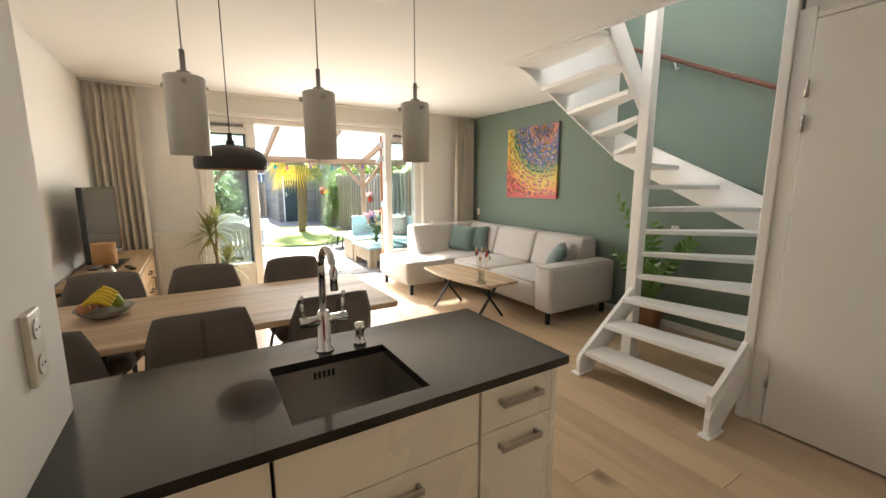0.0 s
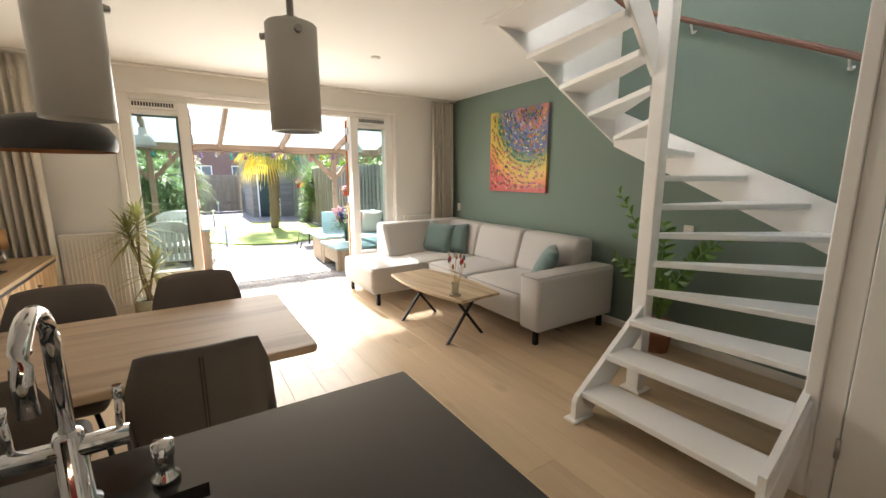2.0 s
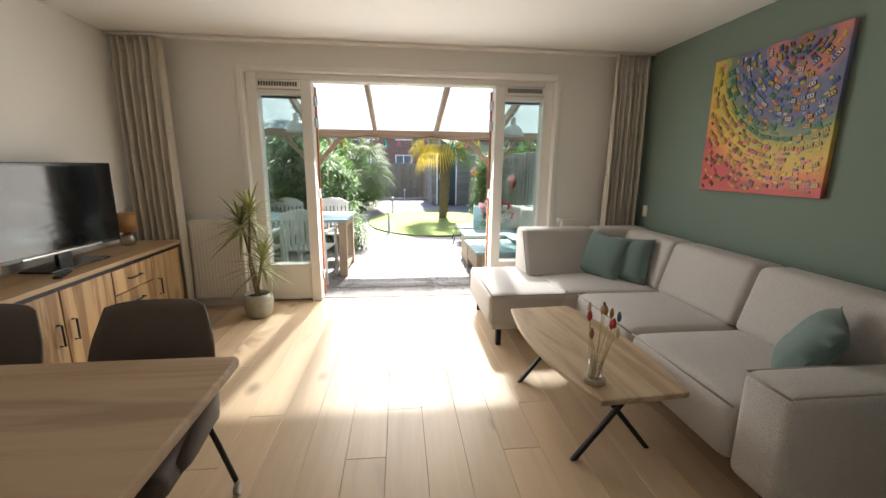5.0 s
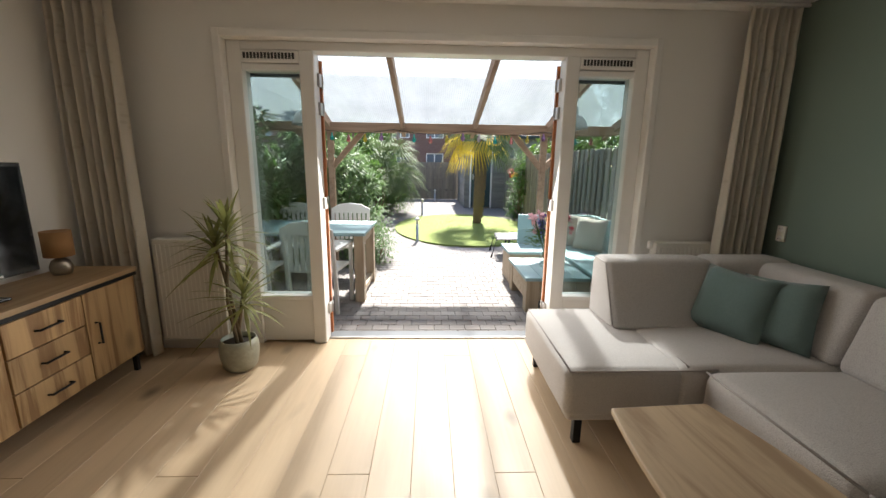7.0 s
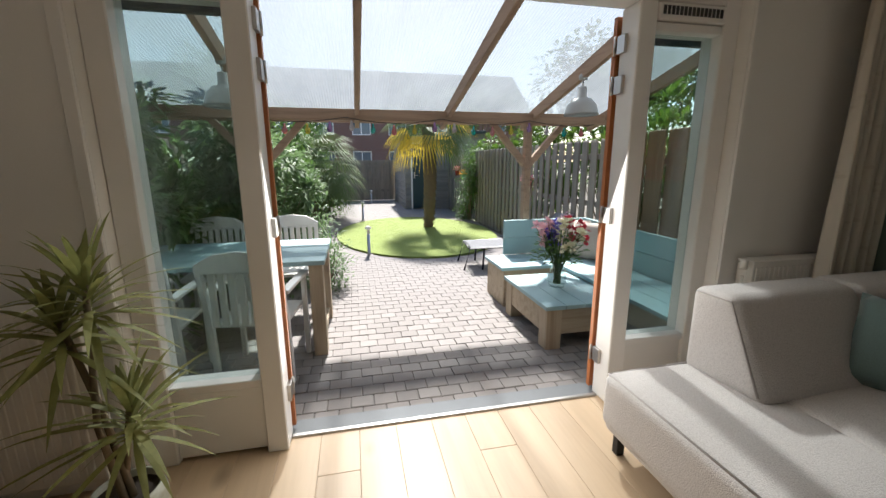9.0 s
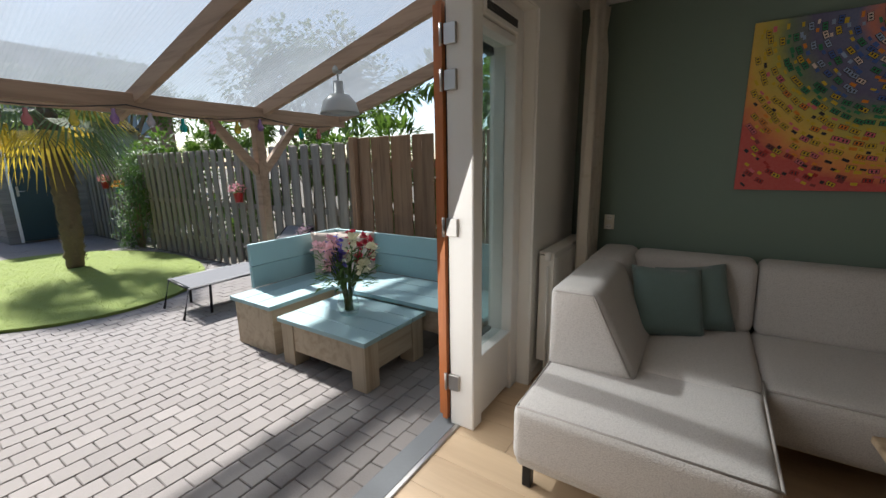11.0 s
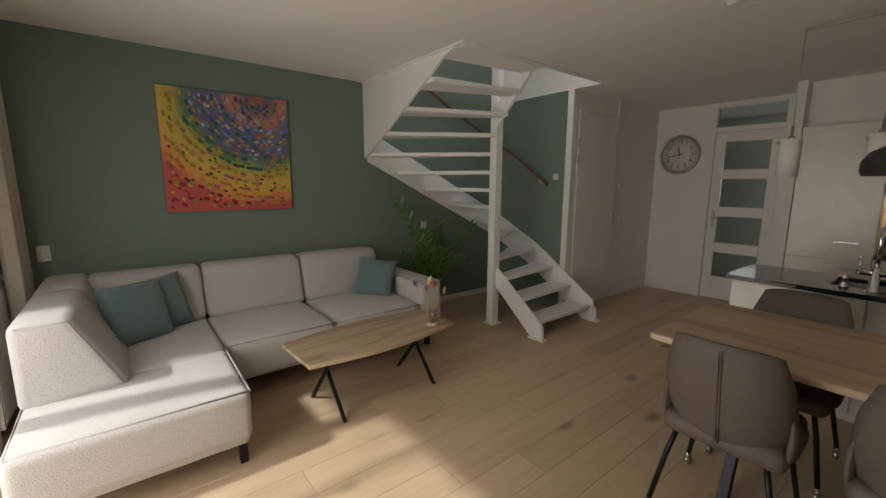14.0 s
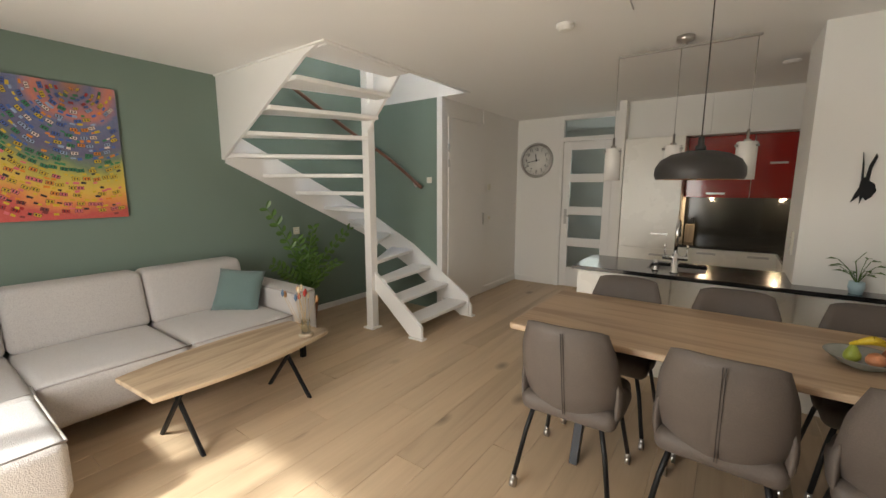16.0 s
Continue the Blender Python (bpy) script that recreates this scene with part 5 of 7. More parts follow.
def clock():
    c = thing("wall_clock", "round white wall clock with silver rim and black numerals", "clock", 2.52, YS, 1.89)
    face = mat("clock_face", (0.74, 0.72, 0.68), 0.5, var=0.02, bump=0.0)
    ink = mat("clock_ink", (0.02, 0.02, 0.02), 0.5, bump=0.0)
    turn = pose(0, 0, 0, -90, 0, 0)

    def disc(nm, prof, mm):
        bm = bmesh.new()
        add_lathe(bm, prof, (0, 0, 0), 48)
        bmesh.ops.transform(bm, matrix=turn, verts=bm.verts)
        make(nm, bm, mm, c)
    disc("rim", [(0.215, 0.0), (0.258, 0.0), (0.26, 0.02), (0.25, 0.042), (0.235, 0.045), (0.222, 0.03), (0.218, 0.012)], STEEL)
    disc("face", [(0.0, 0.014), (0.22, 0.014), (0.22, 0.0), (0, 0)], face)
    bm = bmesh.new()
    for k in range(60):
        a = 2 * math.pi * k / 60
        w, l = (0.0035, 0.016) if k % 5 == 0 else (0.0015, 0.008)
        add_box(bm, -w, w, 0.0145, 0.0165, 0.205 - l, 0.205, 0, 1, Matrix.Rotation(a, 4, "Y"))
    for ang, l, w in ((-9, 0.10, 0.006), (258, 0.155, 0.004), (82, 0.05, 0.004)):
        add_box(bm, -w, w, 0.0185, 0.0215, -0.02, l, 0, 1, Matrix.Rotation(-radians(ang), 4, "Y"))
    add_box(bm, -0.011, 0.011, 0.017, 0.023, -0.011, 0.011, 0.004)
    make("marks_and_hour_pointer", bm, ink, c)
    for h in range(1, 13):
        a = 2 * math.pi * h / 12
        f = bpy.data.curves.new("numeral", "FONT")
        f.body, f.size, f.align_x, f.align_y, f.extrude = str(h), 0.062, "CENTER", "CENTER", 0.0008
        f.materials.append(ink)
        o = new("numeral", f)
        o.matrix_world = pose(-0.162 * math.sin(a), 0.0165, 0.162 * math.cos(a), 90, 0, 180)
        o.parent = c


clock()


def plate(name, label, x, y, z, rz, w=0.08, h=0.08, socket=True):
    s = thing(name, label, "socket" if socket else "switch", x, y, z, rz)
    boxed("plate", (-w / 2, w / 2, -0.014, 0.0, -h / 2, h / 2), PLASTIC, s, 0.004)
    if socket:
        bm = bmesh.new()
        n = max(1, round(h / w))
        for k in range(n):
            add_tube(bm, [(0, -0.0145, (k - (n - 1) / 2) * w), (0, -0.017, (k - (n - 1) / 2) * w)], 0.022, 16)
        make("insert", bm, WHITE_PLASTIC, s)
        bm = bmesh.new()
        for k in range(n):
            for d in (-0.01, 0.01):
                add_tube(bm, [(d, -0.016, (k - (n - 1) / 2) * w), (d, -0.0178, (k - (n - 1) / 2) * w)], 0.003, 6)
        make("hole", bm, BLACK_METAL, s)
    else:
        boxed("rocker", (-w * 0.3, w * 0.3, -0.018, -0.013, -h * 0.3, h * 0.3), PLASTIC, s, 0.003)


plate("wall_socket", "ivory wall socket on the green wall", XE, 5.44, 0.99, -90, 0.07, 0.11)
plate("wall_socket", "white wall socket on the green wall behind the stairs", XE, 2.18, 1.0, -90, 0.075, 0.08)
plate("wall_socket", "white double wall socket on the pillar beside the worktop", -0.33, 1.16, 1.10, 90, 0.08, 0.16)
plate("wall_switch", "white light switch on the green cupboard wall", 3.0, CY, 1.57, 180, 0.07, 0.07, False)
plate("thermostat", "small white thermostat on the wall", CX, -0.11, 1.49, -90, 0.085, 0.085, False)
plate("wall_switch", "round white switch on the wall", CX, -0.14, 1.06, -90, 0.05, 0.05, False)
plate("wall_switch", "white light switch on the wall by the table", XW, 2.0, 1.0, 90, 0.07, 0.11, False)

f = thing("fish_decoration", "dark metal angelfish wall ornament", "wall ornament", -0.60, 1.382, 1.53)
bm = bmesh.new()
out = [(-0.05, -0.10), (-0.075, -0.06), (-0.06, -0.02), (-0.025, 0.0), (-0.03, 0.07), (-0.055, 0.14), (-0.045, 0.16), (-0.012, 0.09), (0.0, 0.02), (0.012, 0.02), (0.02, 0.10), (0.035, 0.17), (0.028, 0.08), (0.025, 0.0), (0.03, -0.04), (0.05, -0.08), (0.07, -0.13), (0.03, -0.10), (0.02, -0.09), (0.015, -0.14), (0.0, -0.10), (-0.02, -0.12)]
add_prism(bm, [(x * 0.72, z) for x, z in out], 1, 0.0, 0.012)
make("shape", bm, BLACK_METAL, f)


# ---------------------------------------------------------------- curtains and radiators
def curtain(x0, x1, label):
    bm = bmesh.new()
    nx, nz = 120, 16
    r = random.Random(int(x0 * 100))
    ph = [r.uniform(0, 6) for _ in range(4)]
    rows = []
    for k in range(nz + 1):
        z = 0.03 + (2.46 - 0.03) * k / nz
        f = k / nz
        row = []
        for i in range(nx + 1):
            u = i / nx
            x = x0 + (x1 - x0) * u + 0.01 * math.sin(ph[0] + 3 * f) * (1 - f)
            y = 5.55 + (0.026 + 0.014 * (1 - f)) * math.sin(u * 2 * math.pi * 7 + ph[1] + 0.6 * math.sin(f * 3 + ph[2])) + 0.012 * math.sin(u * 29 + ph[3] + 2 * f)
            if k == nz - 1:
                y = 5.55 + (y - 5.55) * 0.55
            row.append(bm.verts.new((x, y, z)))
        rows.append(row)
    for A, B in zip(rows, rows[1:]):
        for i in range(nx):
            bm.faces.new((A[i], A[i + 1], B[i + 1], B[i]))
    ob = make("curtain", bm, CURTAIN, smooth=True)
    so = ob.modifiers.new("thick", "SOLIDIFY")
    so.thickness = 0.004
    return tagged(ob, label, "curtain", "curtains by the garden doors")


curtain(-0.88, -0.46, "cream pleated curtain with a woven dot pattern, drawn aside")
curtain(3.62, 3.98, "cream pleated curtain drawn aside by the green wall")
bm = bmesh.new()
add_box(bm, XW, XE, 5.54, 5.56, 2.475, 2.495, 0.003, 1)
tagged(make("curtain_rail", bm, WHITE_PLASTIC), "white curtain rail along the ceiling", "curtain rail")


def radiator(x0, x1, pipe):
    r = thing("radiator", "white ribbed panel radiator below the window side", "radiator", 0, 0, 0, 0, "radiators on the garden wall")
    bm = bmesh.new()
    add_box(bm, x0, x1, 5.60, 5.64, 0.12, 0.88, 0.008)
    add_box(bm, x0 + 0.01, x1 - 0.01, 5.64, 5.70, 0.14, 0.86)
    n = int((x1 - x0) / 0.033)
    for i in range(n):
        x = x0 + 0.02 + (x1 - x0 - 0.04) * i / n
        add_box(bm, x, x + 0.014, 5.594, 5.601, 0.15, 0.85, 0.003, 1)
    add_box(bm, x0, x1, 5.60, 5.70, 0.87, 0.885, 0.004, 1)
    make("panel", bm, RAD, r)
    bm = bmesh.new()
    add_tube(bm, [(pipe, 5.63, 0.0), (pipe, 5.63, 0.80)], 0.008, 8)
    add_tube(bm, [(pipe + 0.03, 5.63, 0.0), (pipe + 0.03, 5.63, 0.2)], 0.008, 8)
    make("pipe", bm, RAD, r)
    lathed("valve", [(0, 0.0), (0.018, 0.0), (0.02, 0.05), (0.016, 0.055), (0, 0.056)], WHITE_PLASTIC, r, (pipe, 5.63, 0.84), 14)


radiator(3.22, 3.95, 3.19)
radiator(-0.45, 0.03, 0.05)

# ---------------------------------------------------------------- garden
structure(boxed("ground", (-400, 400, 6.0, 800, GZ - 0.3, GZ - 0.03), GROUND), "bare garden earth reaching into the distance", "ground")
structure(boxed("pavement_bed", (-1.6, 4.05, 6.0, 21.0, GZ - 0.03, GZ - 0.012), JOINT), "sandy joints between the garden pavers", "pavement")
LAWN_C, LAWN_A, LAWN_B = (2.35, 12.25), 1.62, 2.35
bm = bmesh.new()
add_slab(bm, [(LAWN_C[0] + LAWN_A * math.cos(a), LAWN_C[1] + LAWN_B * math.sin(a)) for a in np.linspace(0, 2 * math.pi, 56, endpoint=False)], GZ - 0.02, GZ + 0.02, 0.004)
structure(make("lawn", bm, GRASS), "short green lawn in an oval bed", "lawn")


def blades():
    r = random.Random(5)
    vs, fs = [], []
    while len(fs) < 16000:
        a, q = r.uniform(0, 2 * math.pi), math.sqrt(r.random())
        x, y = LAWN_C[0] + LAWN_A * q * math.cos(a), LAWN_C[1] + LAWN_B * q * math.sin(a)
        t, h, k = r.uniform(0, 6.3), r.uniform(0.006, 0.014), len(vs)
        vs += [(x - 0.004 * math.cos(t), y - 0.004 * math.sin(t), GZ + 0.018), (x + 0.004 * math.cos(t), y + 0.004 * math.sin(t), GZ + 0.018), (x + r.uniform(-0.01, 0.01), y + r.uniform(-0.01, 0.01), GZ + 0.018 + h)]
        fs.append((k, k + 1, k + 2))
    me = bpy.data.meshes.new("grass_blades")
    me.from_pydata(vs, [], fs)
    me.materials.append(GRASS_BLADE)
    tagged(new("grass_blades", me), "short green grass blades on the lawn", "grass", "", "stuff")


blades()


def leaf_mesh(name, leaves, m, parent=None):
    """Leaves as bent four-cornered blades: foot, way, width, droop."""
    vs, fs = [], []
    for foot, way, w, droop in leaves:
        side = way.cross(Vector((0, 0, 1)))
        side = side.normalized() if side.length > 1e-4 else Vector((1, 0, 0))
        k = len(vs)
        mid = foot + way * 0.5
        tip = foot + way + Vector((0, 0, -droop))
        vs += [foot, mid + side * w, mid - side * w, tip, mid + Vector((0, 0, -w * 0.4))]
        fs += [(k, k + 1, k + 4), (k, k + 4, k + 2), (k + 1, k + 3, k + 4), (k + 4, k + 3, k + 2)]
    me = bpy.data.meshes.new(name)
    me.from_pydata([tuple(v) for v in vs], [], fs)
    me.materials.append(m)
    ob = new(name, me)
    if parent is not None:
        ob.parent = parent
    return ob


def bush(label, x, y, rx, ry, h, n, m, size, seed, name="shrub", z0=0.1):
    r = random.Random(seed)
    b = thing(name, label, "shrub", x, y, GZ - 0.03)
    bm = bmesh.new()
    tips = []
    for k in range(11):
        a = r.uniform(0, 6.3)
        q = math.sqrt(r.random())
        top = Vector((rx * q * math.cos(a), ry * q * math.sin(a), h * r.uniform(0.5, 0.98) * (1.05 - 0.4 * q)))
        add_tube(bm, [(top.x * 0.15, top.y * 0.15, 0), (top.x * 0.6, top.y * 0.6, top.z * 0.5), top], 0.014, 6, 0.004)
        tips.append(top)
    make("stem", bm, BARK, b)
    leaves = []
    clumps = [(Vector((rx * r.uniform(-1, 1), ry * r.uniform(-1, 1), h * r.uniform(z0, 1.0))), r.uniform(0.12, 0.28)) for _ in range(60)]
    clumps = [c for c in clumps if (c[0].x / rx) ** 2 + (c[0].y / ry) ** 2 + (max(0, c[0].z / h - 0.45) * 1.6) ** 2 < 1.05] + [(t, 0.2) for t in tips]
    for _ in range(n):
        c, q = r.choice(clumps)
        d = Vector((r.gauss(0, 1), r.gauss(0, 1), r.gauss(0, 1))).normalized()
        foot = c + d * q * r.uniform(0.4, 1.0)
        foot.z = max(0.02, foot.z)
        way = (d + Vector((r.uniform(-0.5, 0.5), r.uniform(-0.5, 0.5), r.uniform(-0.1, 0.7)))).normalized() * size * r.uniform(0.7, 1.3)
        leaves.append((foot, way, size * 0.17, size * 0.25))
    tagged(leaf_mesh("leaves", leaves, m, b), kind="stuff")
    return b


bush("tall dense green oleander by the terrace", -0.2, 9.3, 0.75, 1.1, 2.35, 7000, BUSH2, 0.15, 1)
bush("loose silvery green shrub over the paving", 0.35, 9.4, 0.4, 0.9, 1.0, 1800, BUSH2, 0.10, 2)
bush("big leafy dark green shrub", -0.5, 12.2, 0.85, 1.3, 2.4, 5600, BUSH, 0.17, 3)
bush("round dark green shrub beside the path", 0.15, 15.3, 0.6, 0.6, 0.9, 2000, BUSH, 0.13, 4)
bush("low lavender-like plant beside the terrace", 0.72, 8.75, 0.18, 0.3, 0.55, 800, BUSH2, 0.08, 5)
bush("green ivy climbing over the fence", 4.02, 13.9, 0.22, 0.45, 1.9, 2600, BUSH, 0.09, 6, "ivy", 0.0)
bush("tall green hedge behind the fence", 5.3, 9.6, 0.9, 2.8, 2.75, 8000, TREE, 0.17, 8)
bush("tall green hedge beyond the fence", 5.4, 14.2, 0.9, 2.8, 2.7, 6500, TREE, 0.18, 9)
bush("tall leafy shrub filling the border", -0.55, 10.7, 0.7, 0.8, 2.6, 5200, BUSH2, 0.16, 13)
bush("tall dark green shrub at the end of the border", -0.45, 16.9, 0.95, 1.2, 2.9, 5200, BUSH, 0.17, 14)
bush("dense tall bamboo along the side fence", -0.75, 7.6, 0.35, 1.2, 2.1, 3200, BUSH, 0.17, 10)


def tree(x, y, h, r0, n, seed):
    t = thing("tree", "leafy deciduous tree beyond the garden", "tree", x, y, GZ - 0.05)
    r = random.Random(seed)
    bm = bmesh.new()
    add_tube(bm, [(0, 0, 0), (0.06, 0.05, h * 0.3), (0.0, 0.1, h * 0.6)], 0.14, 9, 0.07)
    cl = []
    for k in range(16):
        a, e = r.uniform(0, 6.3), r.uniform(0.2, 1.3)
        tip = Vector((r0 * math.cos(a) * math.cos(e), r0 * math.sin(a) * math.cos(e), h * 0.55 + h * 0.42 * math.sin(e)))
        add_tube(bm, [(0.03, 0.05, h * r.uniform(0.3, 0.55)), tip * 0.6 + Vector((0, 0, h * 0.2)), tip], 0.05, 6, 0.012)
        cl += [(tip, r.uniform(0.35, 0.7)), (tip * 0.7 + Vector((0, 0, h * 0.18)), r.uniform(0.3, 0.6))]
    make("trunk", bm, BARK, t)
    lv = []
    for _ in range(n):
        c, q = r.choice(cl)
        d = Vector((r.gauss(0, 1), r.gauss(0, 1), r.gauss(0, 0.8))).normalized()
        lv.append((c + d * q * r.uniform(0.3, 1), (d + Vector((0, 0, 0.2))).normalized() * r.uniform(0.1, 0.2), 0.045, 0.05))
    tagged(leaf_mesh("leaves", lv, TREE, t), kind="stuff")


tree(6.6, 11.8, 4.2, 1.5, 4200, 21)
tree(6.4, 20.5, 4.6, 1.9, 4200, 22)
tree(-2.6, 18.0, 4.6, 1.8, 4200, 23)
tree(7.0, 7.3, 3.6, 1.3, 3600, 24)


def fan(bm, c, way, up, size, n=18, spread=2.6, mi=0, droop=0.35):
    """One fan of a fan palm: blades round the end of a stalk."""
    way = way.normalized()
    side = way.cross(up).normalized()
    for k in range(n):
        a = (k / (n - 1) - 0.5) * spread
        d = way * math.cos(a) + side * math.sin(a)
        s = size * (0.75 + 0.25 * math.cos(a))
        w = side * math.cos(a) * 0.018 - way * math.sin(a) * 0.018
        p0, p1, p2 = c, c + d * s * 0.55 + Vector((0, 0, -droop * s * 0.08)), c + d * s + Vector((0, 0, -droop * s))
        v = [bm.verts.new(q) for q in (p0, p1 + w, p1 - w, p2)]
        for tri in ((0, 1, 2), (1, 3, 2)):
            bm.faces.new([v[i] for i in tri]).material_index = mi


def fan_palm(label, x, y, trunk, n, size, seed, yellow):
    r = random.Random(seed)
    p = thing("palm_tree", label, "palm tree", x, y, GZ)
    bm = bmesh.new()
    prof = []
    steps = 34
    for k in range(steps + 1):
        f = k / steps
        prof.append((0.10 + 0.035 * math.sin(f * 2.6) + (0.02 if k % 2 else 0.0), f * trunk))
    add_lathe(bm, [(0, 0)] + prof + [(0, trunk + 0.02)], (0, 0, 0), 14)
    for v in bm.verts:
        v.co.x += 0.02 * noise.noise(v.co * 8) + 0.05 * math.sin(v.co.z * 1.3)
        v.co.y += 0.02 * noise.noise(v.co * 8 + Vector((9, 0, 0)))
    make("trunk", bm, PALM_BARK, p)
    bm = bmesh.new()
    for k in range(int(trunk * 150)):
        a, z = r.uniform(0, 6.3), r.uniform(0.1, trunk)
        c = Vector((0.125 * math.cos(a) + 0.05 * math.sin(z * 1.3), 0.125 * math.sin(a), z))
        add_tube(bm, [c, c + Vector((0.035 * math.cos(a), 0.035 * math.sin(a), r.uniform(0.02, 0.07)))], 0.006, 4, 0.001, 0, False)
    tagged(make("fibre", bm, PALM_BARK, p), kind="stuff")
    g, st = bmesh.new(), bmesh.new()
    for k in range(n):
        a = 2.4 * k + r.uniform(-0.2, 0.2)
        e = 1.25 - 1.95 * (k / n)
        d = Vector((math.cos(a) * math.cos(e), math.sin(a) * math.cos(e), math.sin(e)))
        c0 = Vector((0.05 * math.sin(trunk * 1.3), 0, trunk))
        l = size * 0.75
        c1 = c0 + d * l + Vector((0, 0, -0.12 * l))
        add_tube(st, [c0, c0 + d * l * 0.5, c1], 0.010, 5, 0.006)
        old = e < -0.1 and yellow and math.cos(a) < 0.0
        fan(g, c1, d + Vector((0, 0, -0.35)), Vector((0, 0, 1)) if abs(d.z) < 0.9 else Vector((1, 0, 0)), size * r.uniform(0.75, 1), 20, 3.0, 1 if old or (yellow and r.random() < 0.12 and e < 0.2) else 0, 0.45 if not old else 0.75)
    make("stalk", st, FROND, p)
    tagged(make("frond", g, [FROND, FROND_Y], p), kind="stuff")


fan_palm("fan palm on the lawn with rough trunk and yellowing fronds", 2.74, 12.85, 2.32, 32, 0.72, 31, True)
fan_palm("dense green fan palm beside the path", 0.05, 14.6, 1.35, 52, 0.95, 32, False)


def pergola():
    p = thing("pergola", "timber pergola with ridged clear roof sheets over the terrace", "pergola", 0, 0, 0)
    ZB, ZH = 1.99, 2.60

    def rz(y):
        return ZH + (ZB - ZH) * (y - 6.02) / (8.3 - 6.02)
    for x in (-1.30, -0.78, 0.20, 1.17, 2.13, 3.12, 4.02):
        bm = bmesh.new()
        add_prism(bm, [(6.02, rz(6.02) - 0.13), (8.62, rz(8.62) - 0.11), (8.62, rz(8.62)), (6.02, rz(6.02))], 0, x - 0.025, x + 0.025, 0.004)
        make("rafter", bm, BEAM_WOOD, p)
    boxed("beam", (-1.4, 4.08, 8.25, 8.32, 1.845, 1.955), BEAM_WOOD_X, p, 0.006)
    boxed("wall_plate", (-1.4, 4.08, 6.001, 6.02, 2.44, 2.60), BEAM_WOOD_X, p, 0.003)
    boxed("edge_board", (-1.4, 4.08, 8.58, 8.61, rz(8.6) - 0.06, rz(8.6) - 0.005), BEAM_WOOD_X, p, 0.003)
    for x in (0.20, 3.09):
        boxed("post", (x - 0.041, x + 0.041, 8.321, 8.405, GZ - 0.02, 1.95), BEAM_WOOD, p, 0.008)
        for s in (-1, 1):
            bm = bmesh.new()
            add_prism(bm, [(x + s * 0.045, 1.36), (x + s * 0.045, 1.47), (x + s * 0.40, 1.86), (x + s * 0.49, 1.86)], 1, 8.335, 8.395, 0.004)
            make("brace", bm, BEAM_WOOD_X, p)
    m, nt, b = nodes_of("ridged_roof_sheet")
    t = nt.nodes.new("ShaderNodeBsdfTransparent")
    t.inputs[0].default_value = (0.58, 0.61, 0.62, 1)
    d = nt.nodes.new("ShaderNodeBsdfTranslucent")
    d.inputs[0].default_value = (0.175, 0.19, 0.20, 1)
    vec = coords(nt, (1, 0.35, 1))
    # uneven mix of clear and milky sheet, drawn out along y
    milkiness = noise_tex(nt, vec, 3.2, 5.0, 0.6)
    mr = nt.nodes.new("ShaderNodeMapRange")
    mr.inputs["From Min"].default_value, mr.inputs["From Max"].default_value = 0.3, 0.75
    mr.inputs["To Min"].default_value, mr.inputs["To Max"].default_value = 0.62, 0.86
    nt.links.new(milkiness, mr.inputs[0])
    mx = nt.nodes.new("ShaderNodeMixShader")
    nt.links.new(mr.outputs[0], mx.inputs[0])
    nt.links.new(t.outputs[0], mx.inputs[1])
    nt.links.new(d.outputs[0], mx.inputs[2])
    g = nt.nodes.new("ShaderNodeBsdfGlossy")
    g.inputs["Roughness"].default_value = 0.12
    m2 = nt.nodes.new("ShaderNodeMixShader")
    m2.inputs[0].default_value = 0.06
    nt.links.new(mx.outputs[0], m2.inputs[1])
    nt.links.new(g.outputs[0], m2.inputs[2])
    nt.links.new(m2.outputs[0], nt.nodes["Material Output"].inputs[0])
    xs = (-1.33, -0.78, 0.20, 1.17, 2.13, 3.12, 4.06)
    for x0, x1 in zip(xs, xs[1:]):
        bm = bmesh.new()
        n = int((x1 - x0) / 0.012)
        rows = []
        for y in (6.02, 8.68):
            rows.append([bm.verts.new((x0 + (x1 - x0) * i / n, y, rz(y) + 0.008 + (0.0025 if i % 2 else 0.0))) for i in range(n + 1)])
        for i in range(n):
            bm.faces.new((rows[0][i], rows[0][i + 1], rows[1][i + 1], rows[1][i]))
        make("roof_sheet", bm, m, p)
    cord = bmesh.new()
    pts = [(0.05 + k * 0.1, 8.235, 1.87 - 0.05 * math.sin(math.pi * ((k * 0.1) % 1.0))) for k in range(39)]
    add_tube(cord, pts, 0.004, 5)
    s = thing("string_lights", "string of coloured glass bulbs hung along the pergola beam", "string lights", 0, 0, 0)
    make("cord", cord, BLACK_METAL, s)
    cs = ((0.02, 0.33, 0.28), (0.55, 0.45, 0.05), (0.45, 0.40, 0.42), (0.50, 0.16, 0.16), (0.30, 0.16, 0.35))
    ms = [mat("bulb_glass", c, 0.1, bump=0.0, var=0.05, trans=0.4) for c in cs]
    for k in range(17):
        x = 0.25 + k * 0.215
        z = 1.85 - 0.05 * math.sin(math.pi * ((x - 0.05) % 1.0))
        lathed("bulb", [(0, 0), (0.012, 0.0), (0.013, -0.03), (0.026, -0.055), (0.028, -0.075), (0.018, -0.097), (0, -0.103)], ms[(k * 3) % 5], s, (x, 8.235, z), 12)
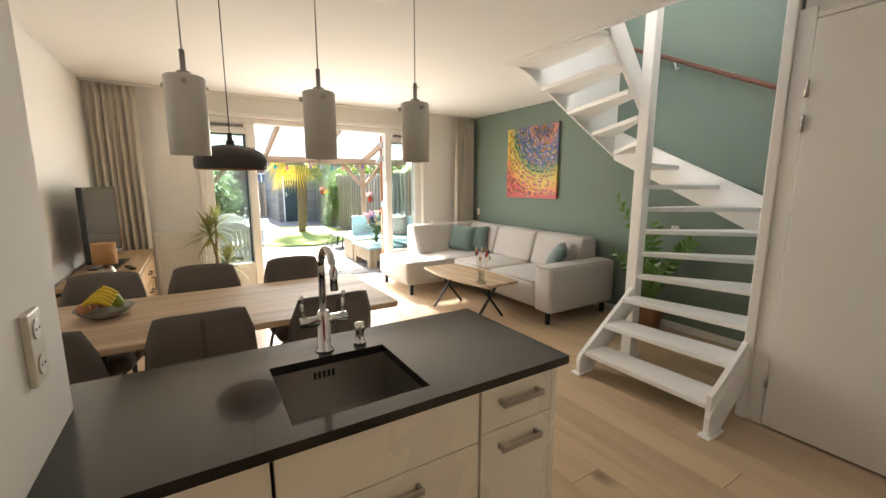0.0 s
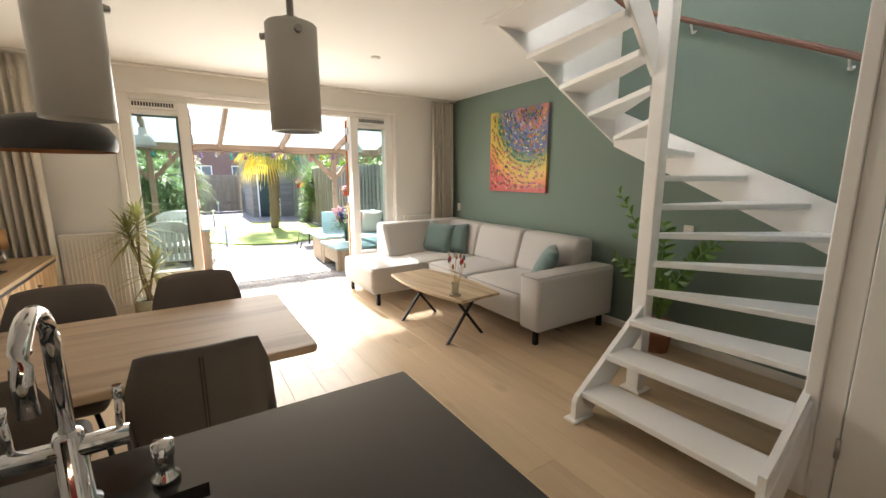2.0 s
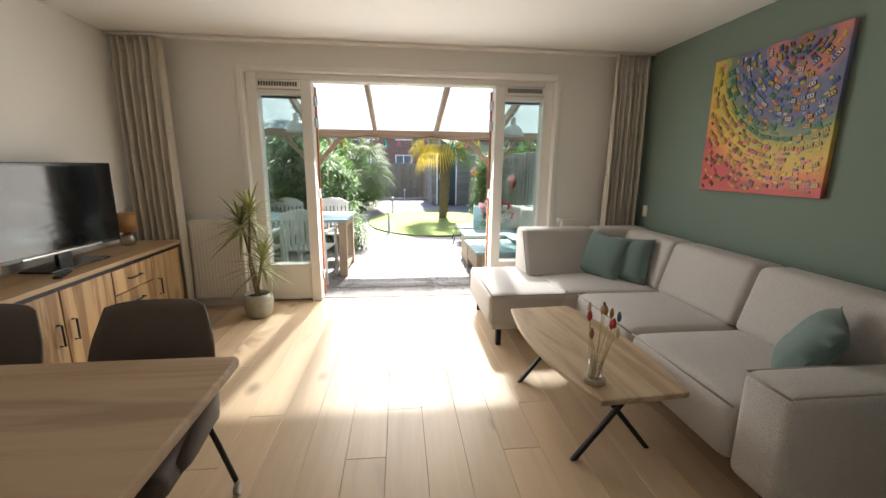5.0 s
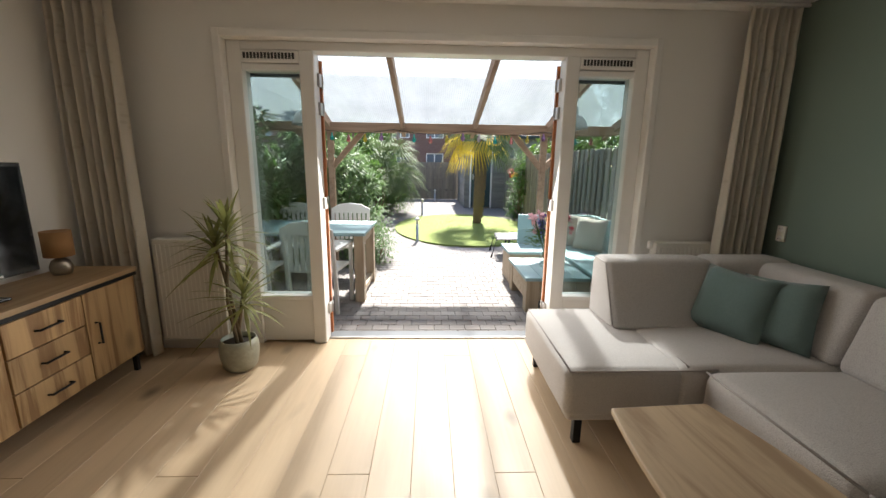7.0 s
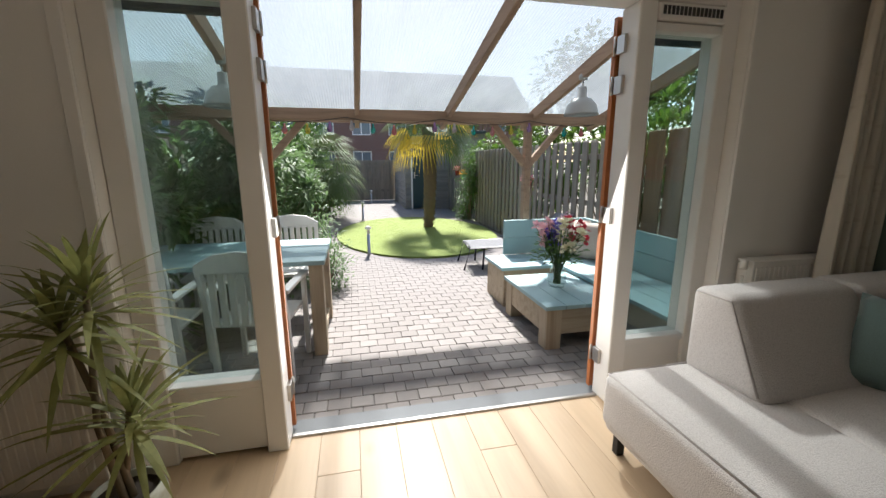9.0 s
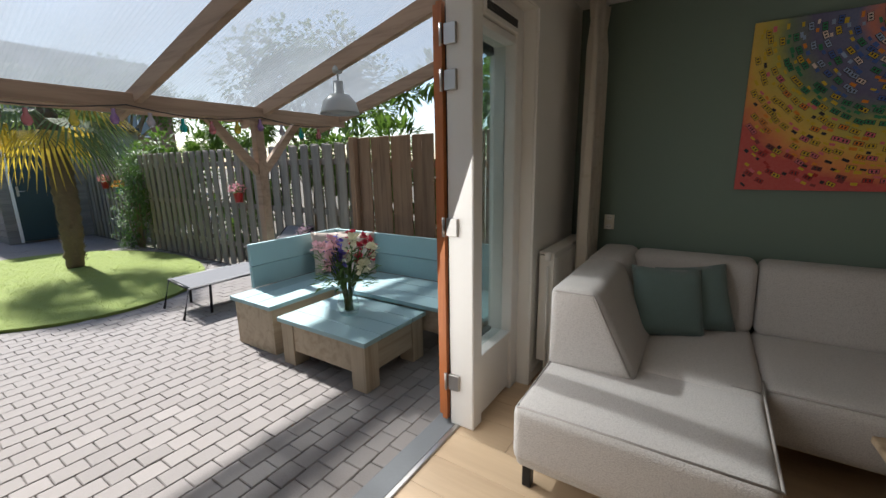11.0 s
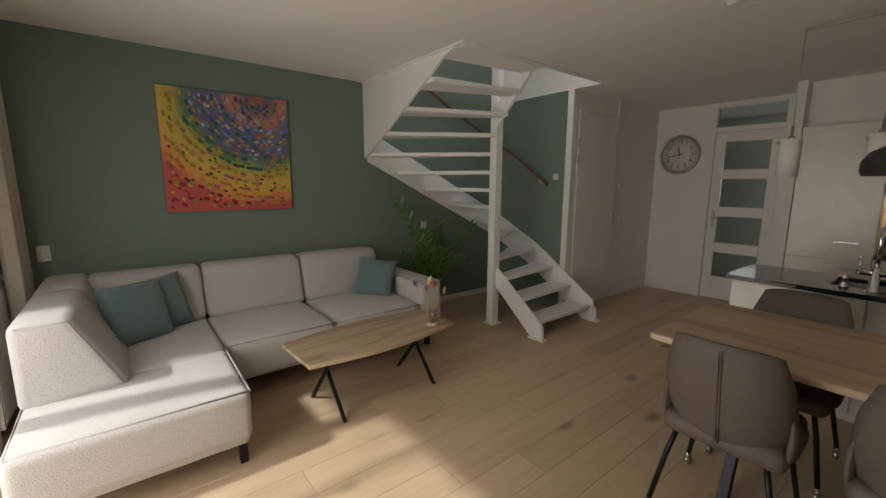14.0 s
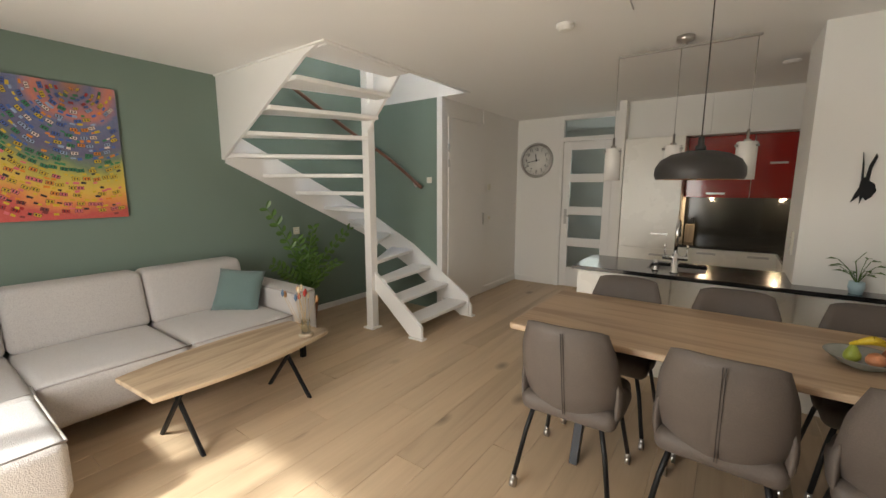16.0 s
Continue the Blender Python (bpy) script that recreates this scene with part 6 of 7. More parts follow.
    for x in (3.12, 0.20):
        y = 7.30
        l = thing("pergola_lamp", "grey enamel dome lamp hanging from a pergola rafter", "pendant lamp", x, y, 1.83, 0, "lamps under the pergola")
        lathed("shade", [(0.0, 0.24), (0.035, 0.24), (0.04, 0.15), (0.08, 0.14), (0.125, 0.09), (0.145, 0.02), (0.15, 0.0), (0.14, 0.02), (0.10, 0.10), (0.0, 0.13)], GREY_ENAMEL, l)
        bm = bmesh.new()
        add_tube(bm, [(0, 0, 0.24), (0, 0, rz(y) - 0.13 - 1.83)], 0.006, 6)
        add_lathe(bm, [(0, 0.30), (0.035, 0.30), (0.04, 0.33), (0.02, 0.36), (0, 0.36)])
        make("stem", bm, GREY_ENAMEL, l)


pergola()


def board_fence(label, boards, rails, m, parent_name="fence"):
    f = thing(parent_name, label, "fence", 0, 0, 0)
    cache = {}
    for (x0, x1, y0, y1, z0, z1) in boards:
        key = (round(x1 - x0, 3), round(y1 - y0, 3), round(z1 - z0, 3))
        if key not in cache:
            bm = bmesh.new()
            add_box(bm, 0, key[0], 0, key[1], 0, key[2], 0.004, 1)
            me = bpy.data.meshes.new("board")
            bm.to_mesh(me)
            bm.free()
            me.materials.append(m)
            cache[key] = me
        o = new("board", cache[key])
        o.matrix_world = pose(x0, y0, z0, RNG.uniform(-0.3, 0.3), RNG.uniform(-0.3, 0.3), 0)
        o.parent = f
    for b in rails:
        boxed("rail", b, m, f, 0.004)


FX, FT = 4.10, 1.70
bs = []
y = 8.2
k = 0
while y < 13.6:
    bs.append((FX + (0 if k % 2 else 0.055), FX + (0.02 if k % 2 else 0.075), y, y + 0.125, GZ, FT - (0.02 if k % 2 else 0)))
    y += 0.105
    k += 1
board_fence("weathered grey fence of overlapping upright boards", bs, [(FX + 0.022, FX + 0.052, 8.2, 13.7, z, z + 0.07) for z in (0.25, 0.85, 1.45)], FENCE_GREY)
bs = [(FX + 0.03 * (k % 2), FX + 0.02 + 0.03 * (k % 2), 6.0 + 0.137 * k, 6.0 + 0.137 * k + 0.14, GZ, FT + 0.03) for k in range(16)]
board_fence("warm brown close-boarded fence behind the bench", bs, [(FX + 0.055, FX + 0.085, 6.0, 8.2, z, z + 0.07) for z in (0.3, 1.4)] + [(FX - 0.03, FX + 0.06, 8.14, 8.21, GZ, FT + 0.04)], FENCE_BROWN)
bs = [(FX + 0.05 * (k % 2), FX + 0.02 + 0.05 * (k % 2), 14.3 + 0.11 * k, 14.3 + 0.11 * k + 0.125, GZ, FT - 0.08) for k in range(21)]
board_fence("far grey board fence panel", bs, [(FX + 0.022, FX + 0.048, 14.3, 16.6, z, z + 0.07) for z in (0.3, 1.3)], FENCE_GREY)
bs = [(-1.45 + 0.05 * (k % 2), -1.43 + 0.05 * (k % 2), 6.0 + 0.115 * k, 6.0 + 0.115 * k + 0.13, GZ, 1.75) for k in range(122)]
board_fence("grey side fence behind the shrubs", bs, [(-1.428, -1.402, 6.0, 20.0, z, z + 0.07) for z in (0.3, 1.4)], FENCE_GREY)
bs = [(-1.4 + 0.115 * k, -1.4 + 0.115 * k + 0.13, 20.0 + 0.05 * (k % 2), 20.02 + 0.05 * (k % 2), GZ, 1.5) for k in range(36)]
board_fence("grey board fence and gate at the end of the garden", bs, [(-1.4, 2.7, 20.022, 20.048, z, z + 0.08) for z in (0.3, 0.8, 1.25)], FENCE_GREY)


def shed():
    s = thing("garden_shed", "grey timber shed with a dark teal door", "shed", 0, 0, 0)
    x0, x1, y0, y1, h = 2.72, 5.3, 16.65, 19.9, 2.3
    boxed("core", (x0 + 0.02, x1, y0 + 0.02, y1, GZ, h), SHED_WOOD, s)
    n = 17
    for k in range(n):
        z = GZ + (h - GZ) * k / n
        for a, b in ((x0, 2.9), (3.66, x1)):
            boxed("board", (a, b, y0, y0 + 0.022, z, z + h / n - 0.006), SHED_WOOD, s, 0.003, 1)
        if z > 2.02:
            boxed("board", (2.9, 3.66, y0, y0 + 0.022, z, z + h / n - 0.006), SHED_WOOD, s, 0.003, 1)
        boxed("board", (x0 - 0.001, x0 + 0.02, y0 + 0.022, y1, z, z + h / n - 0.006), SHED_WOOD_Y, s, 0.003, 1)
    boxed("roof", (x0 - 0.12, x1, y0 - 0.15, y1, h, h + 0.1), DARK_FRAME, s, 0.01)
    bm = bmesh.new()
    for b in ((2.9, 2.95, GZ, 2.02), (3.61, 3.66, GZ, 2.02), (2.95, 3.61, 1.97, 2.02)):
        add_box(bm, b[0], b[1], y0 - 0.02, y0 + 0.02, b[2], b[3], 0.003, 1)
    make("door_frame", bm, WHITE_PAINT, s)
    boxed("door", (2.95, 3.61, y0 - 0.008, y0 + 0.018, GZ + 0.03, 1.97), TEAL_DOOR, s, 0.003)
    bm = bmesh.new()
    add_tube(bm, [(3.01, y0 - 0.01, 1.02), (3.01, y0 - 0.05, 1.02), (3.11, y0 - 0.05, 1.02)], 0.01, 6)
    add_box(bm, 2.99, 3.03, y0 - 0.014, y0 - 0.008, 0.92, 1.12)
    make("handle", bm, STEEL, s)


shed()


def far_house():
    h = thing("far_house", "red brick terraced house with white windows beyond the garden", "house", 0, 0, 0)
    m, nt, b = nodes_of("far_brick")
    br = nt.nodes.new("ShaderNodeTexBrick")
    br.inputs["Scale"].default_value = 4.5
    for k, c in (("Color1", (0.15, 0.072, 0.055, 1)), ("Color2", (0.19, 0.088, 0.066, 1)), ("Mortar", (0.24, 0.19, 0.165, 1))):
        br.inputs[k].default_value = c
    sw = nt.nodes.new("ShaderNodeMapping")
    sw.inputs["Rotation"].default_value = (radians(-90), 0, 0)
    nt.links.new(coords(nt), sw.inputs["Vector"])
    nt.links.new(sw.outputs[0], br.inputs["Vector"])
    nt.links.new(br.outputs[0], b.inputs["Base Color"])
    b.inputs["Roughness"].default_value = 0.9
    tile = mat("dark_roof_tile", (0.06, 0.055, 0.055), 0.8, var=0.3, scale=6)
    y0, bx0, bx1 = 34.0, -14.0, 14.0
    bm = bmesh.new()
    xs = [-11.5 + 2.55 * k for k in range(10)]
    zs = [(0.9, 2.2), (3.3, 4.8)]
    cuts = [bx0]
    for x in xs:
        cuts += [x, x + 1.3]
    cuts.append(bx1)
    for i, (a, c) in enumerate(zip(cuts, cuts[1:])):
        if i % 2 == 0:
            add_box(bm, a, c, y0, y0 + 0.3, GZ - 0.05, 5.6)
        else:
            for z0, z1 in ((GZ - 0.05, zs[0][0]), (zs[0][1], zs[1][0]), (zs[1][1], 5.6)):
                add_box(bm, a, c, y0, y0 + 0.3, z0, z1)
    add_box(bm, bx0, bx1, y0 + 0.3, y0 + 6, GZ, 5.6)
    make("wall", bm, m, h)
    dark = mat("far_window_glass", (0.10, 0.13, 0.16), 0.08, var=0.2)
    for x in xs:
        for z0, z1 in zs:
            bm = bmesh.new()
            for b4 in ((x, x + 0.07, z0, z1), (x + 1.23, x + 1.3, z0, z1), (x + 0.07, x + 1.23, z0, z0 + 0.07), (x + 0.07, x + 1.23, z1 - 0.07, z1), (x + 0.6, x + 0.66, z0 + 0.07, z1 - 0.07)):
                add_box(bm, b4[0], b4[1], y0 + 0.08, y0 + 0.16, b4[2], b4[3])
            make("window_frame", bm, WHITE_PAINT, h)
            boxed("window_pane", (x + 0.07, x + 1.23, y0 + 0.13, y0 + 0.14, z0 + 0.07, z1 - 0.07), dark, h)
    bm = bmesh.new()
    add_prism(bm, [(y0 - 0.4, 5.5), (y0 + 3, 8.2), (y0 + 6.4, 5.5)], 0, bx0 - 0.3, bx1 + 0.3)
    make("roof", bm, tile, h)


far_house()


# ---------------------------------------------------------------- garden furniture
def garden_table():
    t = thing("low_garden_table", "low scaffold wood table with light blue plank top", "table", 0, 0, GZ)
    x0, x1, y0, y1, h = 2.50, 3.18, 6.57, 7.47, 0.37
    w = (y1 - y0)
    for k in range(4):
        boxed("plank", (x0 + (x1 - x0) / 4 * k + 0.002, x0 + (x1 - x0) / 4 * (k + 1) - 0.002, y0, y1, h - 0.035, h), BLUE_BOARD_X, t, 0.004)
    for x in (x0 + 0.02, x1 - 0.15):
        for y in (y0 + 0.02, y1 - 0.15):
            boxed("leg", (x, x + 0.13, y, y + 0.13, 0.0, h - 0.036), SCAFFOLD, t, 0.004)
    for b in ((x0 + 0.03, x0 + 0.06, y0 + 0.15, y1 - 0.15), (x1 - 0.06, x1 - 0.03, y0 + 0.15, y1 - 0.15), (x0 + 0.15, x1 - 0.15, y0 + 0.03, y0 + 0.06), (x0 + 0.15, x1 - 0.15, y1 - 0.06, y1 - 0.03)):
        boxed("apron", (*b, 0.12, h - 0.036), SCAFFOLD_X, t, 0.004)


garden_table()


def garden_bench():
    b = thing("corner_garden_bench", "scaffold wood corner bench with light blue planks", "bench", 0, 0, GZ)
    for k in range(3):
        x = 3.16 + 0.195 * k
        boxed("seat_plank", (x, x + 0.19, 6.06, 7.575, 0.385, 0.42), BLUE_BOARD_X, b, 0.004)
    for k in range(3):
        y = 7.58 + 0.185 * k
        boxed("seat_plank", (2.52, 3.74, y, y + 0.18, 0.385, 0.42), BLUE_BOARD_X, b, 0.004)
    for k in range(2):
        z = 0.42 + 0.2 * k
        boxed("back_plank", (3.745, 3.78, 6.06, 8.17, z, z + 0.195), BLUE_BOARD_X, b, 0.004)
        boxed("back_plank", (2.75, 3.74, 8.14, 8.175, z, z + 0.195), BLUE_BOARD_X, b, 0.004)
    for d in ((3.19, 3.22, 6.08, 7.57, 0.20, 0.384), (2.55, 3.19, 7.60, 7.63, 0.0, 0.384), (2.55, 2.58, 7.63, 8.11, 0.0, 0.384)):
        boxed("front_board", d, SCAFFOLD_X, b, 0.004)
    for x, y in ((3.22, 6.1), (3.22, 6.9), (3.6, 6.1), (3.6, 7.9), (2.6, 8.0)):
        boxed("leg", (x, x + 0.1, y, y + 0.1, 0.0, 0.384), SCAFFOLD, b, 0.004)


garden_bench()
PINK = fabric("pale_patterned_cushion", (0.55, 0.45, 0.38), 200, 0.3, 0.2)
pillow(0.42, None, "pale pink patterned cushion on the garden bench", pose(3.58, 7.72, 0.58, -14, 0, -50), "cushions on the garden bench", PINK)
pillow(0.42, None, "pale beige cushion on the garden bench", pose(3.52, 7.98, 0.58, -14, 6, -8), "cushions on the garden bench", PINK)


def bouquet():
    v = thing("flower_vase", "glass vase with a mixed bouquet on the garden table", "vase", 2.84, 7.05, GZ + 0.37)
    lathed("vase", [(0, 0.003), (0.05, 0.0), (0.062, 0.03), (0.064, 0.07), (0.045, 0.12), (0.04, 0.145), (0.055, 0.175), (0.052, 0.175), (0.037, 0.145), (0.042, 0.12), (0.06, 0.07), (0.058, 0.03), (0, 0.008)], glass("bouquet_glass", (0.95, 0.97, 0.96)), v)
    r = random.Random(9)
    stems, lv = bmesh.new(), []
    cols = [((0.60, 0.05, 0.08), 9), ((0.22, 0.18, 0.62), 10), ((0.80, 0.52, 0.56), 8), ((0.74, 0.70, 0.50), 9)]
    for ci, (c, n) in enumerate(cols):
        bm = bmesh.new()
        for k in range(n):
            a = ci * 1.6 + r.uniform(-0.7, 0.7)
            q = r.uniform(0.05, 0.2)
            if ci == 1:
                q *= 0.5
            tip = Vector((q * math.cos(a), q * math.sin(a), r.uniform(0.28, 0.47)))
            add_tube(stems, [(r.uniform(-0.02, 0.02), r.uniform(-0.02, 0.02), 0.02), (tip.x * 0.25, tip.y * 0.25, 0.17), tip], 0.003, 5)
            for p in range(16):
                d = Vector((r.gauss(0, 1), r.gauss(0, 1), r.gauss(0.4, 1))).normalized()
                s = r.uniform(0.018, 0.034)
                e = d.cross(Vector((0.3, 0.2, 1))).normalized() * s * 0.6
                o = tip + Vector((0, 0, r.uniform(-0.05, 0.03) if ci == 1 else 0))
                vs = [bm.verts.new(o + d * 0.004), bm.verts.new(o + d * s + e), bm.verts.new(o + d * s * 1.6), bm.verts.new(o + d * s - e)]
                bm.faces.new(vs)
        tagged(make("blossom", bm, leafy("blossom", tone(c, 0.85), c, 0.7, 0.25), v), kind="stuff")
    for _ in range(170):
        a, q = r.uniform(0, 6.3), r.uniform(0.02, 0.15)
        lv.append((Vector((q * math.cos(a), q * math.sin(a), r.uniform(0.17, 0.36))), Vector((math.cos(a), math.sin(a), r.uniform(0, 0.8))) * 0.07, 0.011, 0.02))
    make("stem", stems, BUSH, v)
    tagged(leaf_mesh("leaves", lv, BUSH, v), kind="stuff")
    v.matrix_world = v.matrix_world @ Matrix.Scale(1.3, 4)


bouquet()


def outdoor_table():
    t = thing("garden_dining_table", "scaffold wood garden table with pale blue planks", "table", 0, 0, GZ)
    x0, x1, y0, y1, h = -0.75, 0.86, 6.88, 7.80, 0.76
    for k in range(5):
        w = (y1 - y0) / 5
        boxed("plank", (x0, x1, y0 + w * k + 0.002, y0 + w * (k + 1) - 0.002, h - 0.035, h), BLUE_BOARD_X, t, 0.004)
    for x in (x0 + 0.02, x1 - 0.12):
        for y in (y0 + 0.02, y1 - 0.14):
            boxed("leg", (x, x + 0.1, y, y + 0.12, 0, h - 0.036), SCAFFOLD, t, 0.004)
        boxed("rail", (x + 0.02, x + 0.08, y0 + 0.14, y1 - 0.14, 0.05, 0.12), SCAFFOLD_X, t, 0.004)
        boxed("rail", (x + 0.02, x + 0.08, y0 + 0.14, y1 - 0.14, h - 0.14, h - 0.036), SCAFFOLD_X, t, 0.004)


outdoor_table()


def garden_chair():
    c = thing("garden_chair", "white garden armchair with slatted rounded back", "chair", 0, 0, 0, 0, "white chairs at the garden table")
    bm = bmesh.new()
    add_box(bm, -0.23, 0.23, -0.23, 0.22, 0.41, 0.44, 0.01)
    make("seat", bm, WHITE_PLASTIC, c)
    bm = bmesh.new()
    for sx in (-1, 1):
        add_box(bm, sx * 0.24 - 0.018, sx * 0.24 + 0.018, -0.25, -0.21, 0, 0.64, 0.006, 1)
        add_prism(bm, [(0.19, 0.0), (0.23, 0.0), (0.25, 0.45), (0.32, 0.84), (0.28, 0.84), (0.21, 0.45)], 0, sx * 0.24 - 0.018, sx * 0.24 + 0.018, 0.004)
    make("leg", bm, WHITE_PLASTIC, c)
    bm = bmesh.new()
    for sx in (-1, 1):
        add_box(bm, sx * 0.245 - 0.03, sx * 0.245 + 0.03, -0.27, 0.26, 0.64, 0.67, 0.01)
    make("armrest", bm, WHITE_PLASTIC, c)
    bm = bmesh.new()
    add_prism(bm, [(-0.26, 0.80), (0.26, 0.80), (0.26, 0.86), (0.15, 0.92), (0.0, 0.94), (-0.15, 0.92), (-0.26, 0.86)], 1, 0.285, 0.315, 0.006)
    for k in range(7):
        x = -0.18 + 0.06 * k
        add_box(bm, x - 0.021, x + 0.021, 0.265, 0.285, 0.44, 0.82, 0.004, 1)
    make("backrest", bm, WHITE_PLASTIC, c)
    return c


gc = garden_chair()
gc.matrix_world = pose(0.42, 6.78, GZ, 0, 0, 172)
for x, y, a in ((-0.25, 6.75, 178), (0.45, 7.98, 0), (-0.25, 8.0, 3)):
    copy_thing(gc, pose(x, y, GZ, 0, 0, a))


def lounger():
    l = thing("sun_lounger", "dark grey metal sun lounger with raised back", "lounger", 2.55, 9.35, GZ, -6)
    bm = bmesh.new()
    for y in (-0.28, 0.28):
        add_tube(bm, [(0.02, y, 0.0), (0.10, y, 0.30), (1.15, y, 0.33), (1.55, y, 0.72)], 0.014, 8)
        add_tube(bm, [(1.05, y, 0.0), (1.0, y, 0.32)], 0.014, 8)
        add_tube(bm, [(0.28, y, 0.0), (0.30, y, 0.31)], 0.014, 8)
        add_tube(bm, [(0.95, y, 0.33), (0.95, y, 0.52), (1.3, y, 0.54)], 0.011, 8)
    add_tube(bm, [(0.10, -0.28, 0.30), (0.10, 0.28, 0.30)], 0.012, 8)
    make("frame", bm, BLACK_METAL, l)
    bm = bmesh.new()
    add_prism(bm, [(0.12, 0.300), (0.12, 0.31), (1.15, 0.338), (1.54, 0.72), (1.55, 0.71), (1.16, 0.325)], 1, -0.27, 0.27)
    make("sling", bm, GREY_MESH, l)


lounger()
for x, y in ((1.30, 10.4), (1.32, 14.6), (1.75, 19.0)):
    l = thing("path_light", "small steel path light post with a white cap", "path light", x, y, GZ, 0, "path lights beside the lawn")
    lathed("post", [(0, 0), (0.035, 0), (0.035, 0.01), (0.026, 0.015), (0.026, 0.34), (0, 0.34)], STEEL, l)
    lathed("lens", [(0.02, 0.34), (0.022, 0.34), (0.022, 0.42), (0.0, 0.42)], LAMP_WHITE, l)
    lathed("cap", [(0.0, 0.47), (0.02, 0.465), (0.055, 0.43), (0.055, 0.42), (0, 0.42)], WHITE_PLASTIC, l)


def wall_pot(y, z, pot_col, flower):
    p = thing("hanging_flower_pot", "enamel pot with bright flowers hung on the fence", "flower pot", FX - 0.075, y, z, 0, "pots hung on the fence")
    lathed("pot", [(0, 0), (0.05, 0), (0.068, 0.13), (0.072, 0.135), (0.066, 0.13), (0, 0.12)], mat("pot_enamel", pot_col, 0.3, bump=0.0), p, seg=18)
    bm = bmesh.new()
    add_tube(bm, [(0.06, 0, 0.12), (0.085, 0, 0.16)], 0.004, 5)
    make("hook", bm, BLACK_METAL, p)
    r = random.Random(int(y * 10))
    gl, fb = [], bmesh.new()
    for _ in range(130):
        d = Vector((r.gauss(0, 1), r.gauss(0, 1), abs(r.gauss(0.3, 0.8)))).normalized()
        gl.append((Vector((0, 0, 0.13)) + d * r.uniform(0.02, 0.1), d * 0.045, 0.01, 0.012))
        o = Vector((0, 0, 0.15)) + d * r.uniform(0.09, 0.14)
        e, g2 = d.cross(Vector((0, 0.2, 1))).normalized() * 0.018, Vector((r.uniform(-1, 1), r.uniform(-1, 1), r.uniform(-1, 1))) * 0.016
        fb.faces.new([fb.verts.new(q) for q in (o + e, o + g2, o - e, o - g2)])
    tagged(leaf_mesh("leaves", gl, BUSH, p), kind="stuff")
    tagged(make("blossom", fb, leafy("pot_blossom", tone(flower, 0.8), flower, 0.7, 0.25), p), kind="stuff")


wall_pot(10.4, 0.95, (0.45, 0.03, 0.03), (0.75, 0.32, 0.36))
wall_pot(9.0, 0.45, (0.03, 0.14, 0.22), (0.45, 0.30, 0.35))
wall_pot(14.5, 0.95, (0.03, 0.20, 0.20), (0.75, 0.34, 0.03))
wall_pot(15.2, 1.05, (0.45, 0.05, 0.03), (0.65, 0.25, 0.22))


# ---------------------------------------------------------------- house plants
def dracaena():
    d = thing("dracaena_plant", "potted dracaena with two leaf tufts in a mottled pot", "plant", 0.20, 5.40, 0)
    lathed("pot", [(0, 0), (0.09, 0.0), (0.115, 0.03), (0.13, 0.12), (0.128, 0.19), (0.115, 0.225), (0.108, 0.225), (0.115, 0.18), (0, 0.175)], POT_GLAZE, d)
    lathed("soil", [(0, 0.195), (0.115, 0.19)], SOIL, d)
    bm = bmesh.new()
    heads = [((0.02, 0, 0.19), (-0.04, 0.02, 0.55), (-0.10, 0.0, 0.92)), ((-0.02, 0.02, 0.19), (0.02, 0.01, 0.36), (0.07, -0.02, 0.58)), ((0.0, -0.02, 0.19), (-0.05, 0.0, 0.5), (-0.02, 0.03, 1.02))]
    for h in heads:
        add_tube(bm, h, 0.014, 8, 0.010)
    make("stem", bm, BARK, d)
    r = random.Random(4)
    bm = bmesh.new()
    for h in heads:
        top = Vector(h[-1])
        for k in range(46):
            a, e = 2.4 * k + r.uniform(-0.2, 0.2), 1.35 - 1.7 * k / 46
            L = r.uniform(0.26, 0.42)
            hd = Vector((math.cos(a), math.sin(a), 0))
            sd = Vector((-math.sin(a), math.cos(a), 0))
            base = top + Vector((0, 0, -0.14 * k / 46))
            prev = None
            for s in range(6):
                f = s / 5
                p = base + hd * L * f * math.cos(e) + Vector((0, 0, L * f * math.sin(e) - 0.11 * f * f))
                w = 0.0105 * (1 - f ** 2.2) * (0.6 + 0.8 * min(1, f * 3)) + 0.0004
                cur = (bm.verts.new(p + sd * w), bm.verts.new(p - sd * w))
                if prev:
                    bm.faces.new((prev[0], prev[1], cur[1], cur[0]))
                prev = cur
    tagged(make("leaves", bm, DRACAENA, d), kind="stuff")


dracaena()


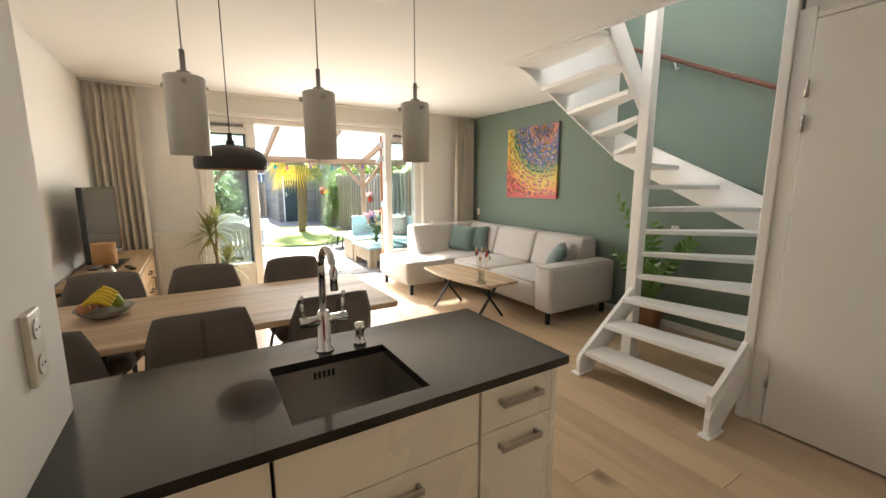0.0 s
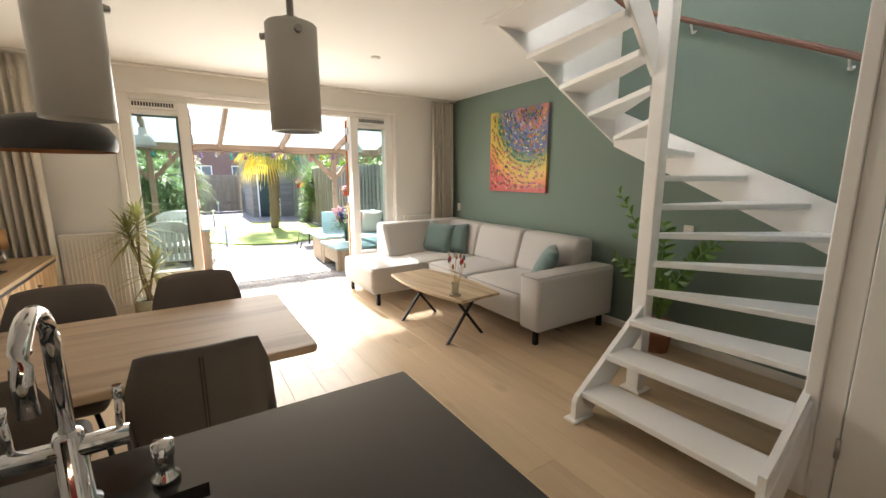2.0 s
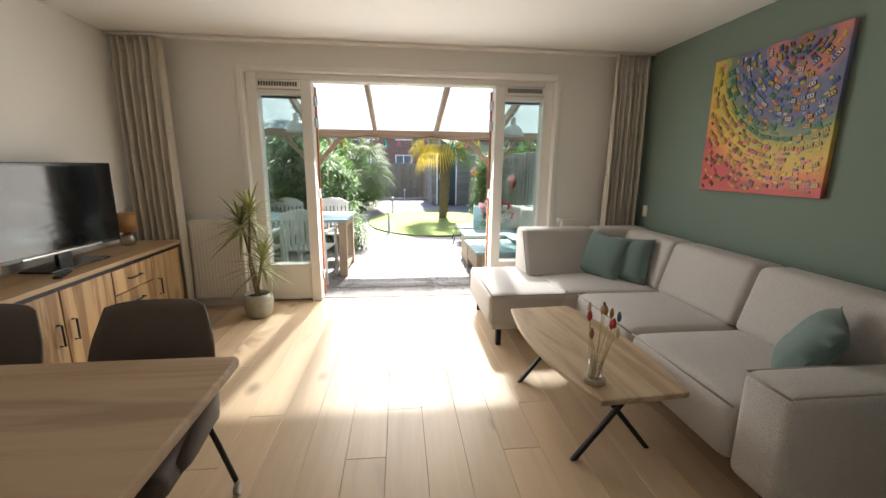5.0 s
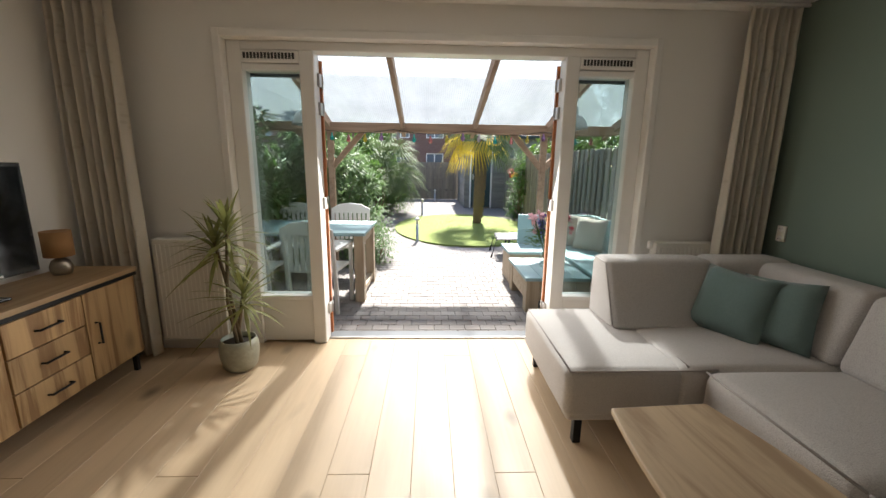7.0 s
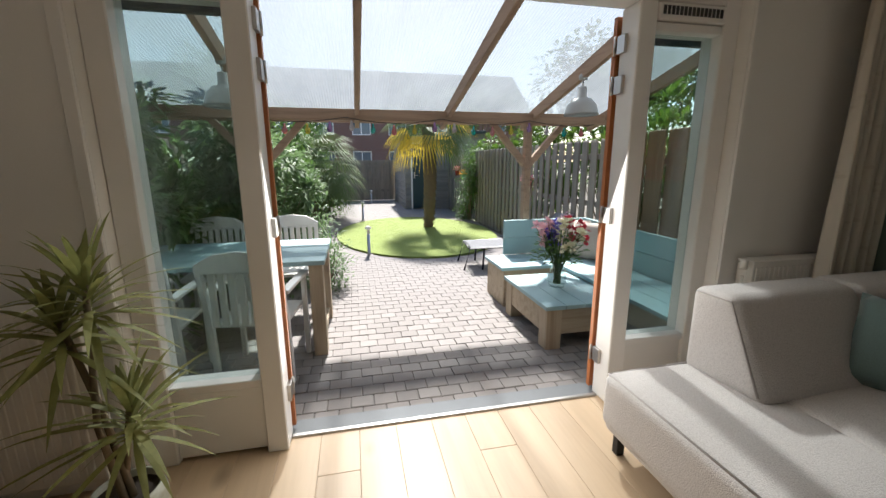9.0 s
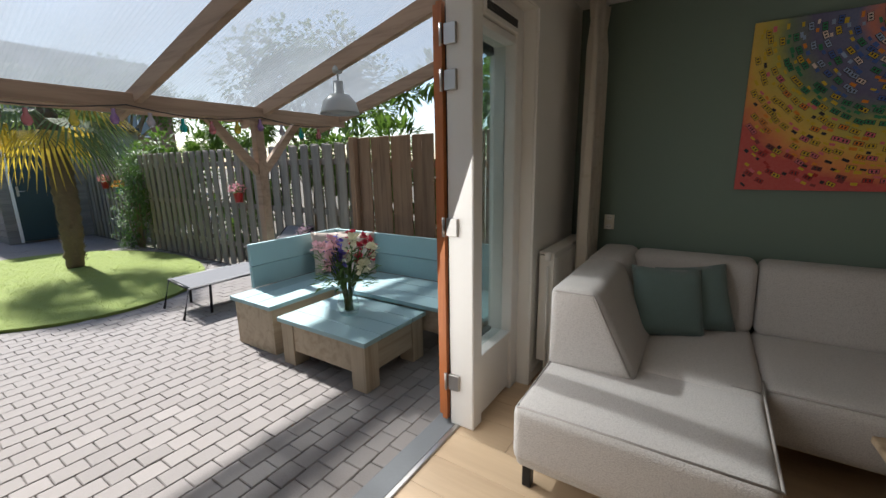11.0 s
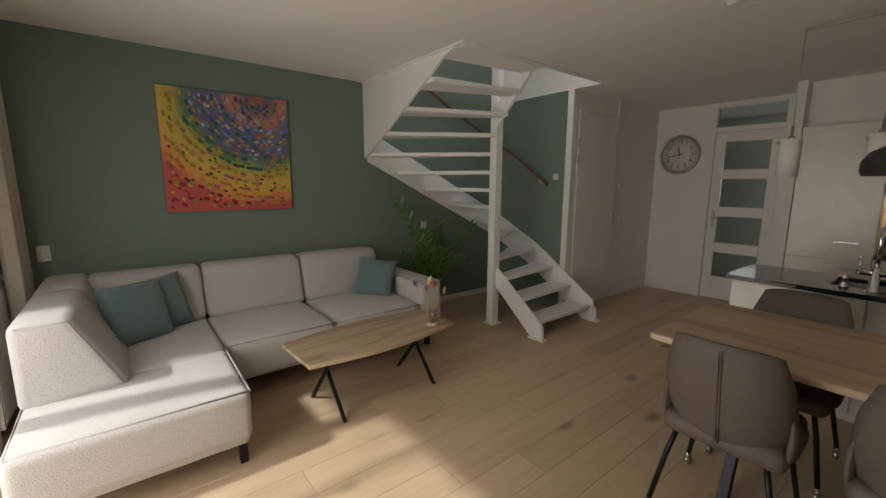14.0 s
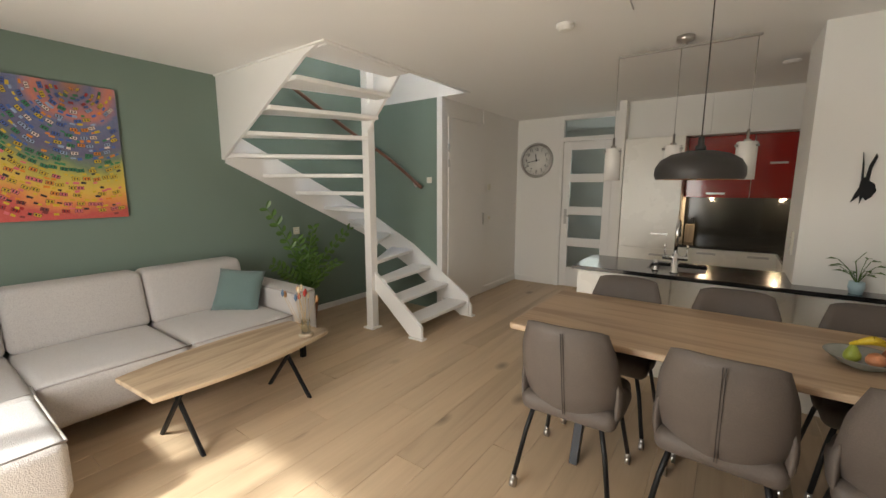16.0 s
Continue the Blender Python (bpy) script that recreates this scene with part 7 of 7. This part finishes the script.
def zz_plant():
    z = thing("zamioculcas_plant", "tall glossy green plant in a terracotta pot behind the stairs", "plant", 3.80, 2.24, 0)
    lathed("pot", [(0, 0), (0.09, 0), (0.125, 0.23), (0.13, 0.25), (0.117, 0.245), (0, 0.225)], TERRACOTTA, z)
    lathed("soil", [(0, 0.24), (0.118, 0.235)], SOIL, z)
    r = random.Random(6)
    bm, vs, fs = bmesh.new(), [], []
    for deg, lean, hh in ((92, 0.42, 1.12), (-112, 0.52, 0.86), (200, 0.12, 0.90), (-60, 0.28, 0.72), (168, 0.30, 0.62), (96, 0.40, 0.55), (-145, 0.36, 0.52), (110, 0.10, 0.78)):
        a = radians(deg)
        way = Vector((math.cos(a), math.sin(a), 0))
        pts = [way * lean * f ** 1.7 + Vector((0, 0, 0.22 + hh * f - 0.06 * f * f)) for f in np.linspace(0, 1, 13)]
        add_tube(bm, pts, 0.012, 7, 0.004)
        for j in range(3, 13):
            d = (pts[j] - pts[j - 1]).normalized()
            side = d.cross(Vector((1.0, r.uniform(-0.4, 0.4), 0.2))).normalized()
            grow = 1.0 if j < 10 else 1.25 - 0.1 * (j - 8)
            for q in (-1, 1):
                p = pts[j] - d * (0.02 if q > 0 else 0.0)
                out = (side * q + d * 0.75 + Vector((0, 0, r.uniform(-0.15, 0.1)))).normalized()
                flat = out.cross(d).normalized().cross(out).normalized()
                L, W = r.uniform(0.08, 0.105) * grow, r.uniform(0.022, 0.028) * grow
                k = len(vs)
                for f, w, dip in ((0.0, 0.15, 0.0), (0.25, 0.8, 0.004), (0.55, 1.0, 0.008), (0.85, 0.6, 0.006), (1.0, 0.05, 0.0)):
                    c = p + out * L * f
                    up = out.cross(flat) * 0.5 * W * w
                    vs += [c + flat * W * w + up, c, c - flat * W * w + up]
                for i in range(4):
                    o = k + 3 * i
                    fs += [(o, o + 1, o + 4, o + 3), (o + 1, o + 2, o + 5, o + 4)]
    make("stem", bm, ZZ, z)
    me = bpy.data.meshes.new("leaves")
    me.from_pydata([tuple(v) for v in vs], [], fs)
    me.materials.append(ZZ)
    leaves = new("leaves", me)
    leaves.parent = z
    tagged(leaves, kind="stuff")


zz_plant()


def counter_things():
    p = thing("small_potted_plant", "small leafy plant in a pale blue pot on the worktop", "plant", -0.62, 1.47, KT)
    lathed("pot", [(0, 0), (0.03, 0), (0.04, 0.04), (0.036, 0.075), (0.032, 0.075), (0, 0.065)], mat("pale_blue_pot", (0.40, 0.55, 0.60), 0.3, var=0.15), p, seg=18)
    r = random.Random(2)
    bm, lv = bmesh.new(), []
    for k in range(14):
        a, l = 2.4 * k, r.uniform(0.03, 0.10)
        tip = Vector((l * math.cos(a), l * 0.7 * math.sin(a), r.uniform(0.11, 0.21)))
        add_tube(bm, [(0, 0, 0.06), tip * 0.5 + Vector((0, 0, 0.05)), tip], 0.002, 5)
        lv.append((tip, Vector((math.cos(a), math.sin(a), 0.3)) * 0.06, 0.02, 0.02))
    add_tube(bm, [(0, 0, 0.06), (0.02, 0, 0.2), (-0.02, 0, 0.26)], 0.002, 5)
    make("stem", bm, BUSH, p)
    tagged(leaf_mesh("leaves", lv, BUSH, p), kind="stuff")
    t = thing("wooden_stick_ornament", "small ornament of coloured wooden sticks on a pin", "ornament", -0.83, 1.48, KT)
    boxed("base", (-0.035, 0.035, -0.025, 0.025, 0, 0.03), OAK_TOP_X, t, 0.003)
    tubed("pin", [(0, 0, 0.03), (0, 0, 0.28)], 0.003, STEEL, t, 6)
    cols = [(0.5, 0.06, 0.05), (0.6, 0.42, 0.06), (0.10, 0.25, 0.40), (0.62, 0.55, 0.42), (0.12, 0.30, 0.14)]
    ms = [mat("painted_stick", c, 0.5) for c in cols]
    for k in range(10):
        boxed("stick", (-0.05, 0.05, -0.006, 0.006, -0.005, 0.005), ms[k % 5], t, 0.001, 1, pose(0, 0, 0.05 + 0.022 * k, 0, r.uniform(-6, 6), r.uniform(-40, 40)))
    for o in t.children:
        o.matrix_parent_inverse = Matrix()


counter_things()

# ---------------------------------------------------------------- pavers
PW, PD = 0.142, 0.118
bed = bpy.data.objects["pavement_bed"]
bm = bmesh.new()
add_box(bm, -PW / 2 + 0.0015, PW / 2 - 0.0015, -PD / 2 + 0.0015, PD / 2 - 0.0015, -0.03, 0.0, 0.0045, 1)
pave = bpy.data.meshes.new("paver")
bm.to_mesh(pave)
bm.free()
pave.materials.append(PAVER)
far = bmesh.new()
r = random.Random(12)
row, count = 0, 0
y = 6.03 + PD / 2
while y < 19.9:
    x = -1.4 + (PW / 2 if row % 2 else 0)
    while x < 4.0:
        on_lawn = ((x - LAWN_C[0]) / (LAWN_A + 0.08)) ** 2 + ((y - LAWN_C[1]) / (LAWN_B + 0.08)) ** 2 < 1
        if not on_lawn and not (x < 0.35 and y > 8.8) and not (y > 16.5 and x > 2.75):
            z = GZ + r.uniform(-0.002, 0.002)
            if y < 8.1 and 0.3 < x < 3.3 and count < 300:
                o = new("paver", pave)
                o.matrix_world = pose(x, y, z, r.uniform(-0.5, 0.5), r.uniform(-0.5, 0.5), r.uniform(-1.2, 1.2))
                o.parent = bed
                count += 1
            else:
                add_box(far, -PW / 2 + 0.0015, PW / 2 - 0.0015, -PD / 2 + 0.0015, PD / 2 - 0.0015, -0.02, 0.0, 0.0045 if y < 11 else 0.0, 1, pose(x, y, z, r.uniform(-0.5, 0.5), r.uniform(-0.5, 0.5), r.uniform(-1.2, 1.2)))
        x += PW
    y += PD
    row += 1
tagged(make("paving_beyond", far, PAVER, bed), kind="stuff")

# ---------------------------------------------------------------- floor boards
fl = structure(boxed("floor", (XW, XE, YS - 1.6, 5.90, -0.12, -0.014), GAP), "oiled oak plank floor with knots and narrow gaps", "floor")
PLANKS = {}


def plank(x, y0, y1):
    n = round(y1 - y0, 2)
    if n not in PLANKS:
        bm = bmesh.new()
        add_box(bm, -0.0985, 0.0985, 0.001, n - 0.001, -0.014, 0.0, 0.0015, 1)
        me = bpy.data.meshes.new("plank")
        bm.to_mesh(me)
        bm.free()
        me.materials.append(OAK)
        PLANKS[n] = me
    o = new("plank", PLANKS[n])
    o.matrix_world = pose(x, y0, 0)
    o.parent = fl


k = 0
while XW + 0.1 + 0.198 * k < XE + 0.1:
    x = min(XW + 0.1 + 0.198 * k, XE + 0.05)
    y, step = YS - 1.6, [1.2, 0.4, 1.8, 0.8][k % 4]
    while y < 5.89:
        e = min(5.895, y + step)
        if 5.895 - e < 0.25:
            e = 5.895
        plank(x, y, e)
        y, step = e, 2.6
    k += 1
